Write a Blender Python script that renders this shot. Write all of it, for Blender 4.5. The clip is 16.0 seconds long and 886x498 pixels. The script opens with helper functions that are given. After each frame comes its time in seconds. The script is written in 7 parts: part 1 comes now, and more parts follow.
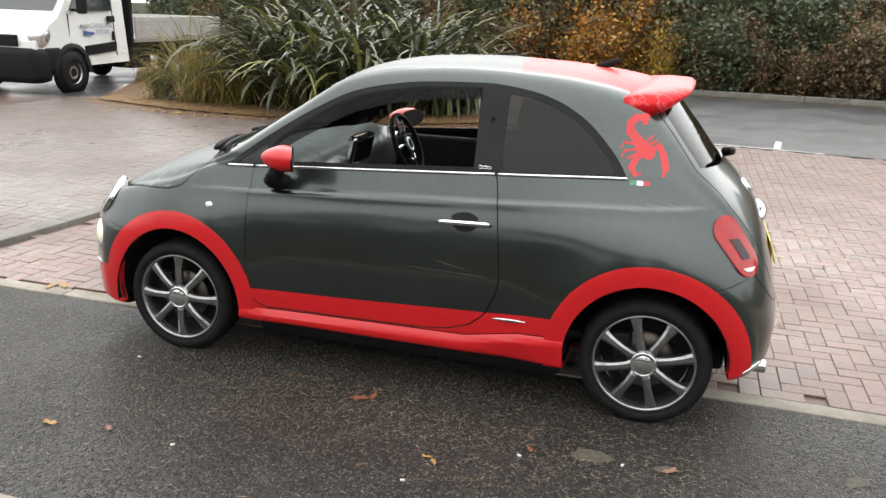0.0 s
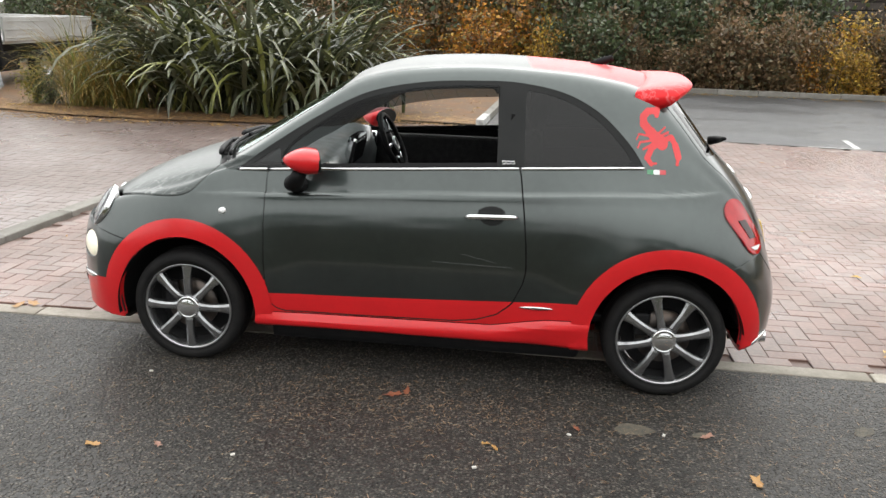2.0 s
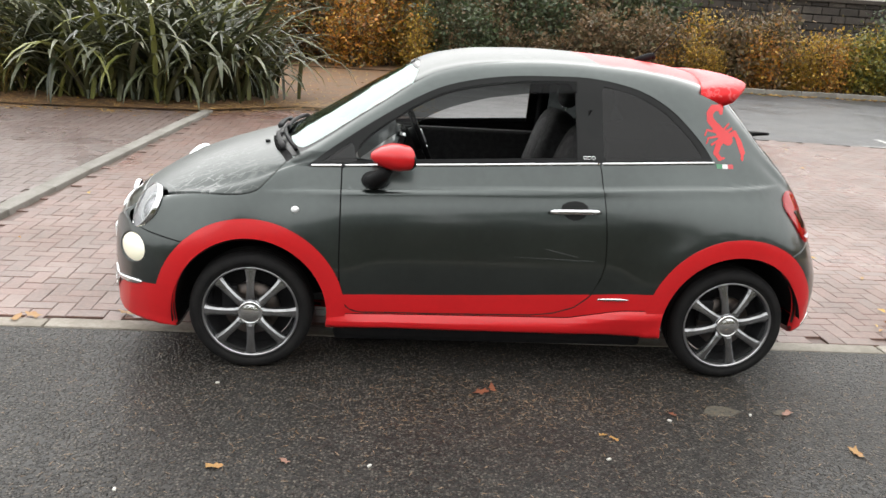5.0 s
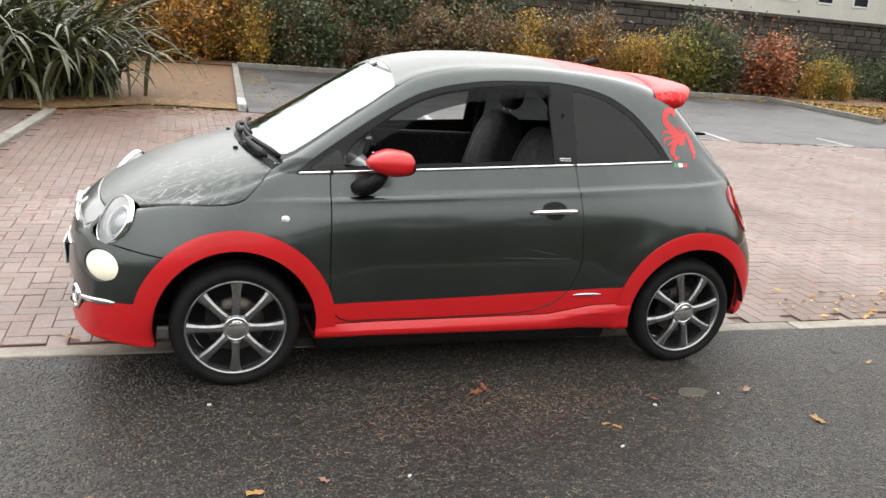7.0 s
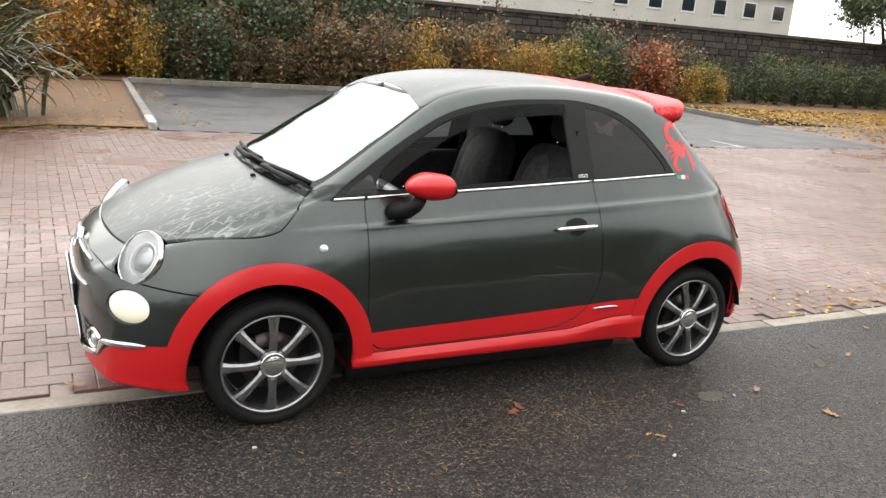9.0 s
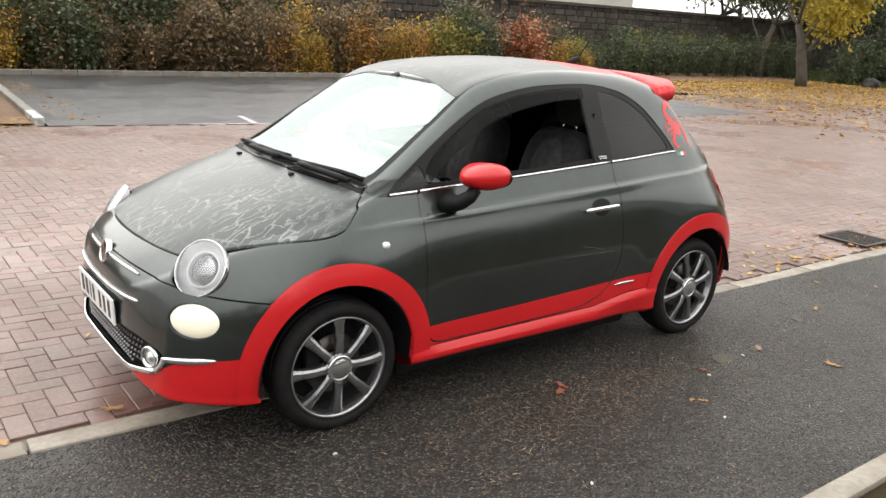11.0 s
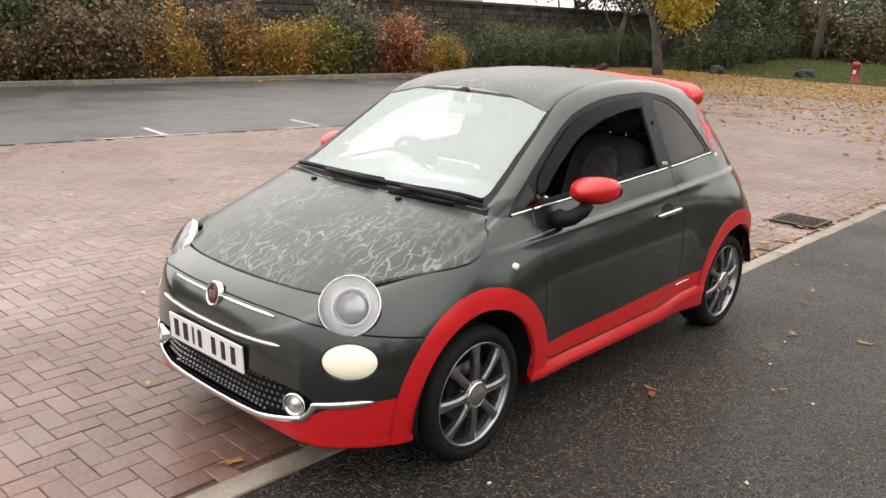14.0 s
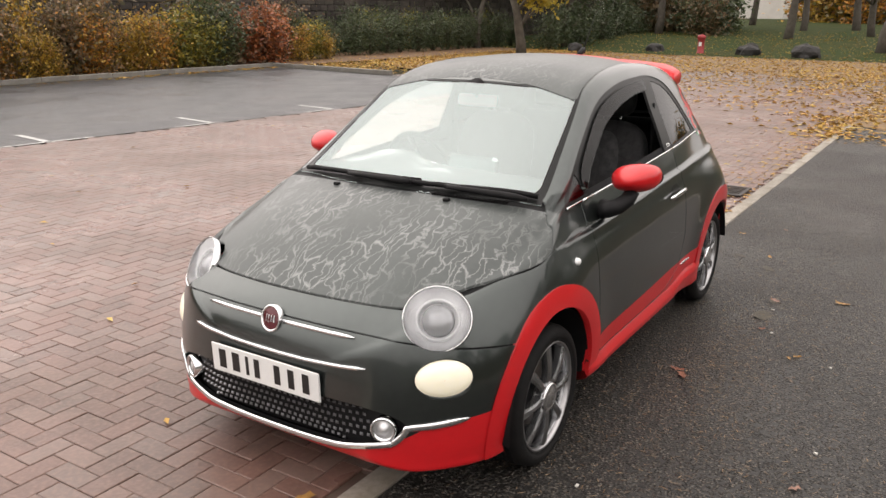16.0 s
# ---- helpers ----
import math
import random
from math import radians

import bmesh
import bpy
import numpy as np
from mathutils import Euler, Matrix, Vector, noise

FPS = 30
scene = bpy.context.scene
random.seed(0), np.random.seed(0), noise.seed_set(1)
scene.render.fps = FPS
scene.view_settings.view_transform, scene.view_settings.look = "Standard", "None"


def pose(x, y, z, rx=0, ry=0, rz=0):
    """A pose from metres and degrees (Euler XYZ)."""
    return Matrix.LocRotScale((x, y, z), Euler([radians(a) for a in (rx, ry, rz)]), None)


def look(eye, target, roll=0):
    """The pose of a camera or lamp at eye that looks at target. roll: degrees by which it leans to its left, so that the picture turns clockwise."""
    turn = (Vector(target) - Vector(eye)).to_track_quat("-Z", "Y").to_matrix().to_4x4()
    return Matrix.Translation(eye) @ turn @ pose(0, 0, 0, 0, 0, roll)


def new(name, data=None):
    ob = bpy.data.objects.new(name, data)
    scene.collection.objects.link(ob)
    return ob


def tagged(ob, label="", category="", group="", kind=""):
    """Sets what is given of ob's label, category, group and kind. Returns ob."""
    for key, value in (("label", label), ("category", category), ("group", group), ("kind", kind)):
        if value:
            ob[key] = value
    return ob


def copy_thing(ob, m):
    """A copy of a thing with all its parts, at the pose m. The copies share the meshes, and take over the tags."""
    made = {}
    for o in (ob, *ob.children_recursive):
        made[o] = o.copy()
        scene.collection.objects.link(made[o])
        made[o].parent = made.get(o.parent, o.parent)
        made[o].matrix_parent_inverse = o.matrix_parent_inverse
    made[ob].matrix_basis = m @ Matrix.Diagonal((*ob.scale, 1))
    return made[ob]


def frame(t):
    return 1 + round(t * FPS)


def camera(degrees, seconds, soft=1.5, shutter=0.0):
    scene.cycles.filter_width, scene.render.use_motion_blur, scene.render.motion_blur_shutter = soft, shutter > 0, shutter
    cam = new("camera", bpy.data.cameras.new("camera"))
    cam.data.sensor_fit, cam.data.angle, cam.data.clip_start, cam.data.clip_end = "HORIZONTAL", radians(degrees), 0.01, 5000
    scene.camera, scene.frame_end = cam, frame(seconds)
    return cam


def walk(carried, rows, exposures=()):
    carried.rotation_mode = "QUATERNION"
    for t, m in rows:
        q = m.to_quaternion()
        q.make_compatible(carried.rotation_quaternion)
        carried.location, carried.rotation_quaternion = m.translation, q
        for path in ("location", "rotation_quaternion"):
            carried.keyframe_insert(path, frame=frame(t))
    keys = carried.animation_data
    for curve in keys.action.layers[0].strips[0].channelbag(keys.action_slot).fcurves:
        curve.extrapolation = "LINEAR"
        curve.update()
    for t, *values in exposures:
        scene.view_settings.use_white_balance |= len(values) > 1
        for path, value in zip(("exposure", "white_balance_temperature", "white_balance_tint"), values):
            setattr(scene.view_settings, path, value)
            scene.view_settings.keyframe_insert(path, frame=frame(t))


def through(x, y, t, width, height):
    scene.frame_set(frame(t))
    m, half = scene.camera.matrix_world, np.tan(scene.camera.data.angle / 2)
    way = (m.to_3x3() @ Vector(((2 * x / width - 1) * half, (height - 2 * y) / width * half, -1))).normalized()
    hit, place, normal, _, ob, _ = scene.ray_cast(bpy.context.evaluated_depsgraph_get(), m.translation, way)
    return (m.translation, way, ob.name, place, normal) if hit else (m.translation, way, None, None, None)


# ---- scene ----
cam = camera(56.9, 16.0)
PATH = [
    (0, (1.206, -4.154, 1.713), (0.674, -2.309, 1.155), 2.0),
    (0.5, (1.044, -4.224, 1.683), (0.564, -2.364, 1.124), 2.1),
    (1, (0.873, -4.24, 1.693), (0.448, -2.363, 1.148), 1.8),
    (1.5, (0.701, -4.304, 1.702), (0.397, -2.401, 1.169), 2.1),
    (2, (0.524, -4.399, 1.709), (0.305, -2.49, 1.154), 1.7),
    (2.5, (0.356, -4.377, 1.691), (0.164, -2.465, 1.136), 2.2),
    (3, (0.202, -4.332, 1.7), (0.052, -2.413, 1.156), 2.7),
    (3.5, (0.01, -4.359, 1.702), (-0.011, -2.432, 1.167), 2.6),
    (4, (-0.207, -4.423, 1.701), (-0.139, -2.502, 1.15), 2.8),
    (6.5, (-1.197, -4.258, 1.7), (-0.73, -2.399, 1.129), 4.9),
    (7, (-1.397, -4.236, 1.695), (-0.778, -2.417, 1.14), 5.0),
    (7.5, (-1.619, -4.224, 1.699), (-0.908, -2.444, 1.13), 4.6),
    (8, (-1.749, -4.143, 1.697), (-1.013, -2.372, 1.13), 3.9),
    (8.5, (-1.877, -4.036, 1.707), (-1.089, -2.278, 1.168), 3.9),
    (8.7, (-1.933, -3.993, 1.691), (-1.104, -2.251, 1.166), 4.2),
    (10.8, (-2.642, -3.534, 1.701), (-1.499, -1.984, 1.161), 3.6),
    (11, (-2.727, -3.486, 1.687), (-1.556, -1.957, 1.146), 3.4),
    (11.5, (-2.83, -3.33, 1.669), (-1.642, -1.817, 1.121), 3.7),
    (12, (-2.966, -3.205, 1.67), (-1.737, -1.721, 1.133), 3.5),
    (12.5, (-3.18, -3.099, 1.68), (-1.857, -1.7, 1.141), 2.8),
    (13, (-3.303, -2.979, 1.685), (-1.93, -1.627, 1.152), 2.5),
    (13.5, (-3.383, -2.831, 1.706), (-1.983, -1.504, 1.175), 2.6),
    (14, (-3.502, -2.688, 1.723), (-2.072, -1.396, 1.188), 2.3),
    (14.5, (-3.551, -2.536, 1.717), (-2.08, -1.287, 1.189), 2.0),
    (15, (-3.58, -2.368, 1.723), (-2.078, -1.166, 1.177), 2.6),
    (15.5, (-3.669, -2.188, 1.705), (-2.094, -1.086, 1.153), 1.5),
    (16, (-3.844, -1.965, 1.729), (-2.217, -0.947, 1.167), 0.6),
]
walk(cam, [(t, look(eye, target, roll)) for t, eye, target, roll in PATH], exposures=[(0.0, 0.05, 6500, 9), (8.0, 0.08, 6580, 11), (12.0, -0.06, 6780, 12), (16.0, -0.28, 7000, 17)])

# ---------- daylight: a bright overcast sky, a broad weak sun ----------
world = bpy.data.worlds.new("overcast_sky")
scene.world = world
world.use_nodes = True
wn, wl = world.node_tree.nodes, world.node_tree.links
sky = wn.new("ShaderNodeTexSky")
sky.sky_type = "NISHITA"
sky.sun_disc = False
sky.sun_elevation, sky.sun_rotation = radians(40), radians(-6)
sky.air_density, sky.dust_density = 1.0, 2.0
soften = wn.new("ShaderNodeHueSaturation")
soften.inputs["Saturation"].default_value = 0.18
wl.new(sky.outputs[0], soften.inputs["Color"])
cloud = wn.new("ShaderNodeMix")
cloud.data_type = "RGBA"
cloud.inputs["Factor"].default_value = 0.8
way = wn.new("ShaderNodeTexCoord")
axes = wn.new("ShaderNodeSeparateXYZ")
climb = wn.new("ShaderNodeMapRange")  # an overcast sky is brightest overhead
climb.inputs[3].default_value, climb.inputs[4].default_value = 10.0, 23.0
grey = wn.new("ShaderNodeCombineColor")
wl.new(way.outputs["Generated"], axes.inputs[0])
wl.new(axes.outputs["Z"], climb.inputs[0])
# the cloud glows softly about the hidden sun
toward = wn.new("ShaderNodeVectorMath")
toward.operation = "DOT_PRODUCT"
toward.inputs[1].default_value = (-0.08, 0.77, 0.63)
wl.new(way.outputs["Generated"], toward.inputs[0])
glow = wn.new("ShaderNodeMapRange")
glow.interpolation_type = "SMOOTHERSTEP"
glow.inputs[1].default_value, glow.inputs[2].default_value, glow.inputs[3].default_value, glow.inputs[4].default_value = 0.50, 1.0, 0.0, 6.0
wl.new(toward.outputs["Value"], glow.inputs[0])
bright = wn.new("ShaderNodeMath")
bright.operation = "ADD"
wl.new(climb.outputs[0], bright.inputs[0])
wl.new(glow.outputs[0], bright.inputs[1])
for k in range(2):
    wl.new(bright.outputs[0], grey.inputs[k])
warm = wn.new("ShaderNodeMath")
warm.operation = "MULTIPLY"
warm.inputs[1].default_value = 0.985
wl.new(bright.outputs[0], warm.inputs[0])
wl.new(warm.outputs[0], grey.inputs[2])
wl.new(grey.outputs[0], cloud.inputs["B"])
wl.new(soften.outputs[0], cloud.inputs["A"])
wl.new(cloud.outputs["Result"], wn["Background"].inputs["Color"])
wn["Background"].inputs["Strength"].default_value = 0.15

sun_data = bpy.data.lights.new("sun", "SUN")
sun_data.energy, sun_data.angle, sun_data.color = 0.5, radians(110), (1.0, 0.97, 0.93)
sun = new("sun", sun_data)
sun.matrix_world = look((0, 0, 30), (2, -19, 14))

# ---------- helpers ----------


def mesh_of(name, verts, faces, mats=(), smooth=False, index=None):
    me = bpy.data.meshes.new(name)
    me.from_pydata([tuple(map(float, v)) for v in verts], [], [tuple(map(int, f)) for f in faces])
    for m in mats if isinstance(mats, (list, tuple)) else [mats]:
        me.materials.append(m)
    if smooth:
        me.polygons.foreach_set("use_smooth", [True] * len(me.polygons))
    if index is not None:
        me.polygons.foreach_set("material_index", [int(i) for i in index])
    me.update()
    return me


def part(name, me, parent, label=""):
    ob = new(name, me)
    ob.parent = parent
    if label:
        ob["label"] = label
    return ob


def thing(name, label, category, group="", kind="", at=None):
    ob = new(name)
    ob.empty_display_size = 0.1
    if at is not None:
        ob.matrix_world = at
    return tagged(ob, label, category, group, kind)


def join(*chunks):
    """Several (verts, faces) as one."""
    vs, fs = [], []
    for v, f in chunks:
        n = len(vs)
        vs += [tuple(p) for p in v]
        fs += [tuple(i + n for i in q) for q in f]
    return vs, fs


def moved(chunk, m):
    return [tuple(m @ Vector(p)) for p in chunk[0]], chunk[1]


def box(cx, cy, cz, sx, sy, sz, bevel=0.0):
    """A box with its edges bevelled, as (verts, faces)."""
    bm = bmesh.new()
    bmesh.ops.create_cube(bm, size=1, matrix=Matrix.Diagonal((sx, sy, sz, 1)))
    if bevel:
        bmesh.ops.bevel(bm, geom=bm.edges[:], offset=bevel, segments=2, affect="EDGES", profile=0.6)
    vs = [(v.co.x + cx, v.co.y + cy, v.co.z + cz) for v in bm.verts]
    bm.verts.index_update()
    fs = [tuple(v.index for v in f.verts) for f in bm.faces]
    bm.free()
    return vs, fs


def pillow(cx, cy, cz, sx, sy, sz, e=0.5, n=28, m=16):
    """A soft block: a superellipsoid."""
    def pw(v):
        return math.copysign(abs(v) ** e, v)
    vs, fs = [], []
    for i in range(m + 1):
        a = -math.pi / 2 + math.pi * i / m
        for k in range(n):
            b = 2 * math.pi * k / n
            vs.append((cx + sx / 2 * pw(math.cos(a)) * pw(math.cos(b)), cy + sy / 2 * pw(math.cos(a)) * pw(math.sin(b)), cz + sz / 2 * pw(math.sin(a))))
    for i in range(m):
        for k in range(n):
            fs.append((i * n + k, i * n + (k + 1) % n, (i + 1) * n + (k + 1) % n, (i + 1) * n + k))
    return vs, fs


def lathe(profile, n=48, axis="y", arc=(0, 360)):
    """A profile of (radius, along) turned about an axis."""
    full = arc[1] - arc[0] >= 360
    k = n if full else n + 1
    vs, fs = [], []
    for i in range(k):
        a = radians(arc[0] + (arc[1] - arc[0]) * i / n)
        for r, h in profile:
            c, s = r * math.cos(a), r * math.sin(a)
            vs.append((c, h, s) if axis == "y" else (c, s, h) if axis == "z" else (h, c, s))
    m = len(profile)
    for i in range(n):
        j = (i + 1) % k
        for q in range(m - 1):
            fs.append((i * m + q, i * m + q + 1, j * m + q + 1, j * m + q))
    return vs, fs


def tube(path, radius, n=8, flat=1.0, up=(0, 0, 1)):
    """A tube along a path; radius may be one per point; flat squeezes it across up."""
    path = [Vector(p) for p in path]
    rs = [radius] * len(path) if isinstance(radius, (int, float)) else radius
    vs, fs = [], []
    for i, p in enumerate(path):
        d = (path[min(i + 1, len(path) - 1)] - path[max(i - 1, 0)]).normalized()
        side = d.cross(Vector(up))
        side = side.normalized() if side.length > 1e-6 else Vector((1, 0, 0))
        top = side.cross(d).normalized()
        for k in range(n):
            a = 2 * math.pi * k / n
            vs.append(p + side * (rs[i] * flat * math.cos(a)) + top * (rs[i] * math.sin(a)))
    for i in range(len(path) - 1):
        for k in range(n):
            fs.append((i * n + k, i * n + (k + 1) % n, (i + 1) * n + (k + 1) % n, (i + 1) * n + k))
    fs.append(tuple(range(n - 1, -1, -1)))
    fs.append(tuple((len(path) - 1) * n + k for k in range(n)))
    return vs, fs


def smooth_curve(knots, x):
    """A monotone curve through (x, value) knots."""
    kx, ky = np.array([k[0] for k in knots], float), np.array([k[1] for k in knots], float)
    h, d = np.diff(kx), np.diff(ky) / np.diff(kx)
    m = np.zeros(len(kx))
    m[0], m[-1] = d[0], d[-1]
    for i in range(1, len(kx) - 1):
        if d[i - 1] * d[i] > 0:
            w1, w2 = 2 * h[i] + h[i - 1], h[i] + 2 * h[i - 1]
            m[i] = (w1 + w2) / (w1 / d[i - 1] + w2 / d[i])
    x = np.clip(np.asarray(x, float), kx[0], kx[-1])
    i = np.clip(np.searchsorted(kx, x) - 1, 0, len(h) - 1)
    t = (x - kx[i]) / h[i]
    return ((1 + 2 * t) * (1 - t) ** 2 * ky[i] + t * (1 - t) ** 2 * h[i] * m[i] + t * t * (3 - 2 * t) * ky[i + 1] + t * t * (t - 1) * h[i] * m[i + 1])


def rounded(points, steps=8, closed=True):
    """A Catmull-Rom line through 2D or 3D points."""
    p = np.array(points, float)
    n = len(p)
    out = []
    for i in range(n if closed else n - 1):
        a, b, c, d = (p[(i + k) % n] if closed else p[min(max(i + k, 0), n - 1)] for k in (-1, 0, 1, 2))
        for s in range(steps):
            t = s / steps
            out.append(0.5 * (2 * b + (c - a) * t + (2 * a - 5 * b + 4 * c - d) * t * t + (3 * b - a - 3 * c + d) * t ** 3))
    if not closed:
        out.append(p[-1])
    return np.array(out)


# ---------- materials ----------


def mat(name, color, rough=0.5, metal=0.0, coat=0.0, spots=None, scale=8.0, amount=0.5, bump=0.0, bump_scale=60.0, rough_vary=0.0, emit=None, island=0.0, spec=0.5, object_random=0.0):
    """A surface: base colour, mottled towards spots at two scales, with fine relief."""
    m = bpy.data.materials.new(name)
    m.use_nodes = True
    n, l = m.node_tree.nodes, m.node_tree.links
    b = n["Principled BSDF"]
    b.inputs["Roughness"].default_value, b.inputs["Metallic"].default_value = rough, metal
    b.inputs["Coat Weight"].default_value, b.inputs["Coat Roughness"].default_value = coat, 0.04
    b.inputs["Specular IOR Level"].default_value = spec
    rgb = n.new("ShaderNodeRGB")
    rgb.outputs[0].default_value = (*color, 1)
    out = rgb.outputs[0]
    co = n.new("ShaderNodeTexCoord")
    if spots:
        for k, (sc, am) in enumerate(((scale, amount), (scale * 9, amount * 0.6))):
            t = n.new("ShaderNodeTexNoise")
            t.inputs["Scale"].default_value, t.inputs["Detail"].default_value = sc, 6
            l.new(co.outputs["Object"], t.inputs["Vector"])
            r = n.new("ShaderNodeMapRange")
            r.inputs[1].default_value, r.inputs[2].default_value = 0.4, 0.68
            r.inputs[3].default_value, r.inputs[4].default_value = 0, am
            l.new(t.outputs["Fac"], r.inputs[0])
            x = n.new("ShaderNodeMix")
            x.data_type = "RGBA"
            l.new(r.outputs[0], x.inputs["Factor"])
            l.new(out, x.inputs["A"])
            x.inputs["B"].default_value = (*spots, 1)
            out = x.outputs["Result"]
            if k == 0 and rough_vary:
                rr = n.new("ShaderNodeMapRange")
                rr.inputs[1].default_value, rr.inputs[2].default_value = 0.35, 0.7
                rr.inputs[3].default_value, rr.inputs[4].default_value = max(0.02, rough - rough_vary), min(1, rough + rough_vary)
                l.new(t.outputs["Fac"], rr.inputs[0])
                l.new(rr.outputs[0], b.inputs["Roughness"])
    if island or object_random:
        src = n.new("ShaderNodeNewGeometry").outputs["Random Per Island"] if island else n.new("ShaderNodeObjectInfo").outputs["Random"]
        k = island or object_random
        hv = n.new("ShaderNodeHueSaturation")
        r = n.new("ShaderNodeMapRange")
        r.inputs[3].default_value, r.inputs[4].default_value = 1 - k, 1 + k
        l.new(src, r.inputs[0])
        l.new(r.outputs[0], hv.inputs["Value"])
        r2 = n.new("ShaderNodeMapRange")
        r2.inputs[3].default_value, r2.inputs[4].default_value = 0.5 - 0.03 * k, 0.5 + 0.03 * k
        w = n.new("ShaderNodeMath")
        w.operation = "MULTIPLY"
        w.inputs[1].default_value = 7.31
        f = n.new("ShaderNodeMath")
        f.operation = "FRACT"
        l.new(src, w.inputs[0])
        l.new(w.outputs[0], f.inputs[0])
        l.new(f.outputs[0], r2.inputs[0])
        l.new(r2.outputs[0], hv.inputs["Hue"])
        l.new(out, hv.inputs["Color"])
        out = hv.outputs[0]
    l.new(out, b.inputs["Base Color"])
    if bump:
        t = n.new("ShaderNodeTexNoise")
        t.inputs["Scale"].default_value, t.inputs["Detail"].default_value = bump_scale, 5
        l.new(co.outputs["Object"], t.inputs["Vector"])
        u = n.new("ShaderNodeBump")
        u.inputs["Strength"].default_value, u.inputs["Distance"].default_value = bump, 0.01
        l.new(t.outputs["Fac"], u.inputs["Height"])
        l.new(u.outputs[0], b.inputs["Normal"])
    if emit:
        b.inputs["Emission Color"].default_value = (*emit[:3], 1)
        b.inputs["Emission Strength"].default_value = emit[3]
    return m


def glass(name, tint, ior=1.5, rough=0.0, sheen=(1, 1, 1)):
    """A thin pane: tinted see-through with a Fresnel gloss."""
    m = bpy.data.materials.new(name)
    m.use_nodes = True
    n, l = m.node_tree.nodes, m.node_tree.links
    n.remove(n["Principled BSDF"])
    t, g, x, f = (n.new("ShaderNode" + k) for k in ("BsdfTransparent", "BsdfGlossy", "MixShader", "Fresnel"))
    t.inputs["Color"].default_value = (*tint, 1)
    g.inputs["Roughness"].default_value = rough
    g.inputs["Color"].default_value = (*sheen, 1)
    f.inputs["IOR"].default_value = ior
    l.new(f.outputs[0], x.inputs[0])
    l.new(t.outputs[0], x.inputs[1])
    l.new(g.outputs[0], x.inputs[2])
    l.new(x.outputs[0], n["Material Output"].inputs["Surface"])
    return m


def leaf_mat(name, ramp, rough=0.45, through=0.25):
    """Leaves: a colour from the ramp for each leaf, slightly see-through."""
    m = bpy.data.materials.new(name)
    m.use_nodes = True
    n, l = m.node_tree.nodes, m.node_tree.links
    b = n["Principled BSDF"]
    b.inputs["Roughness"].default_value = rough
    g = n.new("ShaderNodeNewGeometry")
    c = n.new("ShaderNodeValToRGB")
    c.color_ramp.interpolation = "LINEAR"
    while len(c.color_ramp.elements) < len(ramp):
        c.color_ramp.elements.new(0.5)
    for i, col in enumerate(ramp):
        c.color_ramp.elements[i].position = i / (len(ramp) - 1)
        c.color_ramp.elements[i].color = (*col, 1)
    inf, add, fr = n.new("ShaderNodeObjectInfo"), n.new("ShaderNodeMath"), n.new("ShaderNodeMath")
    fr.operation = "FRACT"
    l.new(g.outputs["Random Per Island"], add.inputs[0])
    l.new(inf.outputs["Random"], add.inputs[1])
    l.new(add.outputs[0], fr.inputs[0])
    l.new(fr.outputs[0], c.inputs[0])
    l.new(c.outputs[0], b.inputs["Base Color"])
    t, x = n.new("ShaderNodeBsdfTranslucent"), n.new("ShaderNodeMixShader")
    x.inputs[0].default_value = through
    l.new(c.outputs[0], t.inputs["Color"])
    l.new(b.outputs[0], x.inputs[1])
    l.new(t.outputs[0], x.inputs[2])
    l.new(x.outputs[0], n["Material Output"].inputs["Surface"])
    return m


M = {}
M["paint"] = mat("dark grey green metallic paint", (0.053, 0.063, 0.061), 0.30, 0.88, 0.85, (0.068, 0.080, 0.077), 3, 0.5, 0.015, 1200)
M["paint"].node_tree.nodes["Principled BSDF"].inputs["Coat Roughness"].default_value = 0.09
M["red"] = mat("satin red wrap", (0.56, 0.010, 0.014), 0.34, 0, 0.3, (0.46, 0.008, 0.012), 5, 0.4, 0.015, 300)
M["black"] = mat("black plastic", (0.008, 0.008, 0.009), 0.55, 0, 0, (0.014, 0.014, 0.014), 20, 0.5, 0.05, 400, spec=0.15)
M["gloss_black"] = mat("satin black trim", (0.009, 0.010, 0.010), 0.3, 0, 0.0, (0.014, 0.014, 0.014), 10, 0.4, spec=0.17)
M["chrome"] = mat("chrome", (0.82, 0.83, 0.84), 0.10, 1.0, 0, (0.65, 0.66, 0.68), 15, 0.4, rough_vary=0.05)
M["rubber"] = mat("tyre rubber", (0.009, 0.009, 0.0095), 0.7, 0, 0, (0.02, 0.019, 0.018), 14, 0.5, 0.12, 200, spec=0.12)
M["alloy"] = mat("gunmetal alloy", (0.36, 0.365, 0.375), 0.20, 0.92, 0.2, (0.13, 0.13, 0.135), 25, 0.5, 0.02, 300)
M["alloy_edge"] = mat("polished alloy lip", (0.42, 0.42, 0.43), 0.28, 0.9, 0.1, (0.3, 0.3, 0.3), 25, 0.5)
M["disc"] = mat("worn steel brake disc", (0.075, 0.07, 0.068), 0.4, 0.9, 0, (0.12, 0.09, 0.07), 20, 0.7)
M["screen"] = glass("laminated windscreen glass", (0.78, 0.88, 0.86), 2.85, 0.0, (0.88, 1.0, 0.99))
M["tint"] = glass("dark privacy glass", (0.08, 0.09, 0.09), 1.38)
M["lens"] = glass("clear lamp lens", (0.93, 0.94, 0.95), 1.5)
M["deflector"] = glass("smoked acrylic", (0.16, 0.17, 0.17), 1.22, 0.03)
M["reflector"] = mat("lamp reflector", (0.78, 0.79, 0.80), 0.34, 0.75, 0, (0.55, 0.55, 0.56), 14, 0.5)
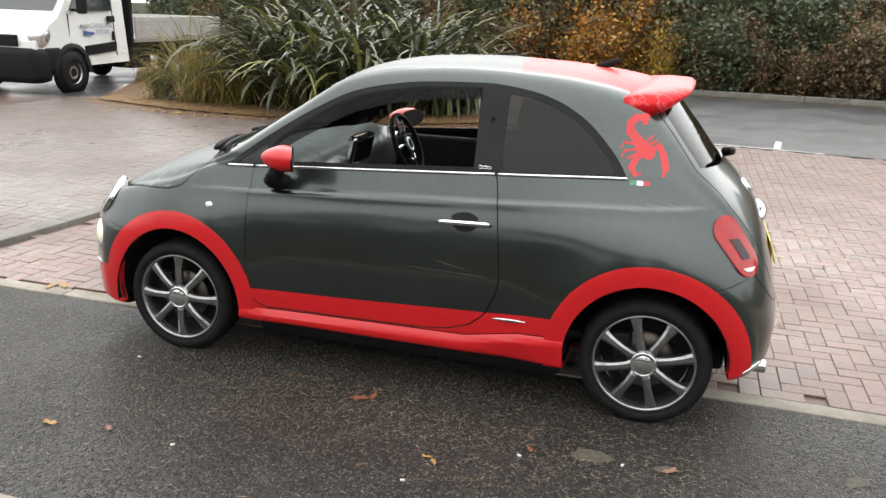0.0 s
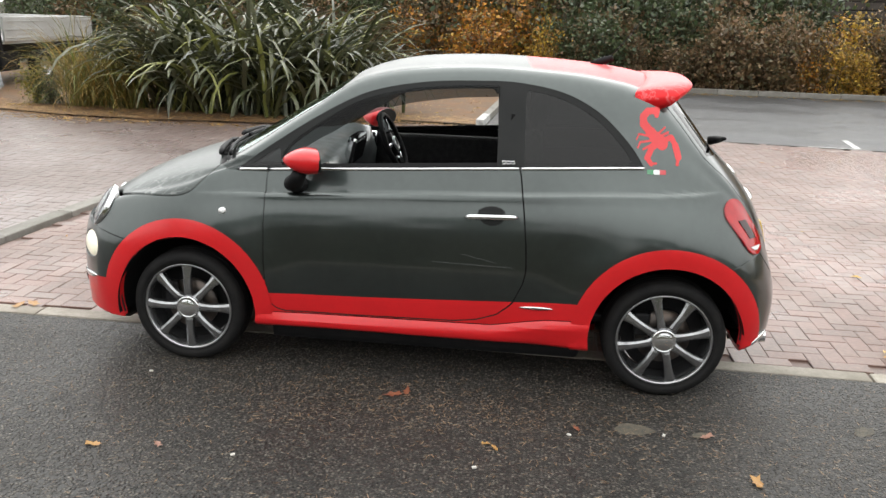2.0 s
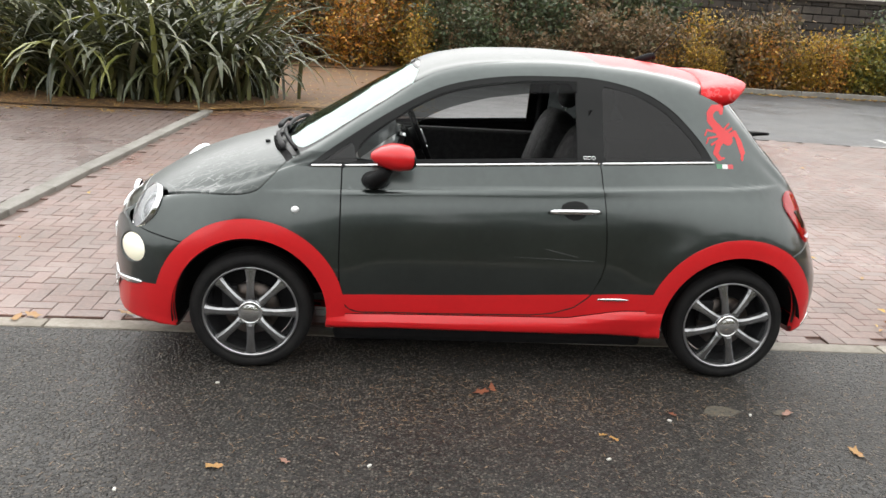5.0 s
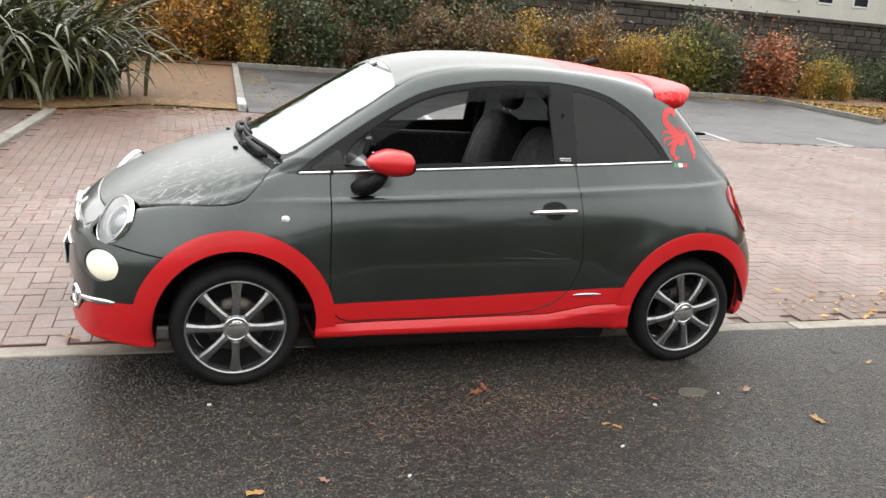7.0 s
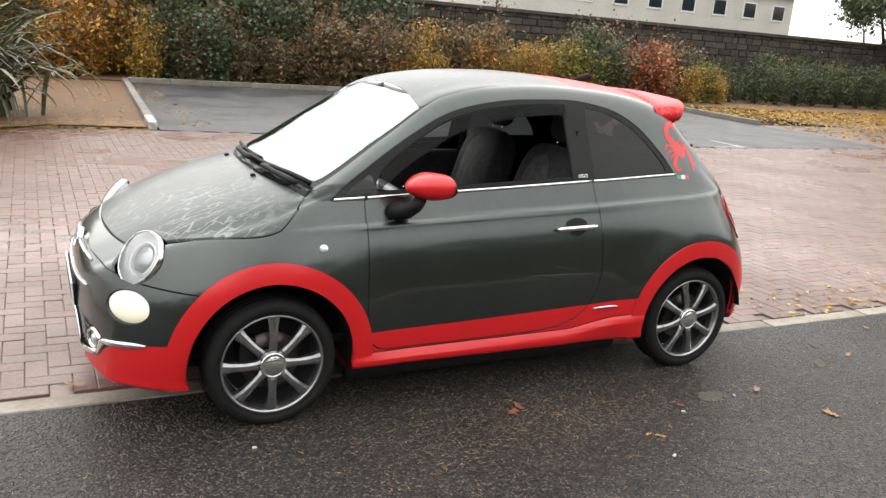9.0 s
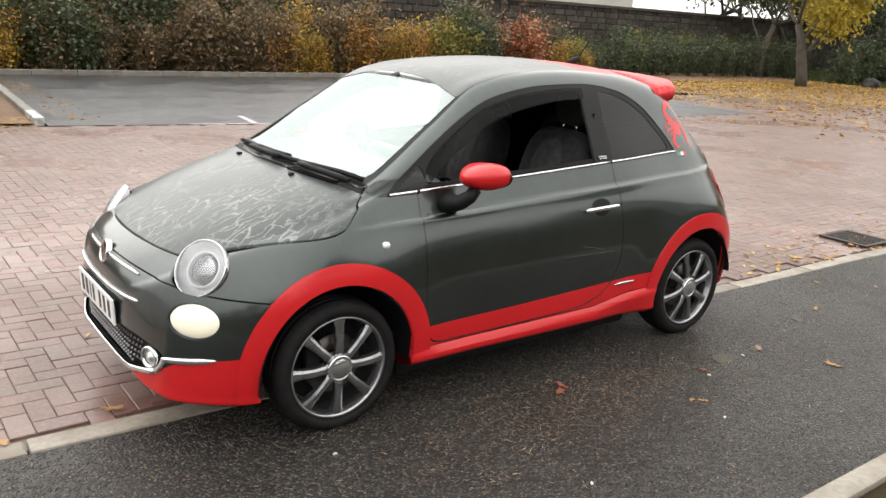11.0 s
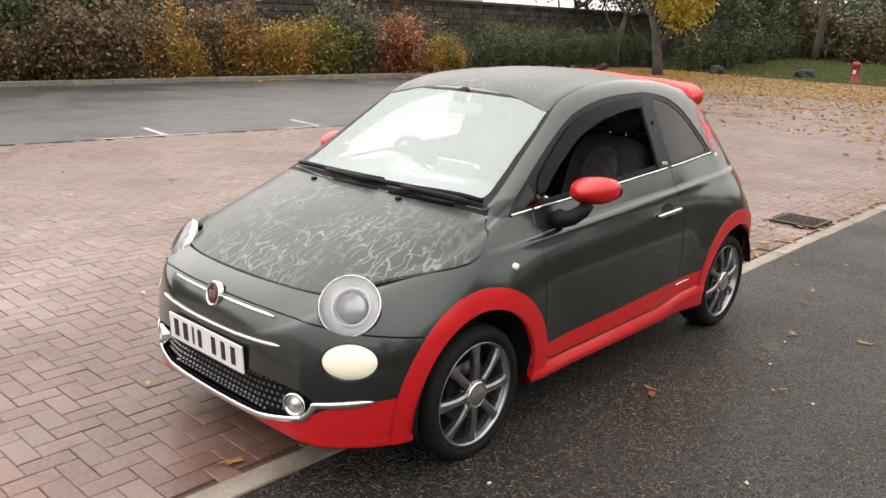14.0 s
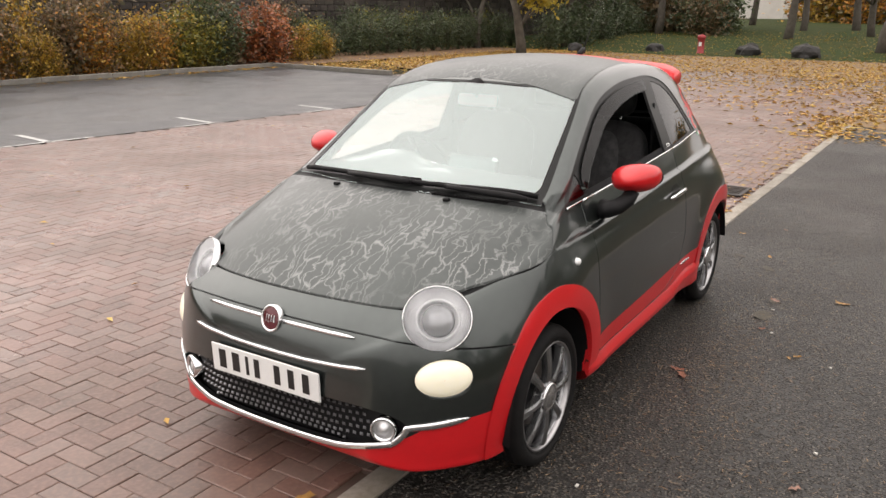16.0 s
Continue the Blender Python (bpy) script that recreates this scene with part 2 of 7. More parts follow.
M["bowl"] = mat("bright lamp bowl", (0.92, 0.92, 0.93), 0.4, 0.05, 0, (0.40, 0.40, 0.41), 14, 0.5)
M["lens_grey"] = mat("projector lens", (0.42, 0.43, 0.44), 0.15, 0.5, 0.6, (0.25, 0.25, 0.26), 22, 0.6)
M["drl"] = mat("lit lamp", (0.80, 0.78, 0.64), 0.3, 0, 0.5, (0.8, 0.8, 0.72), 40, 0.5, emit=(1.0, 0.90, 0.62, 0.28))
M["lamp_red"] = mat("red lamp lens", (0.40, 0.006, 0.010), 0.10, 0, 0.6, (0.24, 0.003, 0.006), 30, 0.5, spec=0.3)
M["lamp_dark"] = mat("dark smoked lamp core", (0.030, 0.006, 0.008), 0.15, 0, 0.5, (0.015, 0.004, 0.005), 30, 0.5, spec=0.3)
M["white_plastic"] = mat("white plastic", (0.75, 0.76, 0.76), 0.3, 0, 0.2, (0.66, 0.67, 0.67), 20, 0.4)
M["cloth"] = mat("dark seat cloth", (0.016, 0.016, 0.017), 0.85, 0, 0, (0.05, 0.05, 0.052), 30, 0.6, 0.3, 500)
M["grey_cloth"] = mat("grey seat fabric", (0.036, 0.036, 0.038), 0.85, 0, 0, (0.10, 0.10, 0.10), 30, 0.6, 0.3, 500)
M["dash"] = mat("grey dashboard panel", (0.22, 0.245, 0.245), 0.32, 0.2, 0.5, (0.05, 0.05, 0.05), 12, 0.5, 0.05, 400)


def streaked(name, base, metal=0.2):
    """Car paint under a drying film of water: a web of pale runs."""
    m = mat(name, base, 0.42, metal, 0.06, tuple(c * 1.3 for c in base), 4, 0.5, 0.02, 900, spec=0.32)
    n, l = m.node_tree.nodes, m.node_tree.links
    b = n["Principled BSDF"]
    co = n.new("ShaderNodeTexCoord")
    w = n.new("ShaderNodeTexNoise")
    w.inputs["Scale"].default_value, w.inputs["Detail"].default_value = 11, 6
    l.new(co.outputs["Object"], w.inputs["Vector"])
    add = n.new("ShaderNodeMix")
    add.data_type = "RGBA"
    add.blend_type = "ADD"
    add.inputs["Factor"].default_value = 0.13
    l.new(co.outputs["Object"], add.inputs["A"])
    l.new(w.outputs["Color"], add.inputs["B"])
    mp = n.new("ShaderNodeMapping")
    mp.inputs["Scale"].default_value = (0.22, 1.0, 0.22)
    l.new(add.outputs["Result"], mp.inputs["Vector"])
    v = n.new("ShaderNodeTexVoronoi")
    v.feature = "DISTANCE_TO_EDGE"
    v.inputs["Scale"].default_value = 32
    l.new(mp.outputs[0], v.inputs["Vector"])
    r = n.new("ShaderNodeMapRange")
    r.inputs[1].default_value, r.inputs[2].default_value, r.inputs[3].default_value, r.inputs[4].default_value = 0.0, 0.08, 1.0, 0.0
    l.new(v.outputs["Distance"], r.inputs[0])
    big = n.new("ShaderNodeTexNoise")
    big.inputs["Scale"].default_value, big.inputs["Detail"].default_value = 3.2, 5
    l.new(co.outputs["Object"], big.inputs["Vector"])
    r2 = n.new("ShaderNodeMapRange")
    r2.inputs[1].default_value, r2.inputs[2].default_value, r2.inputs[4].default_value = 0.34, 0.66, 0.50
    l.new(big.outputs["Fac"], r2.inputs[0])
    k = n.new("ShaderNodeMath")
    k.operation = "MULTIPLY"
    l.new(r.outputs[0], k.inputs[0])
    l.new(r2.outputs[0], k.inputs[1])
    x = n.new("ShaderNodeMix")
    x.data_type = "RGBA"
    l.new(k.outputs[0], x.inputs["Factor"])
    l.new(b.inputs["Base Color"].links[0].from_socket, x.inputs["A"])
    x.inputs["B"].default_value = (*[min(0.78, c * 1.5 + 0.30) for c in base], 1)
    l.new(x.outputs["Result"], b.inputs["Base Color"])
    rr = n.new("ShaderNodeMapRange")
    rr.inputs[3].default_value, rr.inputs[4].default_value = 0.33, 0.62
    l.new(k.outputs[0], rr.inputs[0])
    l.new(rr.outputs[0], b.inputs["Roughness"])
    return m


M["paint_wet"] = streaked("wet streaked grey paint", (0.066, 0.074, 0.072), 0.35)
M["red_wet"] = streaked("wet streaked red wrap", (0.62, 0.012, 0.016))

# ---------- ground ----------
M["earth"] = mat("leaf-strewn grass and earth", (0.022, 0.026, 0.012), 0.95, 0, 0, (0.035, 0.024, 0.012), 0.8, 0.8, 0.6, 30, spec=0.1)
M["mulch"] = mat("wet bark and fallen leaves", (0.095, 0.062, 0.034), 0.8, 0, 0, (0.16, 0.07, 0.02), 3, 0.8, 0.8, 40)
M["grass"] = mat("mown autumn grass", (0.018, 0.036, 0.008), 0.95, 0, 0, (0.05, 0.042, 0.014), 0.6, 0.6, 0.8, 60, spec=0.1)
M["brick_field"] = mat("wet brick paving", (0.125, 0.092, 0.076), 0.38, 0, 0, (0.10, 0.06, 0.05), 0.9, 0.8, 0.3, 30, 0.15, spec=0.3)
M["joint"] = mat("sandy paving joint", (0.10, 0.078, 0.064), 0.8, 0, 0, (0.06, 0.062, 0.03), 5, 0.7, 0.3, 90)
M["concrete"] = mat("weathered concrete kerb", (0.29, 0.265, 0.225), 0.7, 0, 0, (0.15, 0.13, 0.10), 4, 0.8, 0.25, 120, object_random=0.12)
M["concrete_old"] = mat("dull old kerb concrete", (0.21, 0.20, 0.18), 0.75, 0, 0, (0.13, 0.12, 0.10), 4, 0.8, 0.25, 120, object_random=0.12)
M["drift"] = mat("drift of wet yellow leaves", (0.12, 0.080, 0.056), 0.7, 0, 0, (0.30, 0.19, 0.05), 5, 0.45, 0.5, 40, spec=0.2)
M["white_line"] = mat("worn white road paint", (0.62, 0.62, 0.60), 0.6, 0, 0, (0.12, 0.12, 0.12), 9, 0.8, 0.3, 90)


def tarmac(name, base, chip, rough, cell=85.0, relief=0.8, spec=0.3):
    """Damp asphalt: stones of mixed tone and size, dark binder between, patchy wear."""
    m = mat(name, base, rough, 0, 0, tuple(c * 1.9 for c in base), 0.9, 0.6, 0, 0, 0.12, spec=spec)
    n, l = m.node_tree.nodes, m.node_tree.links
    b = n["Principled BSDF"]
    co = n.new("ShaderNodeTexCoord")
    out = b.inputs["Base Color"].links[0].from_socket
    heights = []
    for sc, lo, am, tone in ((cell, 0.42, 0.85, 1.0), (cell * 1.8, 0.50, 0.75, 0.8)):
        v = n.new("ShaderNodeTexVoronoi")
        v.inputs["Scale"].default_value = sc
        l.new(co.outputs["Object"], v.inputs["Vector"])
        sep = n.new("ShaderNodeSeparateColor")
        l.new(v.outputs["Color"], sep.inputs[0])
        r = n.new("ShaderNodeMapRange")
        r.inputs[1].default_value, r.inputs[2].default_value, r.inputs[4].default_value = lo, 1.0, am
        l.new(sep.outputs[0], r.inputs[0])
        core = n.new("ShaderNodeMapRange")
        core.inputs[1].default_value, core.inputs[2].default_value, core.inputs[3].default_value, core.inputs[4].default_value = 0.25, 0.55, 1.0, 0.0
        l.new(v.outputs["Distance"], core.inputs[0])
        k = n.new("ShaderNodeMath")
        k.operation = "MULTIPLY"
        l.new(r.outputs[0], k.inputs[0])
        l.new(core.outputs[0], k.inputs[1])
        x = n.new("ShaderNodeMix")
        x.data_type = "RGBA"
        l.new(k.outputs[0], x.inputs["Factor"])
        l.new(out, x.inputs["A"])
        x.inputs["B"].default_value = (*[c * tone for c in chip], 1)
        out = x.outputs["Result"]
        heights.append(core.outputs[0])
    l.new(out, b.inputs["Base Color"])
    u = n.new("ShaderNodeBump")
    u.inputs["Strength"].default_value, u.inputs["Distance"].default_value = relief, 0.008
    l.new(heights[0], u.inputs["Height"])
    l.new(u.outputs[0], b.inputs["Normal"])
    return m


M["tarmac"] = tarmac("damp dark asphalt", (0.014, 0.0132, 0.0122), (0.185, 0.166, 0.140), 0.50, 72.0, 1.0, 0.30)
M["tarmac_far"] = tarmac("wet car park asphalt", (0.028, 0.028, 0.029), (0.09, 0.09, 0.09), 0.42, 60.0, 0.35, 0.4)


def edge_y(x):
    """The flush concrete edging between road and brick bays."""
    return -0.335 - 0.014 * x


def road_z(y):
    """The road falls gently towards the brick bays."""
    return 0.045 * max(0.0, -0.85 - y)


def sheet(name, xs, ys, height, material, label, category):
    vs = [(x, y, height(x, y)) for y in ys for x in xs]
    w = len(xs)
    fs = [(j * w + i, j * w + i + 1, (j + 1) * w + i + 1, (j + 1) * w + i) for j in range(len(ys) - 1) for i in range(w - 1)]
    return tagged(new(name, mesh_of(name, vs, fs, material, True)), label, category, kind="structure")


def flat(name, outline, z, material, label, category, kind="structure"):
    ob = new(name, mesh_of(name, [(x, y, z) for x, y in outline], [tuple(range(len(outline)))], material))
    return tagged(ob, label, category, kind=kind)


sheet("ground", [-600, -40, 40, 600], [-600, -40, 40, 600], lambda x, y: -0.06, M["earth"], "leaf-strewn grass and earth reaching the horizon", "ground")
road_ys = [-2.21, -1.9, -1.6, -1.3, -1.05, -0.85, -0.62]
vs, fs = [], []
road_xs = [-60, -8, -4, -2, 0, 2, 4, 8, 14, 60]
for y in road_ys + [None]:
    for x in road_xs:
        yy = edge_y(min(max(x, -8), 14)) - 0.06 if y is None else y
        vs.append((x, yy, road_z(yy)))
nx = len(road_xs)
for j in range(len(road_ys)):
    for i in range(nx - 1):
        fs.append((j * nx + i, j * nx + i + 1, (j + 1) * nx + i + 1, (j + 1) * nx + i))
tagged(new("road", mesh_of("road", vs, fs, M["tarmac"], True)), "damp dark asphalt lane with coarse pale aggregate", "road", kind="structure")
flat("verge", [(-60, -9), (60, -9), (60, -2.295), (-60, -2.295)], 0.045, M["earth"], "strip of rough verge beside the lane", "verge")
brick_edge = [(-0.45, 8.52), (8, 7.45), (14.6, 7.40)]
flat("pavement", [(-3.4, edge_y(-3.4)), (14.6, edge_y(14.6)), (40, -0.5), (40, 11.4), (14.6, 11.4), (14.6, 7.40), (8, 7.45), (-0.45, 8.52), (-2.95, 8.6)], -0.012, M["brick_field"], "wet red brick paving of the parking bays", "pavement")
flat("carriageway", [(-60, edge_y(-8) - 0.0), (-3.45, edge_y(-3.45)), (-3.0, 7.7), (-3.0, 9.0), (-8.0, 9.5), (-10.0, 12), (-13.5, 17), (-60, 17)], -0.010, M["brick_field"], "greyish brick carriageway with a damp dirty surface", "carriageway")
flat("car_park", [(-0.35, 8.50), (8, 7.45), (14.6, 7.40), (14.6, 11.3), (15.0, 16.1), (0.0, 16.4)], 0.0, M["tarmac_far"], "wet black asphalt parking bays", "car park")
flat("leaf_drift", [(19.5, 15.2), (17, 12.5), (20, 9), (22.5, 4), (20, 0.5), (24, -0.3), (31.2, -0.4), (31.2, 15.2)], -0.004, M["drift"], "wet drift of yellow leaves over the bricks", "leaf drift")
lane_end = [(11.0, -0.42), (10.4, -1.0), (9.8, -2.19)]
vs = [(x, y, road_z(y) + 0.006) for x, y in lane_end] + [(60, y, road_z(y) + 0.006) for x, y in lane_end]
tagged(new("lane_leaf_drift", mesh_of("lane_leaf_drift", vs, [(0, 1, 4, 3), (1, 2, 5, 4)], M["drift"])), "wet brown drift of leaves over the end of the lane", "leaf drift", kind="structure")
flat("truck_stand", [(-9.0, 8.4), (-16, 8.4), (-17, 20), (-11.2, 20), (-10.4, 11.0)], -0.004, M["tarmac_far"], "dark asphalt stand below the parked truck", "road")

# ---------- the small hatchback: body surface from control curves ----------
from mathutils.bvhtree import BVHTree

NOSE, TAIL = -1.885, 1.70
CURVE = {
    # height of the centre line: nose, bonnet, windscreen, roof, hatch
    "top": [(-1.885, 0.47), (-1.88, 0.56), (-1.86, 0.635), (-1.82, 0.695), (-1.74, 0.755), (-1.55, 0.862), (-1.35, 0.942), (-1.15, 1.000), (-1.06, 1.022),
            (-0.95, 1.085), (-0.55, 1.330), (-0.42, 1.405), (-0.28, 1.458), (-0.05, 1.495), (0.26, 1.507), (0.55, 1.497), (0.85, 1.472), (1.05, 1.435), (1.13, 1.395),
            (1.25, 1.265), (1.38, 1.105), (1.50, 0.985), (1.58, 0.885), (1.645, 0.73), (1.685, 0.58), (1.70, 0.47)],
    # bonnet and roof edge
    "rail": [(-1.885, 0.462), (-1.87, 0.59), (-1.84, 0.640), (-1.78, 0.690), (-1.70, 0.737), (-1.54, 0.815), (-1.165, 0.930), (-0.98, 0.986), (-0.60, 1.215), (-0.314, 1.383),
             (-0.10, 1.425), (0.25, 1.445), (0.60, 1.430), (0.85, 1.395), (1.03, 1.335), (1.15, 1.235), (1.30, 1.085), (1.40, 0.995), (1.50, 0.895), (1.60, 0.765), (1.67, 0.60), (1.70, 0.465)],
    "rail_y": [(-1.885, 0.60), (-1.55, 0.68), (-1.165, 0.765), (-0.97, 0.805), (-0.60, 0.735), (-0.314, 0.668), (0, 0.655), (0.4, 0.645), (1.0, 0.640), (1.15, 0.665), (1.4, 0.74), (1.7, 0.6)],
    # belt line and wing top
    "belt": [(-1.885, 0.456), (-1.87, 0.54), (-1.84, 0.600), (-1.78, 0.650), (-1.70, 0.700), (-1.54, 0.765), (-1.165, 0.850), (-0.98, 0.935), (-0.87, 0.958), (0.45, 1.030), (1.0, 1.053),
             (1.2, 1.01), (1.38, 0.90), (1.5, 0.775), (1.6, 0.64), (1.67, 0.53), (1.70, 0.455)],
    "belt_y": [(-1.885, 0.88), (-1.54, 0.875), (-1.165, 0.925), (-0.87, 0.872), (0.45, 0.882), (1.0, 0.835), (1.38, 0.85), (1.7, 0.9)],
    "half_width": [(-1.885, 0.06), (-1.88, 0.24), (-1.86, 0.365), (-1.83, 0.475), (-1.78, 0.575), (-1.70, 0.665), (-1.60, 0.730), (-1.45, 0.772), (-1.20, 0.797), (-0.9, 0.800),
                   (0.0, 0.803), (0.7, 0.803), (1.15, 0.806), (1.35, 0.785), (1.5, 0.735), (1.6, 0.665), (1.66, 0.575), (1.69, 0.43), (1.70, 0.1)],
    "under": [(-1.885, 0.43), (-1.875, 0.30), (-1.84, 0.215), (-1.76, 0.180), (-1.35, 0.178), (-0.85, 0.207), (0.0, 0.200), (0.85, 0.195), (1.3, 0.20), (1.55, 0.245), (1.65, 0.30), (1.69, 0.38), (1.70, 0.44)],
}


def section(x):
    c = {k: float(smooth_curve(v, x)) for k, v in CURVE.items()}
    w, zb, z2, zt = c["half_width"], c["under"], c["belt"], c["top"]
    y1, z1, y2 = w * c["rail_y"], c["rail"], w * c["belt_y"]
    span = z2 - zb
    pts = [(0, zt), (y1 * 0.38, zt - (zt - z1) * 0.10), (y1 * 0.74, zt - (zt - z1) * 0.45), (y1, z1),
           (y1 + (y2 - y1) * 0.53, z1 + (z2 - z1) * 0.50), (y2, z2), (w * 0.972, zb + span * 0.76), (w * 0.996, zb + span * 0.55),
           (w * 0.993, zb + span * 0.32), (w * 0.972, zb + span * 0.10), (w * 0.93, zb + span * 0.012), (w * 0.6, zb), (0, zb)]
    return pts


def body_points():
    n = 190
    k = np.linspace(0, np.pi, n)
    u = (1 - np.cos(k)) / 2
    xs = NOSE + (TAIL - NOSE) * (0.45 * u + 0.55 * np.linspace(0, 1, n))
    steps = [5, 5, 5, 6, 9, 9, 8, 7, 6, 4, 4, 3]
    rows = []
    for x in xs:
        p = np.array(section(x))
        out = []
        for i in range(len(p) - 1):
            a = p[i - 1] if i else p[1] * [-1, 1]
            b, c2 = p[i], p[i + 1]
            d = p[i + 2] if i + 2 < len(p) else p[-2] * [-1, 1]
            for s in range(steps[i]):
                t = s / steps[i]
                out.append(0.5 * (2 * b + (c2 - a) * t + (2 * a - 5 * b + 4 * c2 - d) * t * t + (3 * b - a - 3 * c2 + d) * t ** 3))
        out.append(p[-1])
        out = np.array(out)
        ring = np.vstack([out, (out[1:-1] * [-1, 1])[::-1]])
        rows.append(np.column_stack([np.full(len(ring), x), -ring[:, 0], ring[:, 1]]))
    m = len(rows[0])
    V = np.vstack(rows)
    F = []
    for i in range(n - 1):
        for j in range(m):
            a, b, c, d = i * m + j, i * m + (j + 1) % m, (i + 1) * m + (j + 1) % m, (i + 1) * m + j
            F += [(a, b, c), (a, c, d)]
    for base, flip in ((0, True), ((n - 1) * m, False)):
        ctr = len(V)
        V = np.vstack([V, V[base:base + m].mean(0)])
        for j in range(m):
            t = (base + j, base + (j + 1) % m, ctr)
            F.append(t if not flip else t[::-1])
    return V, np.array(F)


def normals(V, T):
    fn = np.cross(V[T[:, 1]] - V[T[:, 0]], V[T[:, 2]] - V[T[:, 0]])
    N = np.zeros_like(V)
    for k in range(3):
        np.add.at(N, T[:, k], fn)
    return N / np.maximum(np.linalg.norm(N, axis=1), 1e-12)[:, None]


def cut(A, T, f):
    """Split the triangles along f = 0. A holds place and normal by columns."""
    f = np.where(np.abs(f) < 1e-6, 1e-6, f)
    s = f > 0
    mixed = (s[T].sum(1) % 3) != 0
    out, rows, vals, seen = [tuple(t) for t in T[~mixed]], [], [], {}

    def mid(a, b):
        key = (min(a, b), max(a, b))
        if key not in seen:
            t = f[a] / (f[a] - f[b])
            seen[key] = len(A) + len(rows)
            rows.append(A[a] + (A[b] - A[a]) * t)
        return seen[key]

    for t in T[mixed]:
        lone = [i for i in range(3) if s[t[i]] != s[t[(i + 1) % 3]] and s[t[i]] != s[t[(i + 2) % 3]]][0]
        a, b, c = t[lone], t[(lone + 1) % 3], t[(lone + 2) % 3]
        p, q = mid(a, b), mid(a, c)
        out += [(a, p, q), (p, b, c), (p, c, q)]
    if rows:
        A = np.vstack([A, np.array(rows)])
        f = np.concatenate([f, np.zeros(len(rows))])
    return A, np.array(out), f


def keep(A, T, field):
    """What lies where the field is positive."""
    A, T, f = cut(A, T, field(A[:, 0], A[:, 1], A[:, 2]))
    T = T[f[T].sum(1) > 0]
    used, inv = np.unique(T, return_inverse=True)
    return A[used], inv.reshape(T.shape)


def inside(poly):
    """Signed distance to a closed line, positive inside, for (a, b) columns."""
    P = np.array(poly, float)
    Q = np.roll(P, -1, 0)

    def field(a, b):
        best, odd = np.full(len(a), 9.0), np.zeros(len(a), bool)
        for (x0, y0), (x1, y1) in zip(P, Q):
            dx, dy = x1 - x0, y1 - y0
            t = np.clip(((a - x0) * dx + (b - y0) * dy) / (dx * dx + dy * dy + 1e-12), 0, 1)
            best = np.minimum(best, (a - x0 - t * dx) ** 2 + (b - y0 - t * dy) ** 2)
            hit = ((y0 > b) != (y1 > b)) & (a < x0 + (b - y0) * dx / (dy if abs(dy) > 1e-9 else 1e-9))
            odd ^= hit
        return np.sqrt(best) * np.where(odd, 1, -1)
    return field


def panel(name, A, T, mats, parent, label="", index=None, proud=0.0, depth=0.014):
    """A sheet with turned-in edges, smooth by the body's own normals."""
    V, N = A[:, :3] + A[:, 3:6] * proud, A[:, 3:6] / np.maximum(np.linalg.norm(A[:, 3:6], axis=1), 1e-9)[:, None]
    count = {}
    for t in T:
        for k in range(3):
            a, b = int(t[k]), int(t[(k + 1) % 3])
            key = (min(a, b), max(a, b))
            count[key] = None if key in count else (a, b)
    rim = [e for e in count.values() if e]
    ids = {}
    extra, flange = [], []
    for a, b in rim:
        for q in (a, b):
            if q not in ids:
                ids[q] = len(V) + len(extra)
                extra += [V[q], V[q] - N[q] * depth]
        flange.append((ids[b], ids[a], ids[a] + 1, ids[b] + 1))
    W = np.vstack([V, np.array(extra)]) if extra else V
    NN = np.vstack([N, np.array([N[q] for q in ids for _ in (0, 1)])]) if extra else N
    idx = None
    if index is not None:
        c = W[np.array(T)].mean(1)
        idx = list(index(c[:, 0], c[:, 1], c[:, 2]).astype(int)) + [0] * len(flange)
    me = mesh_of(name, W, [tuple(t) for t in T] + flange, mats, True, idx)
    me.normals_split_custom_set_from_vertices([tuple(v) for v in NN])
    return part(name, me, parent, label)


BV, BT = body_points()


def arch_r(x, z, front):
    return np.hypot(x - (-1.15 if front else 1.15), (z - 0.285) * 0.985)


# swelling of the wings over the wheels and the fold along the flanks
def shape(V):
    V = V.copy()
    x, y, z = V.T
    s = np.sign(y)
    side = np.clip((np.abs(y) - 0.45) / 0.25, 0, 1)
    d = np.zeros(len(V))
    for fr in (True, False):
        r = arch_r(x, z, fr)
        d += (0.016 if fr else 0.022) * np.exp(-((r - 0.40) / 0.13) ** 2)
    V[:, 1] += s * d * side
    return V


def fold_z(x):
    return 0.868 + 0.055 * (x + 0.70) / 1.2


BV = shape(BV)
A = np.column_stack([BV, np.zeros_like(BV)])
for off in (-0.010, 0.0, 0.007, 0.03):
    A, BT, _ = cut(A, BT, A[:, 2] - fold_z(A[:, 0]) - off)
x, y, z = A[:, 0], A[:, 1], A[:, 2]
rise = z - fold_z(x)
fade = np.clip((x + 1.10) / 0.35, 0, 1) * np.clip((1.36 - x) / 0.12, 0, 1) * (np.abs(y) > 0.5)
step = np.interp(rise, [-0.03, -0.010, 0.0, 0.007, 0.03, 0.12], [0.0, 0.0060, 0.0035, -0.0105, -0.0085, 0.0])
A[:, 1] += np.sign(y) * step * fade
A[:, 3:6] = normals(A[:, :3], BT)
if (A[:, 3] * A[:, 0]).sum() < 0:
    BT = BT[:, ::-1]
    A[:, 3:6] *= -1
BODY = (A, BT)
TREE = BVHTree.FromPolygons([tuple(v) for v in A[:, :3]], [tuple(map(int, t)) for t in BT])


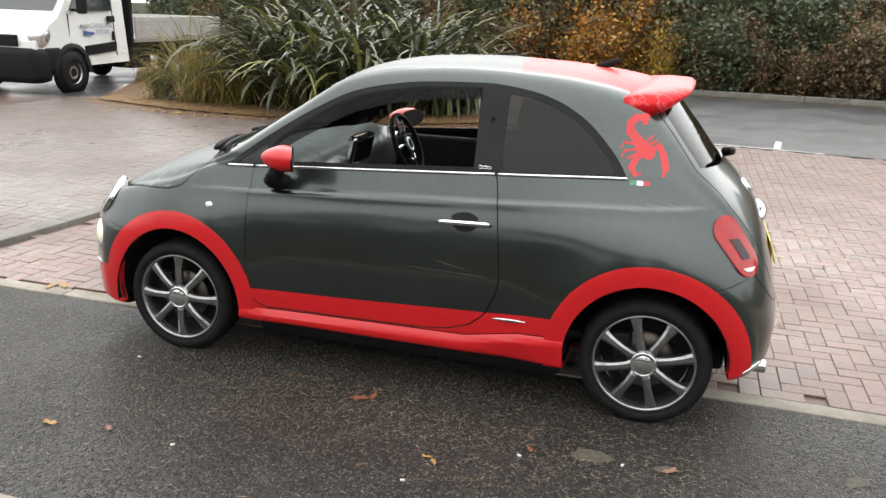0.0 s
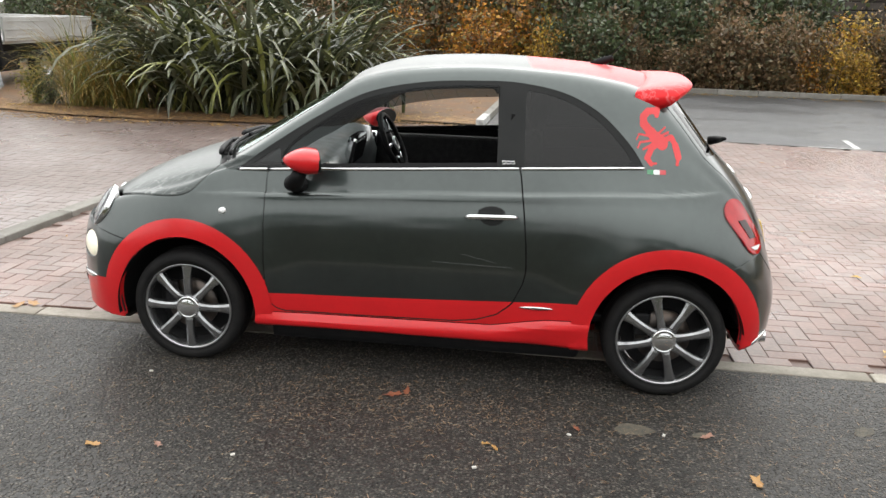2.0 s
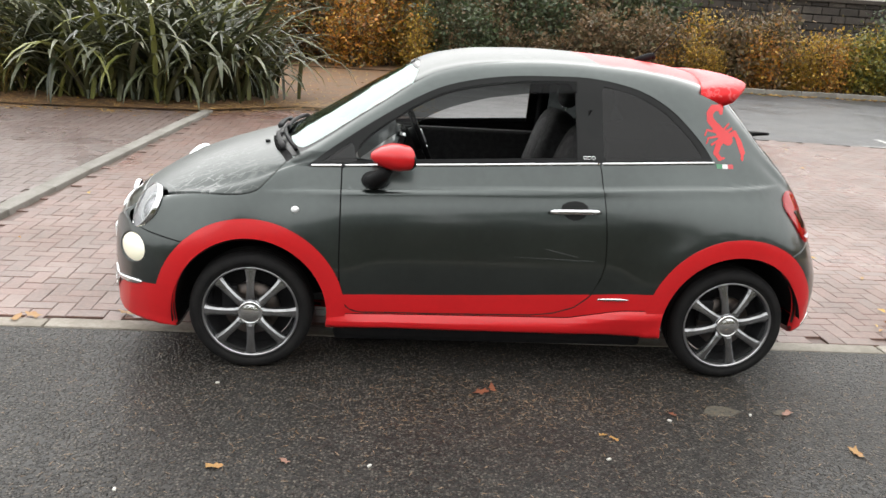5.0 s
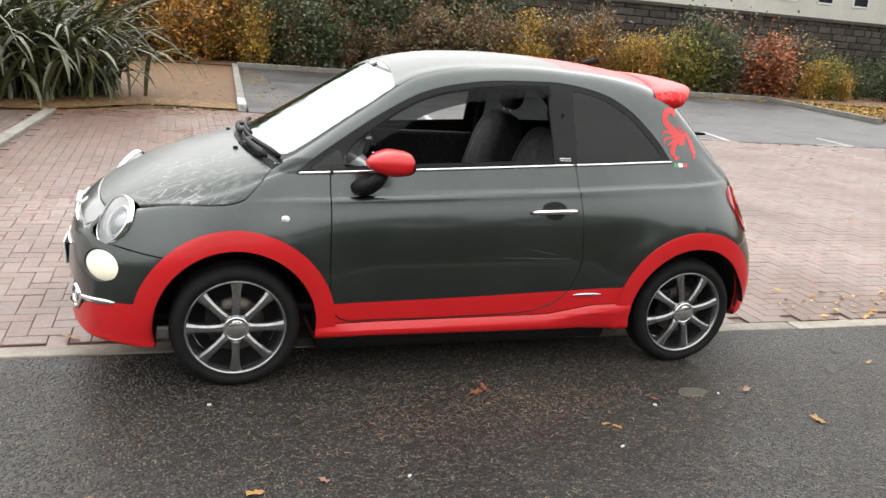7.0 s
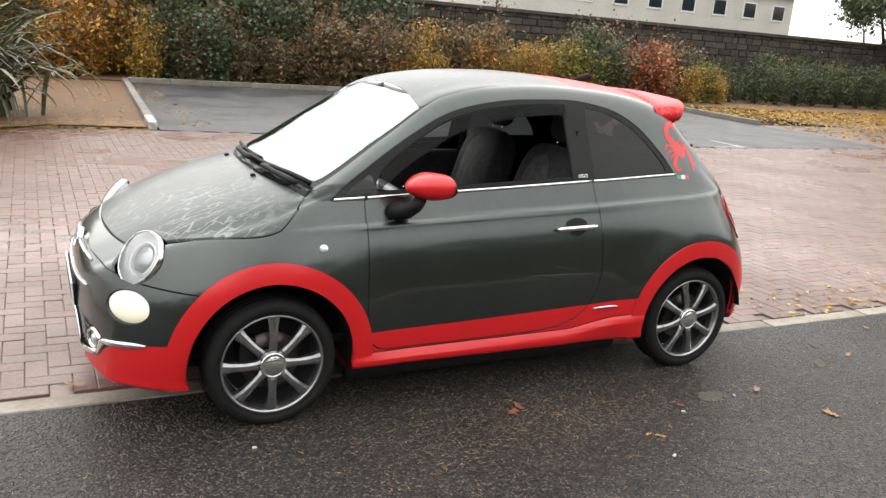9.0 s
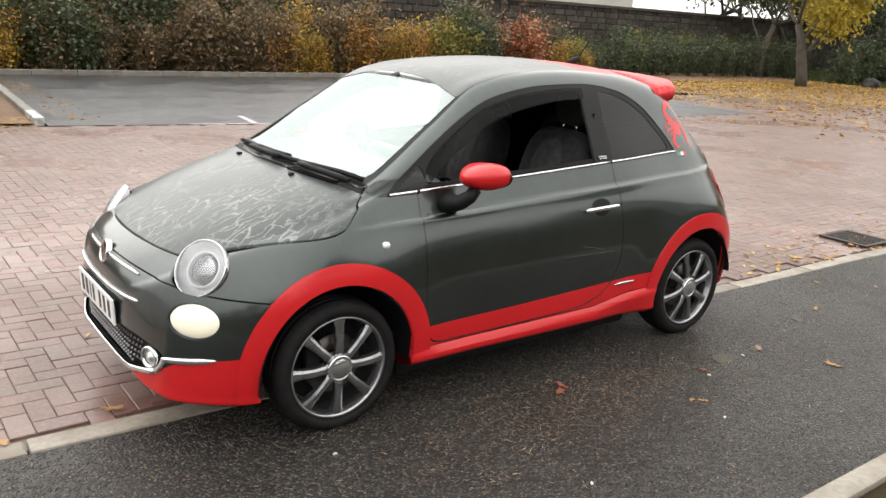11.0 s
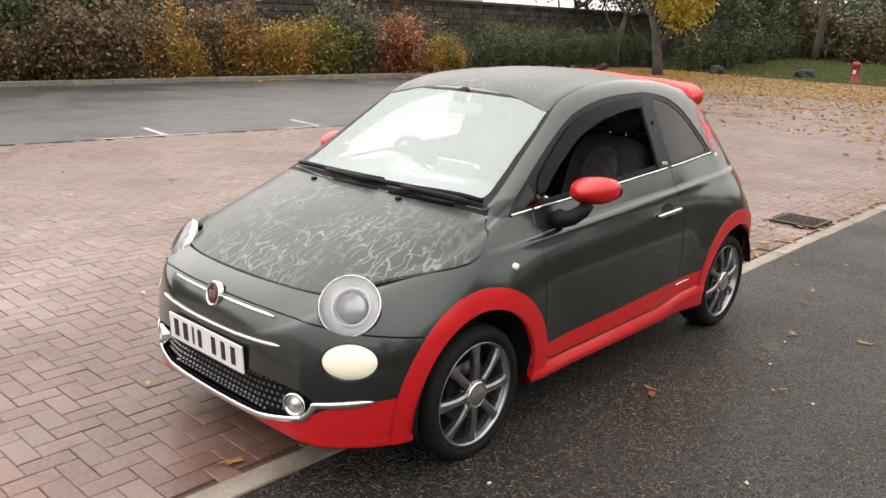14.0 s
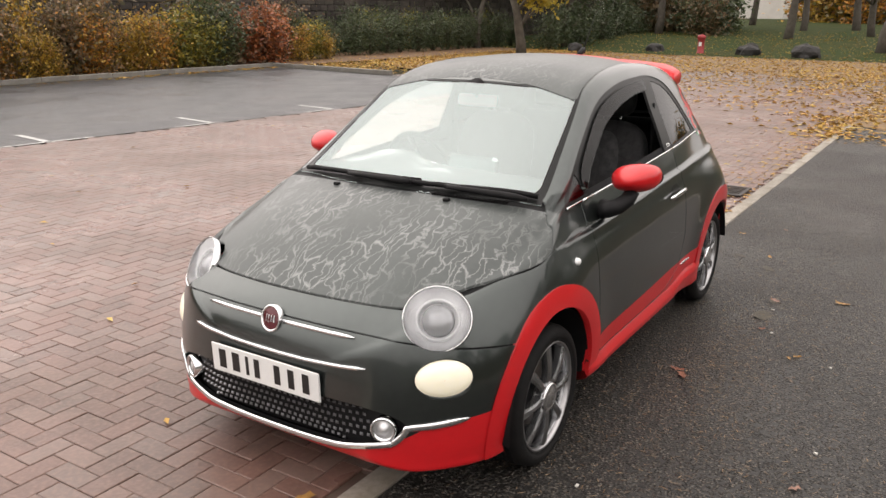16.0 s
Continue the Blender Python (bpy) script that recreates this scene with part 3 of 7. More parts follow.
def on_body(origin, way):
    """Where a ray from outside meets the body, and the normal there."""
    p, n, _, _ = TREE.ray_cast(Vector(origin), Vector(way).normalized())
    if p is None:
        p, n, _, _ = TREE.find_nearest(Vector(origin))
    return p, n


def front_at(y, z, lift=0.0):
    p, n = on_body((-4, y, z), (1, 0, 0))
    return p + n * lift


def side_at(x, z, s=-1, lift=0.0):
    p, n = on_body((x, 3 * s, z), (0, -s, 0))
    return p + n * lift


# outlines of the openings, in side view (x, z) unless said
DLO = rounded([(-0.905, 0.962), (-0.70, 1.112), (-0.475, 1.253), (-0.275, 1.347), (-0.02, 1.398), (0.25, 1.412), (0.43, 1.408), (0.635, 1.368), (0.796, 1.285), (0.925, 1.165), (0.990, 1.075), (0.975, 1.056), (0.45, 1.036), (-0.2, 1.001), (-0.85, 0.964)], 6)
dlo = inside(DLO)
WIN_DOOR = inside(rounded([(-0.665, 0.985), (-0.655, 1.075), (-0.455, 1.222), (-0.265, 1.315), (-0.02, 1.366), (0.20, 1.382), (0.315, 1.382), (0.322, 1.36), (0.335, 1.045), (0.31, 1.030), (-0.2, 1.006), (-0.64, 0.982)], 5))
WIN_QUARTER = inside(rounded([(0.462, 1.052), (0.452, 1.36), (0.468, 1.378), (0.62, 1.345), (0.77, 1.268), (0.89, 1.158), (0.942, 1.088), (0.925, 1.072), (0.70, 1.062), (0.48, 1.048)], 5))
WIN_FRONT = inside([(-0.845, 0.985), (-0.70, 1.085), (-0.685, 0.992)])
SCREEN_TOP = inside(rounded([(-1.075, -0.30), (-0.985, -0.60), (-0.955, -0.625), (-0.80, -0.605), (-0.36, -0.520), (-0.335, -0.485), (-0.395, -0.25), (-0.405, 0), (-0.395, 0.25), (-0.335, 0.485), (-0.36, 0.520), (-0.80, 0.605), (-0.955, 0.625), (-0.985, 0.60), (-1.075, 0.30), (-1.095, 0)], 4))
REAR_GLASS = inside(rounded([(-0.40, 1.335), (-0.455, 1.30), (-0.53, 1.13), (-0.50, 1.105), (0, 1.085), (0.50, 1.105), (0.53, 1.13), (0.455, 1.30), (0.40, 1.335), (0, 1.350)], 4))
DOOR = inside(np.array([(-0.748, 1.2), (-0.748, 0.55), (-0.742, 0.42), (-0.728, 0.35), (-0.695, 0.315), (-0.644, 0.300), (-0.3, 0.301), (0.162, 0.309), (0.27, 0.322), (0.37, 0.356), (0.44, 0.415), (0.485, 0.515), (0.497, 0.58), (0.490, 0.70), (0.474, 0.843), (0.445, 1.04), (0.43, 1.2)]))
HOOD_LINE = [(-1.885, 0.748), (-1.76, 0.748), (-1.69, 0.742), (-1.62, 0.760), (-1.54, 0.788), (-1.40, 0.815), (-1.20, 0.832), (-1.13, 0.850), (-1.06, 0.915), (-0.985, 0.985), (-0.90, 1.03)]
RED_LINE = [(-1.90, 0.245), (-1.86, 0.258), (-1.83, 0.285), (-1.79, 0.335), (-1.74, 0.375), (-1.65, 0.388), (-1.5, 0.397), (-0.74, 0.391), (0.443, 0.425), (0.80, 0.441), (0.9, 0.441)]
HEAD_C, HEAD_N = (-1.655, 0.575, 0.722), Vector((-0.78, 0.38, 0.50)).normalized()
DRL_C, DRL_N = (-1.70, 0.632, 0.535), Vector((-0.72, 0.68, 0.12)).normalized()


def disc_field(c, n, ra, rb):
    """Distance inside an ellipse drawn on the body about c (both sides), seen along n; ra across, rb up."""
    n = Vector(n)
    across = Vector((0, 0, 1)).cross(n).normalized()
    up = n.cross(across)

    def field(x, y, z):
        d = np.column_stack([x - c[0], np.abs(y) - c[1], z - c[2]])
        r = np.sqrt((d @ np.array(across) / ra) ** 2 + (d @ np.array(up) / rb) ** 2)
        far = np.abs(d @ np.array(n)) > 0.25
        return np.where(far, -1, (1 - r) * min(ra, rb))
    return field


head_hole, drl_hole = disc_field(HEAD_C, HEAD_N, 0.118, 0.112), disc_field(DRL_C, DRL_N, 0.108, 0.072)
GRILLE = inside(rounded([(-0.30, 0.437), (-0.48, 0.412), (-0.545, 0.375), (-0.535, 0.330), (-0.46, 0.290), (-0.25, 0.262), (0, 0.253), (0.25, 0.262), (0.46, 0.290), (0.535, 0.330), (0.545, 0.375), (0.48, 0.412), (0.30, 0.437), (0, 0.440)], 5))
GAP = 0.0034


def f_arch(x, y, z):
    r = np.minimum(arch_r(x, z, True), arch_r(x, z, False)) - 0.352
    return np.where(np.abs(y) > 0.40, r, 0.5)


def f_hood(x, y, z):
    return z - smooth_curve(HOOD_LINE, x)


def f_hood_flank(x, y, z):
    """The bonnet's side, ahead of the screen pillar."""
    return np.where(x > -0.945, -1.0, f_hood(x, y, z))


def f_cowl(x, y, z):
    """Ahead of the cowl panel."""
    return -1.115 + 0.27 * (np.abs(y) ** 2) - x


def f_screen(x, y, z):
    return np.where(z > 0.90, SCREEN_TOP(x, y), -1.0)


def f_rear(x, y, z):
    return np.where(x > 1.0, REAR_GLASS(y, z), -1.0)


def f_dlo(x, y, z):
    return np.where(np.abs(y) > 0.35, dlo(x, z), -1.0)


def f_door(x, y, z):
    return np.minimum(np.minimum(np.where(np.abs(y) > 0.35, DOOR(x, z), -1.0), -f_dlo(x, y, z)), f_belt_cut(x, y, z) + 0.01)


def f_belt_cut(x, y, z):
    """Below the window sill."""
    return (np.interp(x, [-0.92, 0.45, 1.0], [0.960, 1.033, 1.056]) - z)


def f_grille(x, y, z):
    return np.where(x < -1.6, GRILLE(y, z), -1.0)


def f_red(x, y, z):
    return np.where(x < 0.9, smooth_curve(RED_LINE, x) - z, -1.0)


def f_roof(x, y, z):
    """The roof skin between the two rails, from screen to spoiler."""
    rail = np.interp(x, [-0.5, -0.33, 0.0, 0.4, 1.0, 1.15], [0.53, 0.505, 0.475, 0.455, 0.425, 0.41])
    return np.where(z > 1.2, np.minimum(np.minimum(rail - np.abs(y), x + 0.385 + 0.20 * y * y), 1.09 - x), -1.0)


def f_hatch(x, y, z):
    edge = np.interp(z, [0.48, 0.62, 0.75, 0.95, 1.10, 1.34, 1.5], [0.42, 0.47, 0.50, 0.575, 0.575, 0.47, 0.40])
    return np.minimum(np.minimum(edge - np.abs(y), z - 0.50), x - 1.09)


def f_bumper_front(x, y, z):
    return np.interp(x, [-1.9, -1.70, -1.5, -1.38], [0.70, 0.64, 0.612, 0.595]) - z - np.where(x > -1.40, 1.0, 0)


def f_bumper_rear(x, y, z):
    return np.interp(x, [1.2, 1.40, 1.56, 1.7], [0.60, 0.640, 0.690, 0.50]) - z - np.where(x < 1.30, 1.0, 0)


def f_sill(x, y, z):
    return np.minimum(np.interp(x, [-0.9, -0.6, 0.35, 0.60, 0.85], [0.294, 0.290, 0.300, 0.345, 0.362]) - z, np.minimum(x + 0.84, 0.86 - x))


def f_lamps(x, y, z):
    return -np.maximum(head_hole(x, y, z), drl_hole(x, y, z))


TAIL_C, TAIL_N = (1.475, 0.648, 0.812), Vector((0.55, 0.82, 0.12)).normalized()


def tail_hole(x, y, z):
    """The leaning rounded tail lamp."""
    t = np.array([0.60, -0.075, -0.78])
    t /= np.linalg.norm(t)
    b = np.cross(t, np.array(TAIL_N))
    d = np.column_stack([x - TAIL_C[0], np.abs(y) - TAIL_C[1], z - TAIL_C[2]])
    u, v = d @ t, d @ b
    r = np.hypot(np.maximum(np.abs(u) - 0.075, 0), v)
    return np.where((x > 1.2) & (np.abs(y) > 0.4), 0.068 - r, -1.0)


def f_upper(x):
    """Height above which the door frame and roof rail belong to the side panel."""
    return np.interp(x, [-1.0, -0.95, -0.3], [0.985, 0.962, 0.962])


_top = smooth_curve([(-0.70, 1.02), (-0.455, 1.222), (-0.265, 1.315), (-0.02, 1.366), (0.20, 1.382), (0.40, 1.382)], np.linspace(-0.7, 0.4, 40))


def DEFLECT(x, z):
    """The band that the deflector covers."""
    line = np.interp(x, np.linspace(-0.7, 0.4, 40), _top)
    return z - line + np.interp(x, [-0.66, -0.45, 0.0, 0.33], [0.04, 0.075, 0.055, 0.04])


car = thing("hatchback_car", "dark grey three-door hatchback with red lower trim, parked across brick edging", "car")


def region(*fields):
    a, t = BODY
    for f in fields:
        a, t = keep(a, t, f)
    return a, t


def neg(f, gap=GAP):
    return lambda x, y, z: -f(x, y, z) - gap


def pos(f, gap=GAP):
    return lambda x, y, z: f(x, y, z) - gap


def left(x, y, z):
    return -y


def right(x, y, z):
    return y


def two(f):
    return lambda x, y, z: f(x, y, z) > 0


BOTH = [M["paint"], M["red"]]
red_cut = lambda a, t: cut(a, t, f_red(a[:, 0], a[:, 1], a[:, 2]))[:2]

# dark liner behind all the gaps
a, t = region(f_arch, neg(f_dlo, -0.03), neg(f_screen, -0.02), neg(f_rear, -0.02), f_lamps, neg(f_grille, -0.01))
a = a.copy()
a[:, :3] -= a[:, 3:6] * 0.013
panel("inner_shell", a, t, M["black"], car, "black inner shell and seals", depth=0.002)

panel("bonnet", *region(pos(f_hood), pos(f_cowl), neg(head_hole, 0.0)), M["paint_wet"], car, "dark grey bonnet streaked with drying water marks")
a, t = region(neg(f_cowl), pos(f_hood, 0.004), neg(f_screen, -0.004), lambda x, y, z: -0.80 - x, lambda x, y, z: 0.655 - np.abs(y))
panel("cowl_panel", a, t, M["black"], car, "black plastic scuttle below the windscreen", proud=-0.006)
a, t = region(neg(f_hood), pos(f_bumper_front), f_arch, f_lamps, neg(f_grille, 0.0))
a, t = red_cut(a, t)
panel("front_bumper", a, t, BOTH, car, "grey front bumper with red lower lip", index=two(f_red))
for s, half in (("left", left), ("right", right)):
    a, t = region(half, neg(f_hood), neg(f_bumper_front), f_arch, f_lamps, neg(f_door), neg(f_dlo, 0.0), neg(f_sill), lambda x, y, z: -0.3 - x)
    a, t = red_cut(a, t)
    panel("front_wing", a, t, BOTH, car, "", index=two(f_red))
    a, t = region(half, pos(f_door), f_belt_cut, neg(f_sill, 0.0))
    a, t = red_cut(a, t)
    panel("door", a, t, BOTH, car, "dark grey door, red along its foot, window wound down", index=two(f_red))
    # the flank behind the door with the pillar up to the roof
    a, t = region(half, neg(f_door), neg(f_dlo, 0.0), neg(f_screen, -0.006), neg(f_roof), neg(f_hatch), neg(f_bumper_rear), f_arch, neg(tail_hole, 0.0), neg(f_sill), neg(f_hood_flank), lambda x, y, z: np.maximum(x + 0.3, z - f_upper(x)))
    a, t = red_cut(a, t)
    panel("side_panel", a, t, BOTH, car, "grey side panel with door frame and rear pillar", index=two(f_red))
    a, t = region(half, f_sill, f_arch)
    a, t = cut(a, t, f_sill(a[:, 0], a[:, 1], a[:, 2]) - 0.012)[:2]
    a, t = cut(a, t, f_sill(a[:, 0], a[:, 1], a[:, 2]) - 0.034)[:2]
    lip = f_sill(a[:, 0], a[:, 1], a[:, 2])
    a = a.copy()
    a[:, 1] += (-1 if s == "left" else 1) * np.interp(lip, [0.0, 0.012, 0.034, 0.06, 0.12], [0.003, 0.011, 0.022, 0.022, 0.006]) * np.interp(a[:, 0], [-0.85, -0.62, 0.6, 0.85], [0.25, 1.0, 1.0, 0.45])
    a[:, 3:6] = normals(a[:, :3], t)
    panel("side_skirt", a, t, M["red"], car, "flared red side skirt", depth=0.03)
    for fr in (True, False):
        ring = lambda x, y, z: np.where(np.abs(y) > 0.45, 0.437 - arch_r(x, z, fr), -1)
        low = lambda x, y, z: z - (0.20 if fr else 0.205)
        a, t = region(half, f_arch, ring, low, lambda x, y, z: 0.955 + 0.0 * x - np.abs(z))
        panel("wheel_arch_trim", a, t, M["red"], car, "red wheel arch trim", proud=0.007, depth=0.03)
    a, t = region(half, pos(f_dlo, 0.0), neg(WIN := (lambda x, y, z: np.where(np.abs(y) > 0.35, np.maximum(WIN_DOOR(x, z), np.maximum(WIN_QUARTER(x, z), WIN_FRONT(x, z))), -1)), 0.0))
    panel("window_surround", a, t, M["gloss_black"], car, "gloss black window surround and centre pillar", proud=-0.004)
    a, t = region(half, pos(f_dlo, 0), lambda x, y, z: WIN_QUARTER(x, z) + 0.004)
    panel("quarter_window", a, t, M["tint"], car, "dark tinted fixed rear side window", proud=-0.007, depth=0.001)
    a, t = region(half, pos(f_dlo, 0), lambda x, y, z: WIN_FRONT(x, z) + 0.004)
    panel("front_quarter_light", a, t, M["tint"], car, proud=-0.007, depth=0.001)
    a, t = region(half, pos(f_dlo, 0), lambda x, y, z: np.minimum(WIN_DOOR(x, z) + 0.006, DEFLECT(x, z)))
    panel("wind_deflector", a, t, M["deflector"], car, "smoked wind deflector along the window top", proud=0.006, depth=0.002)
    a, t = region(half, tail_hole)
    panel("tail_lamp", a, t, M["lamp_red"], car, "red ring-shaped tail lamp", proud=0.008, depth=0.03)
a, t = region(pos(f_roof, 0.002))
a, t = cut(a, t, a[:, 0] - 0.43 - 0.25 * a[:, 1] ** 2)[:2]
panel("roof", a, t, [M["paint_wet"], M["red_wet"]], car, "wet grey roof, red over its rear half", index=lambda x, y, z: x > 0.43 + 0.25 * y * y, proud=-0.001)
a, t = region(pos(f_hatch), neg(f_rear, 0.0), neg(tail_hole, 0.0), neg(f_bumper_rear, 0.0))
panel("hatch", a, t, M["paint"], car, "grey tailgate")
a, t = region(pos(f_bumper_rear), f_arch, neg(tail_hole, 0.0), lambda x, y, z: -np.minimum(f_hatch(x, y, z), f_bumper_rear(x, y, z)))
panel("rear_bumper", a, t, M["paint"], car, "grey rear bumper")
ws = panel("windscreen", *region(f_screen), M["screen"], car, "windscreen mirroring the pale sky", proud=-0.004, depth=0.002)
ws.visible_shadow = False
a, t = region(f_screen, lambda x, y, z: np.interp(x, [-1.0, -0.9], [0.045, 0.020]) + 0.02 * np.exp(-((np.abs(y) - 0.6) / 0.07) ** 2) - f_screen(x, y, z))
panel("screen_border", a, t, M["gloss_black"], car, "black border of the windscreen", proud=-0.002, depth=0.002)
panel("rear_window", *region(f_rear), M["tint"], car, "dark tinted rear window", proud=-0.004, depth=0.002)
panel("grille", *region(f_grille), M["black"], car, "black lower grille with small raised studs", proud=-0.03, depth=0.01)

# ---------- wheels ----------


def spoke_mesh(angle, s):
    """One slim spoke that widens at hub and rim, as (verts, faces)."""
    vs, fs = [], []
    prof = [(0.045, 0.025, 0.770), (0.07, 0.0185, 0.778), (0.11, 0.0165, 0.779), (0.15, 0.0178, 0.777), (0.18, 0.0205, 0.773), (0.211, 0.0275, 0.769)]
    for r, w, y in prof:
        for dx, yy in ((-w * 1.1, y - 0.030), (-w, y - 0.006), (-w * 0.45, y), (w * 0.45, y), (w, y - 0.006), (w * 1.1, y - 0.030)):
            c, q = math.cos(angle), math.sin(angle)
            vs.append((r * c - dx * q, s * yy, r * q + dx * c))
    for i in range(len(prof) - 1):
        for k in range(6):
            f = (i * 6 + k, i * 6 + (k + 1) % 6, (i + 1) * 6 + (k + 1) % 6, (i + 1) * 6 + k)
            fs.append(f if s < 0 else f[::-1])
    return vs, fs


def wheel(x, s, turn=0.0):
    """Eight-spoke alloy wheel with tyre, cap and brake."""
    def put(v, f):
        return [(p[0] + x, p[1], max(0.0015, p[2] + 0.278)) for p in v], f

    def ring(profile, n=72):
        v, f = lathe([(r, s * h) for r, h in profile], n)
        return put(v, f)

    rim = part("wheel", mesh_of("wheel", *ring([(0.207, 0.752), (0.211, 0.770), (0.216, 0.776), (0.221, 0.774), (0.221, 0.765)]), M["alloy_edge"], True), car, "gunmetal eight-spoke alloy wheel")
    part("rim_barrel", mesh_of("rim_barrel", *ring([(0.205, 0.757), (0.199, 0.745), (0.194, 0.70), (0.190, 0.60)]), M["alloy"], True), rim)
    tyre = [(0.216, 0.768), (0.226, 0.779), (0.230, 0.776), (0.234, 0.782), (0.248, 0.784), (0.262, 0.781), (0.274, 0.771), (0.281, 0.757), (0.285, 0.742)]
    for g in (0.722, 0.690, 0.658):
        tyre += [(0.286, g + 0.006), (0.279, g + 0.004), (0.279, g - 0.004), (0.286, g - 0.006)]
    tyre += [(0.281, 0.63), (0.272, 0.605), (0.25, 0.59), (0.212, 0.60)]
    part("tyre", mesh_of("tyre", *ring(tyre, 90), M["rubber"], True), rim, "black low-profile tyre")
    for k in range(8):
        part("spoke", mesh_of("spoke", *put(*spoke_mesh(math.radians(45 * k + 90 + turn), s)), M["alloy"], False), rim)
    part("hub_flange", mesh_of("hub_flange", *ring([(0.0, 0.764), (0.056, 0.764), (0.062, 0.757), (0.066, 0.735)], 40), M["alloy"], True), rim)
    part("centre_cap", mesh_of("centre_cap", *ring([(0.0, 0.791), (0.022, 0.790), (0.040, 0.786), (0.047, 0.782), (0.049, 0.785), (0.054, 0.785), (0.057, 0.778), (0.057, 0.762)], 40), M["chrome"], True), rim, "chromed centre cap")
    part("brake_disc", mesh_of("brake_disc", *ring([(0.06, 0.715), (0.128, 0.715), (0.128, 0.70), (0.06, 0.70)], 48), M["disc"], True), rim)
    v, f = box(x - 0.10, s * 0.712, 0.272 + 0.065, 0.07, 0.05, 0.11, 0.012)
    part("brake_caliper", mesh_of("brake_caliper", v, f, M["black"]), rim)
    part("back_plate", mesh_of("back_plate", *ring([(0.0, 0.66), (0.19, 0.66)], 40), M["black"], True), rim)


for wx in (-1.15, 1.15):
    for s in (-1, 1):
        wheel(wx, s, 0.0 if wx < 0 else 14.0)
        v, f = lathe([(0.356, s * 0.79), (0.356, s * 0.42), (0.02, s * 0.42)], 40, arc=(-8, 188) if wx < 0 else (9, 186))
        part("arch_liner", mesh_of("arch_liner", [(p[0] + wx, p[1], p[2] + 0.275) for p in v], f, M["black"], True), car)

# ---------- lamps ----------


def basis(c, n, s):
    """A frame on the body: across, up, outwards."""
    n = Vector((n[0], n[1] * s, n[2]))
    across = Vector((0, 0, 1)).cross(n).normalized()
    up = n.cross(across)
    m = Matrix((across, up, n)).transposed().to_4x4()
    m.translation = Vector((c[0], c[1] * s, c[2]))
    return m


def dome(ra, rb, profile, n=48):
    """Rings of (fraction of the radius, height) over an ellipse."""
    vs, fs = [], []
    for q, h in profile:
        for k in range(n):
            a = 2 * math.pi * k / n
            vs.append((ra * q * math.cos(a), rb * q * math.sin(a), h))
    for i in range(len(profile) - 1):
        for k in range(n):
            fs.append((i * n + k, i * n + (k + 1) % n, (i + 1) * n + (k + 1) % n, (i + 1) * n + k))
    return vs, fs


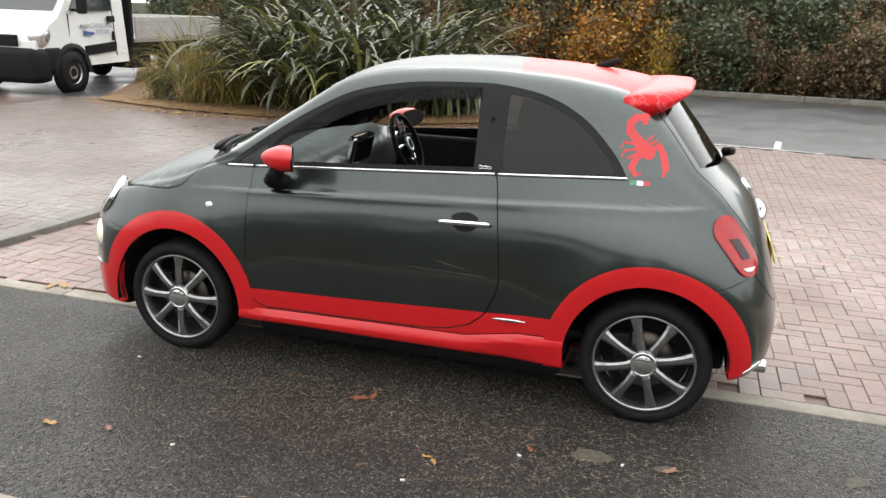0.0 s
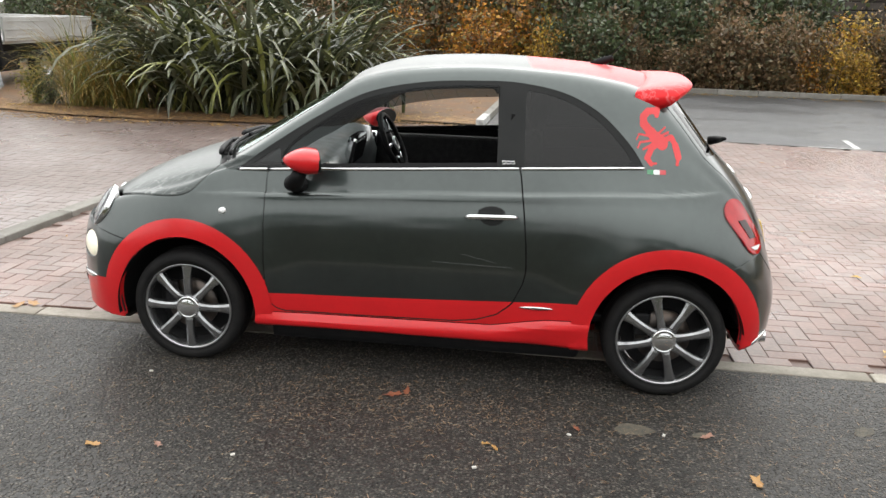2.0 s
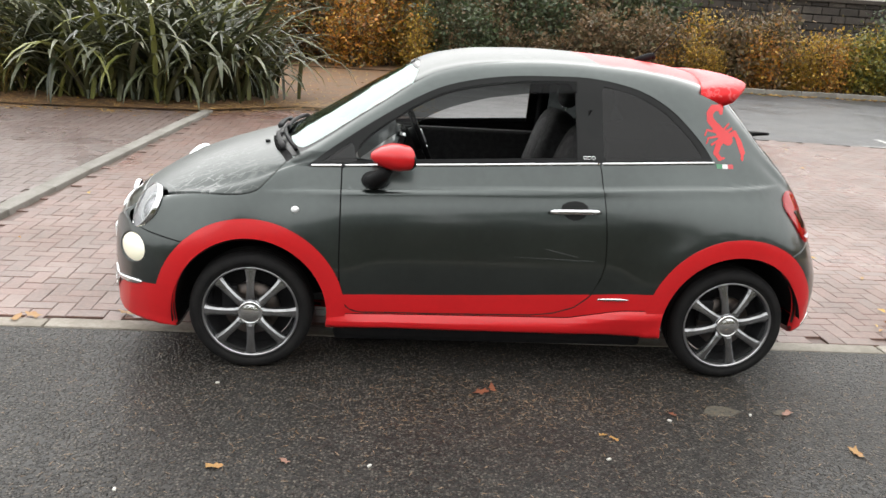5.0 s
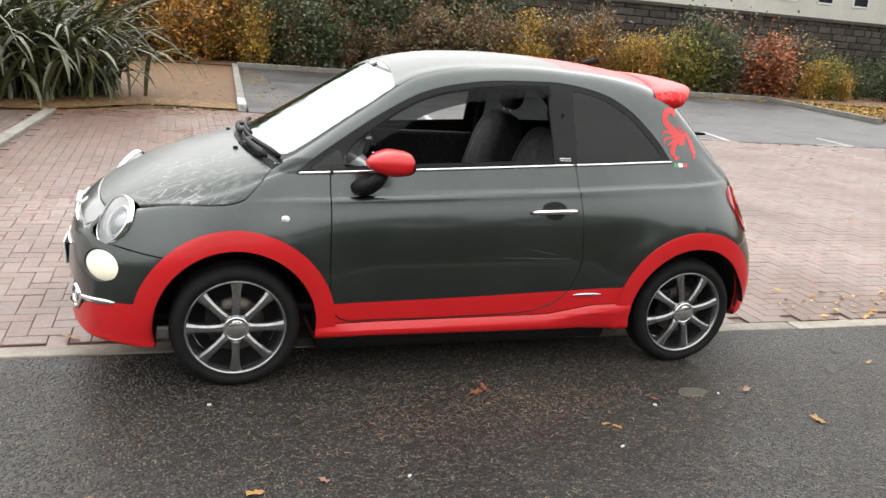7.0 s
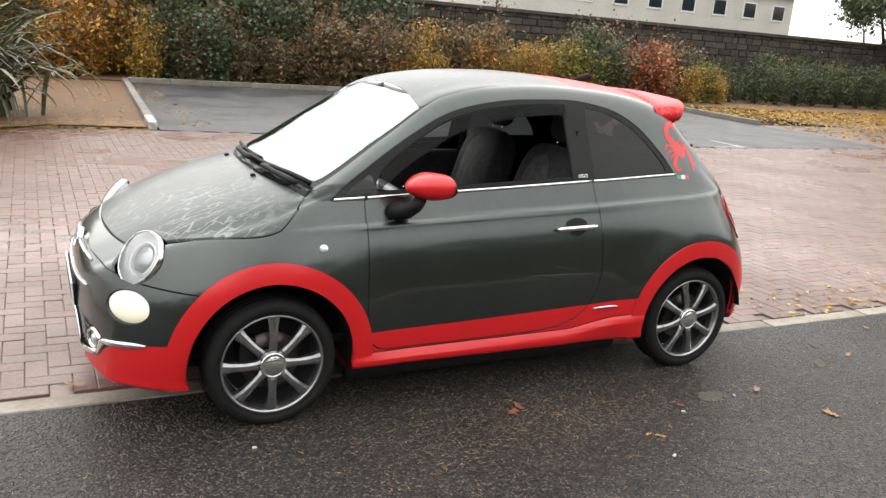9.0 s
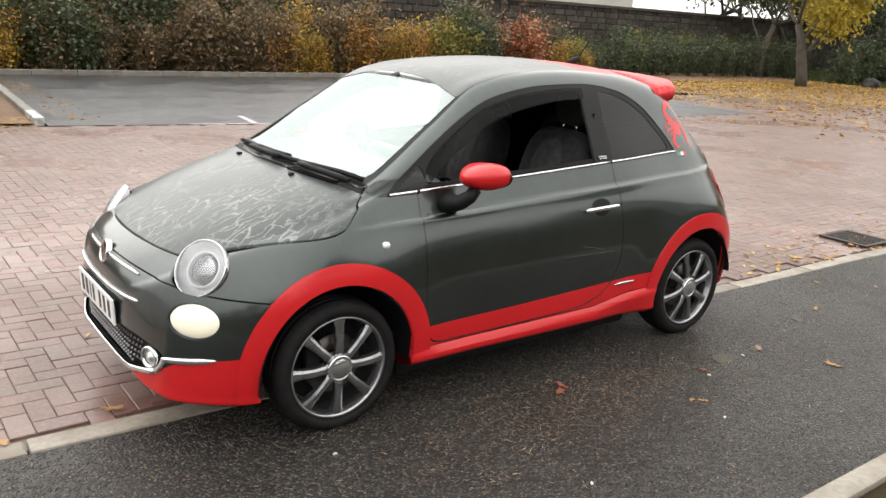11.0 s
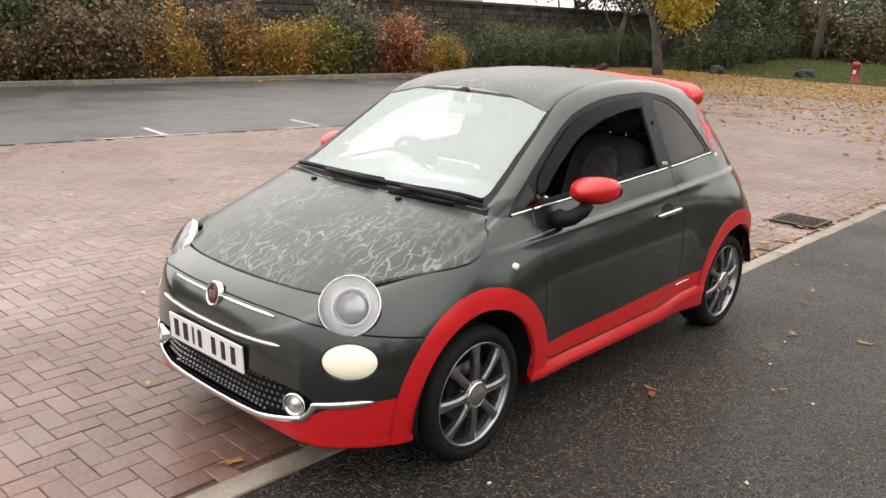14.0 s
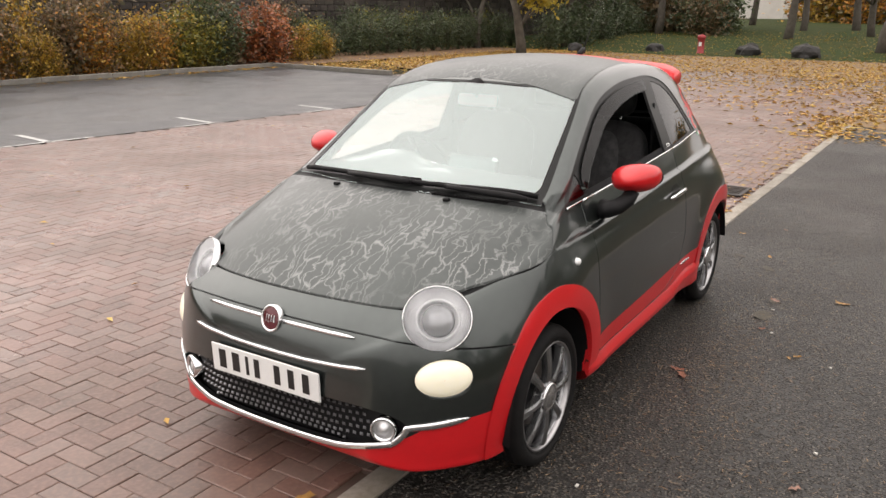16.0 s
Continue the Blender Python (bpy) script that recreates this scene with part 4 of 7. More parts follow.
for s in (-1, 1):
    m = basis(HEAD_C, HEAD_N, s)
    ring = part("headlamp", mesh_of("headlamp", *moved(dome(0.121, 0.115, [(1.0, -0.018), (1.0, 0.001), (0.99, 0.004), (0.97, 0.004), (0.955, 0.0), (0.94, -0.012)]), m), M["chrome"], True), car, "round headlamp in a chrome ring")
    part("bowl", mesh_of("bowl", *moved(dome(0.121, 0.115, [(0.94, -0.004), (0.84, -0.030), (0.62, -0.044), (0.40, -0.050), (0.02, -0.052)]), m), M["bowl"], True), ring)
    part("reflector_ring", mesh_of("reflector_ring", *moved(dome(0.121, 0.115, [(0.66, -0.044), (0.64, -0.020), (0.60, -0.014), (0.56, -0.020), (0.54, -0.046)]), m), M["white_plastic"], True), ring)
    part("projector", mesh_of("projector", *moved(dome(0.046, 0.046, [(1.25, -0.05), (1.2, -0.022), (1.05, -0.018), (0.9, -0.012), (0.6, -0.004), (0.3, 0.0), (0.01, 0.001)]), m), M["lens_grey"], True), ring)
    ob = part("lens", mesh_of("lens", *moved(dome(0.116, 0.110, [(1.0, 0.0), (0.9, 0.010), (0.7, 0.019), (0.4, 0.026), (0.15, 0.028), (0.01, 0.0285)]), m), M["lens"], True), ring)
    ob.visible_shadow = False
    m = basis(DRL_C, DRL_N, s)
    low = part("running_lamp", mesh_of("running_lamp", *moved(dome(0.108, 0.072, [(1.03, -0.02), (1.02, 0.003), (0.96, 0.006), (0.90, 0.002)]), m), M["paint"], True), car, "lit oval running lamp")
    part("lens", mesh_of("lens", *moved(dome(0.103, 0.067, [(1.0, 0.0), (0.9, 0.010), (0.7, 0.018), (0.4, 0.024), (0.01, 0.026)]), m), M["drl"], True), low, "glowing warm white lens")
    # fog lamp in the grille corner
    p = front_at(0.468 * s, 0.352, 0.0)
    m = basis((p.x + 0.012, 0.468, 0.352), Vector((-0.93, 0.36, 0)).normalized(), s)
    fog = part("fog_lamp", mesh_of("fog_lamp", *moved(dome(0.042, 0.042, [(1.15, -0.02), (1.1, 0.014), (0.95, 0.018), (0.82, 0.008)], 32), m), M["chrome"], True), car, "small round fog lamp in a chrome ring")
    part("lens", mesh_of("lens", *moved(dome(0.036, 0.036, [(1.0, 0.004), (0.6, 0.0), (0.55, 0.010), (0.01, 0.014)], 32), m), M["reflector"], True), fog)
    # body-coloured island and pale reversing lens in each tail lamp
    a, t = region(left if s < 0 else right, lambda x, y, z: tail_hole(x, y, z) - 0.047, lambda x, y, z: np.minimum(z - 0.757, 0.838 - z))
    tl = [o for o in car.children if o.name.startswith("tail_lamp")][0 if s < 0 else 1]
    panel("island", a, t, M["lamp_dark"], tl, "dark oval inside the red ring", proud=0.011, depth=0.01)
    a, t = region(left if s < 0 else right, lambda x, y, z: tail_hole(x, y, z) - 0.020, lambda x, y, z: 0.722 - z)
    panel("reversing_lens", a, t, M["white_plastic"], tl, "pale reversing lens", proud=0.0115, depth=0.01)
    # side repeater
    p = side_at(-0.949, 0.780, s)
    m = basis((-0.949, abs(p.y), 0.780), Vector((0, 1, 0.1)).normalized(), s)
    part("side_repeater", mesh_of("side_repeater", *moved(dome(0.017, 0.014, [(1.1, -0.004), (1.05, 0.006), (0.8, 0.011), (0.4, 0.014), (0.01, 0.015)], 24), m), M["white_plastic"], True), car, "clear side repeater")

# ---------- chrome, badges, plate ----------


def bar_on_front(points, r, name, material, label="", squeeze=0.6, lift=0.004):
    path = [front_at(y, z, lift) for y, z in points]
    return part(name, mesh_of(name, *tube(path, r, 8, squeeze), material, True), car, label)


for s in (-1, 1):
    bar_on_front([(s * (0.052 + 0.295 * k / 10), 0.662 - 0.008 * (k / 10) ** 2) for k in range(11)], [0.0085] * 9 + [0.0075, 0.004], "grille_whisker", M["chrome"], "chrome strip beside the badge", 0.8, 0.004)
bar_on_front([(0.41 * (k - 14) / 14, 0.556 + 0.010 * ((k - 14) / 14) ** 2) for k in range(29)], [0.003] + [0.0075] * 27 + [0.003], "grille_moulding", M["chrome"], "long chrome strip above the number plate", 0.8, 0.004)
m = Matrix.Translation(front_at(0, 0.662, 0.006)) @ pose(0, 0, 0, 0, -75, 0)
badge = part("badge", mesh_of("badge", *moved(dome(0.050, 0.046, [(1.0, -0.012), (1.0, 0.006), (0.93, 0.011), (0.82, 0.008), (0.80, 0.004)], 40), m), M["chrome"], True), car, "round chrome badge with a dark red field")
M["maroon"] = mat("maroon enamel", (0.10, 0.008, 0.014), 0.2, 0.2, 0.6, (0.07, 0.006, 0.01), 60, 0.5)
part("field", mesh_of("field", *moved(dome(0.041, 0.0375, [(1.0, 0.005), (0.5, 0.008), (0.01, 0.009)], 40), m), M["maroon"], True), badge)
for k in range(4):
    part("bar", mesh_of("bar", *moved(box(0.0, -0.018 + 0.012 * k, 0.0095, 0.026, 0.0055, 0.003, 0.001), m), M["chrome"]), badge)

# the lip: chrome round the foot of the grille and out along the bumper sides
pts = []
for k in range(33):
    y = 0.50 * (k - 16) / 16
    zz = 0.250 + 0.052 * abs(y / 0.5) ** 2.4
    pts.append(front_at(y, zz, 0.004))
part("bumper_lip", mesh_of("bumper_lip", *tube(pts, 0.0125, 10, 0.55), M["chrome"], True), car, "chrome lip below the grille")
for s in (-1, 1):
    pts = []
    for k in range(9):
        u = k / 8
        pts.append(front_at(s * (0.50 + 0.045 * math.sin(u * 1.5)), 0.302 + 0.062 * u, 0.004))
    for k in range(1, 11):
        x = -1.805 + 0.155 * k / 10
        pts.append(side_at(x, 0.364 + 0.024 * k / 10, s, 0.003))
    part("lip_end", mesh_of("lip_end", *tube(pts, [0.0125] * 9 + [0.012, 0.0125, 0.013, 0.0135, 0.0135, 0.0135, 0.013, 0.011, 0.008, 0.004], 10, 0.5), M["chrome"], True), car)
studs = []
for row in range(6):
    z0 = 0.285 + 0.026 * row
    for k in range(-17, 18):
        y0 = k * 0.0265 + (0.013 if row % 2 else 0)
        if float(GRILLE(np.array([y0]), np.array([z0]))[0]) < 0.014 or abs(abs(y0) - 0.468) < 0.055:
            continue
        p = front_at(y0, z0, -0.024)
        studs.append(([(p.x, p.y - 0.007, p.z - 0.006), (p.x, p.y + 0.007, p.z - 0.006), (p.x, p.y + 0.007, p.z + 0.006), (p.x, p.y - 0.007, p.z + 0.006), (p.x - 0.009, p.y, p.z)], [(0, 1, 4), (1, 2, 4), (2, 3, 4), (3, 0, 4)]))
M["stud"] = mat("grille stud", (0.22, 0.22, 0.23), 0.3, 0.8, 0, (0.12, 0.12, 0.12), 50, 0.5)
part("grille_studs", mesh_of("grille_studs", *join(*studs), M["stud"]), car, "rows of small bright studs")

M["plate_white"] = mat("reflective white plate", (0.78, 0.79, 0.78), 0.35, 0, 0.3, (0.68, 0.69, 0.68), 12, 0.4)
M["ink"] = mat("black characters", (0.012, 0.012, 0.012), 0.4, 0, 0, (0.02, 0.02, 0.02), 40, 0.4)
plate_m = pose(-1.893, 0.010, 0.473, 0, -3, 0)
plate = part("number_plate", mesh_of("number_plate", *moved(box(0, 0, 0, 0.008, 0.520, 0.111, 0.003), plate_m), M["plate_white"]), car, "white number plate with plain black bars")
for yy, ww in ((0.205, 0.034), (0.137, 0.036), (0.080, 0.014), (0.032, 0.026), (-0.066, 0.028), (-0.132, 0.028), (-0.200, 0.030)):
    part("bar", mesh_of("bar", *moved(box(-0.0045, yy, 0.002, 0.002, ww, 0.074, 0.0), plate_m), M["ink"]), plate)
part("plate_support", mesh_of("plate_support", *moved(box(0.010, 0, -0.002, 0.014, 0.50, 0.10, 0.004), plate_m), M["black"]), car)

for s in (-1, 1):
    # strip along the window sill
    for name, x0, x1 in (("sill_strip", -0.735, 0.436), ("sill_strip", 0.450, 1.000), ("sill_strip", -0.885, -0.748)):
        pts = []
        for k in range(25):
            x = x0 + (x1 - x0) * k / 24
            pts.append(side_at(x, float(np.interp(x, [-0.92, 0.45, 1.0], [0.963, 1.036, 1.058])), s, 0.004))
        part(name, mesh_of(name, *tube(pts, 0.0075, 8, 0.6), M["chrome"], True), car, "chrome strip under the windows")
    # door handle; its scoop is a flat patch, the recess's shade painted black
    pts = [side_at(0.205 + 0.243 * k / 12, 0.817 + 0.008 * k / 12, s, 0.020 if 0 < k < 12 else 0.010) for k in range(13)]
    hd = part("door_handle", mesh_of("door_handle", *tube(pts, [0.008, 0.0115] + [0.0125] * 9 + [0.0115, 0.008], 10, 0.7), M["chrome"], True), car, "chrome bar door handle")
    scoop = inside(rounded([(0.262, 0.842), (0.30, 0.866), (0.35, 0.868), (0.39, 0.846), (0.375, 0.80), (0.33, 0.782), (0.285, 0.798)], 5))
    a, t = region(left if s < 0 else right, lambda x, y, z: np.where(np.abs(y) > 0.5, scoop(x, z), -1))
    panel("scoop", a, t, M["gloss_black"], hd, proud=0.0015, depth=0.001)
    # bright flash on the sill
    pts = [side_at(0.475 + 0.155 * k / 8, 0.402 + 0.004 * k / 8, s, 0.004) for k in range(9)]
    part("sill_flash", mesh_of("sill_flash", *tube(pts, [0.002, 0.005, 0.007, 0.0075, 0.0075, 0.0075, 0.007, 0.005, 0.002], 8, 0.5), M["chrome"], True), car, "small chrome flash on the sill")
    # red creature decal as a plain silhouette and the small three-colour flag
    lines = [((1.045, 1.285), (1.050, 1.305), 0.010), ((1.005, 1.303), (1.048, 1.308), 0.014), ((0.985, 1.280), (1.005, 1.303), 0.016), ((0.988, 1.250), (0.985, 1.280), 0.016), ((1.020, 1.215), (0.988, 1.250), 0.018),
             ((1.045, 1.190), (1.020, 1.215), 0.022), ((1.075, 1.165), (1.045, 1.190), 0.026), ((1.115, 1.195), (1.075, 1.175), 0.011), ((1.135, 1.160), (1.115, 1.195), 0.011), ((1.150, 1.110), (1.135, 1.160), 0.014), ((1.145, 1.080), (1.150, 1.110), 0.007),
             ((1.025, 1.140), (1.06, 1.165), 0.009), ((1.010, 1.105), (1.025, 1.140), 0.013), ((1.028, 1.080), (1.010, 1.105), 0.010), ((1.050, 1.083), (1.028, 1.080), 0.005),
             ((0.970, 1.205), (1.03, 1.195), 0.0045), ((0.958, 1.180), (0.970, 1.205), 0.0035), ((0.975, 1.170), (1.035, 1.180), 0.0045), ((0.966, 1.145), (0.975, 1.170), 0.0035), ((0.990, 1.140), (1.04, 1.170), 0.0045), ((1.10, 1.215), (1.06, 1.195), 0.005), ((1.085, 1.235), (1.05, 1.205), 0.0045)]

    def decal(x, y, z):
        best = np.full(len(x), -1.0)
        for (x0, z0), (x1, z1), r in lines:
            q = np.clip(((x - x0) * (x1 - x0) + (z - z0) * (z1 - z0)) / ((x1 - x0) ** 2 + (z1 - z0) ** 2), 0, 1)
            best = np.maximum(best, r - np.hypot(x - x0 - q * (x1 - x0), z - z0 - q * (z1 - z0)))
        return np.where(np.abs(y) > 0.3, best, -1)
    a, t = region(left if s < 0 else right, lambda x, y, z: np.minimum(x - 0.90, 1.22 - x), lambda x, y, z: np.minimum(z - 1.02, 1.40 - z))
    for _ in range(2):  # finer triangles under the decal
        mids, key, nt = [], {}, []

        def half_way(i, j):
            k = (min(i, j), max(i, j))
            if k not in key:
                key[k] = len(a) + len(mids)
                mids.append((a[i] + a[j]) / 2)
            return key[k]
        for p, q, r in t:
            u, v, w = half_way(p, q), half_way(q, r), half_way(r, p)
            nt += [(p, u, w), (u, q, v), (w, v, r), (u, v, w)]
        a, t = np.vstack([a, np.array(mids)]), np.array(nt)
    fine = (a, t)
    panel("decal", *keep(*fine, decal), M["red"], car, "red creature silhouette decal on the rear pillar", proud=0.0015, depth=0.001)
    for col, x0 in (("flag_green", 1.012), ("flag_white", 1.040), ("flag_red", 1.068)):
        if col not in M:
            M[col] = mat(col, {"flag_green": (0.03, 0.22, 0.09), "flag_white": (0.7, 0.7, 0.7), "flag_red": (0.5, 0.02, 0.03)}[col], 0.4, 0, 0.2, (0.3, 0.3, 0.3), 60, 0.2)
        a, t = keep(*fine, lambda x, y, z: np.minimum(np.minimum(x - x0, x0 + 0.028 - x), np.minimum(z - 1.036, 1.056 - z)))
        panel("flag_band", a, t, M[col], car, proud=0.0015, depth=0.001)
    # plain raised mark on the centre pillar
    for k in range(3):
        p = side_at(0.368 + 0.020 * k, 1.060, s, 0.003)
        part("pillar_mark", mesh_of("pillar_mark", *tube([p + Vector((0.009 * math.cos(q), 0, 0.007 * math.sin(q))) for q in np.linspace(0, 6.28, 13)], 0.0022, 6), M["chrome"], True), car)
    # mirror
    mv, mf = [], []
    for i in range(13):
        u = i / 12
        xx = -0.620 + 0.150 * u
        k = math.sin(min(1.0, u * 1.12 + 0.04) * math.pi / 2) ** 0.62 * (1 - 0.10 * max(0, u - 0.7) / 0.3)
        for j in range(28):
            q = 2 * math.pi * j / 28
            cy, cz = math.copysign(abs(math.cos(q)) ** 0.85, math.cos(q)), math.copysign(abs(math.sin(q)) ** 0.85, math.sin(q))
            mv.append((xx + 0.045 * u * k * cy, s * (0.843 + 0.098 * k * cy), 1.050 + 0.062 * k * cz + 0.006 * k * cy))
    for i in range(12):
        for j in range(28):
            f = (i * 28 + j, i * 28 + (j + 1) % 28, (i + 1) * 28 + (j + 1) % 28, (i + 1) * 28 + j)
            mf.append(f if s > 0 else f[::-1])
    mf.append(tuple(range(28)) if s < 0 else tuple(range(27, -1, -1)))
    mir = part("door_mirror", mesh_of("door_mirror", mv, mf, M["red"], True), car, "red door mirror on a black stalk")
    gv, gf = dome(0.088, 0.052, [(1.07, -0.006), (1.05, 0.004), (0.98, 0.003), (0.01, 0.003)], 28)
    part("mirror_glass", mesh_of("mirror_glass", [(-0.470 + 0.46 * p[0] + p[2], s * (0.843 + p[0]), 1.050 + p[1]) for p in gv], gf, M["gloss_black"], True), mir)
    part("stalk", mesh_of("stalk", *tube([(-0.545, s * 0.845, 1.000), (-0.565, s * 0.832, 0.965), (-0.59, s * 0.800, 0.935), (-0.60, s * 0.765, 0.922), (-0.60, s * 0.735, 0.920)], [0.026, 0.031, 0.034, 0.036, 0.044], 14, 1.35), M["black"], True), mir)

# ---------- spoiler, aerial, wipers, rear fittings ----------
sv, sf = [], []
NU, prof = 41, [(0.0, 0.000), (0.25, 0.003), (0.5, 0.004), (0.75, 0.002), (0.93, -0.003), (1.0, -0.012), (1.0, -0.024), (0.93, -0.034), (0.6, -0.045), (0.25, -0.050), (0.0, -0.05)]
for i in range(NU):
    y = -0.522 + 1.044 * i / (NU - 1)
    e = abs(y) / 0.522
    q = max(0, (e - 0.70) / 0.30)
    x0, x1 = 1.030 - 0.085 * e ** 2.5, 1.236 - 0.030 * e ** 2 - 0.085 * q ** 2
    z0 = float(on_body((x0, y * 0.97, 3), (0, 0, -1))[0].z) + 0.005
    z1 = 1.442 - 0.022 * e ** 2 - 0.030 * q ** 2
    for u, h in prof:
        sv.append((x0 + (x1 - x0) * u, y, z0 + (z1 - z0) * (u ** 0.8) + h * (1 + 0.75 * q ** 1.5)))
k = len(prof)
for i in range(NU - 1):
    for j in range(k):
        sf.append((i * k + j, (i + 1) * k + j, (i + 1) * k + (j + 1) % k, i * k + (j + 1) % k))
sf += [tuple(range(k)), tuple((NU - 1) * k + j for j in range(k - 1, -1, -1))]
part("spoiler", mesh_of("spoiler", sv, sf, M["red_wet"], True), car, "wet red roof spoiler")
fin = [(0.76, 0, 1.480), (0.80, 0, 1.487), (0.84, 0, 1.500), (0.862, 0, 1.512), (0.868, 0, 1.49)]
aer = part("aerial", mesh_of("aerial", *tube(fin, [0.008, 0.018, 0.020, 0.014, 0.012], 10, 0.7), M["black"], True), car, "black roof aerial")
part("whip", mesh_of("whip", *tube([(0.85, 0, 1.505), (0.93, 0, 1.60), (1.00, 0, 1.70)], [0.004, 0.0028, 0.0018], 6), M["black"], True), aer)


def on_screen(x, y, lift):
    p, n = on_body((x, y, 3), (0, 0, -1))
    return p + n * lift


for name, y0, y1, piv in (("wiper", 0.56, -0.10, -0.42), ("wiper", 0.06, -0.60, -0.62)):
    pts = []
    for k in range(15):
        y = y0 + (y1 - y0) * k / 14
        pts.append(on_screen(-1.062 + 0.235 * y * y + 0.02 * (k / 14), y, 0.014))
    w = part(name, mesh_of(name, *tube(pts, 0.0115, 6, 0.8), M["black"], True), car, "black windscreen wiper at rest")
    mid = (y0 + y1) / 2
    part("arm", mesh_of("arm", *tube([on_screen(-1.088 + 0.235 * v * v, v, 0.03) for v in np.linspace(mid + 0.02, y1 + 0.02, 8)], [0.009, 0.011, 0.012, 0.013, 0.014, 0.015, 0.015, 0.010], 8), M["black"], True), w)
    part("joint", mesh_of("joint", *moved(box(0, 0, 0, 0.028, 0.07, 0.018, 0.006), Matrix.Translation(on_screen(-1.075 + 0.235 * mid * mid, mid, 0.026))), M["black"]), w)
for yy in (0.28, -0.28):
    p = on_screen(-1.145 + 0.2 * yy * yy, yy, 0.004)
    part("washer_jet", mesh_of("washer_jet", *moved(box(0, 0, 0, 0.022, 0.026, 0.014, 0.005), Matrix.Translation(p)), M["black"]), car)
slats = []
for k in range(26):
    y = -0.50 + 0.30 * k / 25
    p = on_screen(-1.098 + 0.25 * y * y, y, 0.000)
    slats.append(moved(box(0, 0, 0, 0.045, 0.004, 0.008), Matrix.Translation(p)))
part("scuttle_vent", mesh_of("scuttle_vent", *join(*slats), M["black"]), car)
# tailgate fittings
M["plate_yellow"] = mat("yellow plate", (0.70, 0.50, 0.04), 0.4, 0, 0.2, (0.6, 0.42, 0.03), 20, 0.4)
p, n = on_body((4, 0, 0.84), (-1, 0, 0))
part("boot_handle", mesh_of("boot_handle", *tube([p + Vector((0.012 - 0.03 * (v / 0.19) ** 2, v, 0)) for v in np.linspace(-0.19, 0.19, 15)], [0.012] + [0.026] * 13 + [0.012], 12, 0.8), M["chrome"], True), car, "chrome boot handle bar")
p, n = on_body((4, 0, 0.955), (-1, 0, 0))
part("rear_badge", mesh_of("rear_badge", *moved(dome(0.042, 0.042, [(1.0, -0.006), (1.0, 0.006), (0.85, 0.010), (0.01, 0.008)], 32), Matrix.Translation(p) @ n.to_track_quat("Z", "Y").to_matrix().to_4x4()), M["chrome"], True), car)
p, n = on_body((4, 0, 0.70), (-1, 0, 0))
part("rear_plate", mesh_of("rear_plate", *moved(box(0, 0, 0, 0.52, 0.111, 0.008, 0.003), Matrix.Translation(p + n * 0.004) @ n.to_track_quat("Z", "Y").to_matrix().to_4x4()), M["plate_yellow"]), car)
pv = [Vector((1.405, 0.02, 1.105)), Vector((1.440, -0.02, 1.118)), Vector((1.435, -0.15, 1.140)), Vector((1.410, -0.33, 1.165))]
part("rear_wiper", mesh_of("rear_wiper", *tube(pv, [0.024, 0.020, 0.012, 0.007], 10, 0.8), M["black"], True), car, "black rear wiper")
for s in (-1, 1):
    part("tailpipe", mesh_of("tailpipe", *moved(lathe([(0.030, -0.10), (0.032, 0.07), (0.028, 0.072), (0.026, 0.0)], 24, "x"), Matrix.Translation((1.600, 0.50 * s, 0.235))), M["chrome"], True), car, "chrome tailpipe tip")
    pts = [side_at(1.545 + 0.09 * k / 6, 0.262 + 0.045 * k / 6, s, 0.004) for k in range(7)]
    part("rear_flash", mesh_of("rear_flash", *tube(pts, [0.004, 0.010, 0.012, 0.012, 0.012, 0.010, 0.005], 8, 0.5), M["chrome"], True), car)

M["scratch"] = mat("bare scratched paint", (0.17, 0.18, 0.18), 0.5, 0.2, 0, (0.09, 0.10, 0.10), 40, 0.6)
for x0, z0, x1, z1, r in ((0.06, 0.600, 0.44, 0.592, 0.0006), (0.19, 0.646, 0.36, 0.610, 0.0007)):
    pts = [side_at(x0 + (x1 - x0) * k / 10, z0 + (z1 - z0) * k / 10, -1, 0.0004) for k in range(11)]
    part("scratch", mesh_of("scratch", *tube(pts, [r * 0.3] + [r] * 9 + [r * 0.3], 5, 0.6), M["scratch"], True), car, "pale scratch across the door")

# ---------- cabin ----------
dv, df = [], []
DN = 25
for i in range(DN):
    y = -0.66 + 1.32 * i / (DN - 1)
    k = math.exp(-((y - 0.37) / 0.17) ** 2)
    prof = [(-1.00, 0.985), (-0.84, 1.018), (-0.68, 1.025 + 0.02 * k), (-0.58, 1.015 + 0.055 * k), (-0.515 + 0.03 * k, 0.985 + 0.07 * k), (-0.49 + 0.03 * k, 0.92), (-0.50, 0.80), (-0.52, 0.70), (-0.62, 0.60), (-0.72, 0.45)]
    dv += [(x, y, z - 0.02 * (abs(y) / 0.66) ** 4) for x, z in prof]
for i in range(DN - 1):
    for j in range(9):
        df.append((i * 10 + j, i * 10 + j + 1, (i + 1) * 10 + j + 1, (i + 1) * 10 + j))
M["screen_face"] = mat("glossy dark display", (0.012, 0.013, 0.014), 0.08, 0, 0.4, (0.02, 0.02, 0.02), 20, 0.4)
dash = part("dashboard", mesh_of("dashboard", dv, df, M["dash"], True), car, "grey dashboard with a chrome-framed screen")
part("screen_unit", mesh_of("screen_unit", *moved(box(0, 0, 0, 0.055, 0.27, 0.155, 0.020), pose(-0.480, -0.02, 0.985, 0, 14, 0)), M["chrome"]), dash)
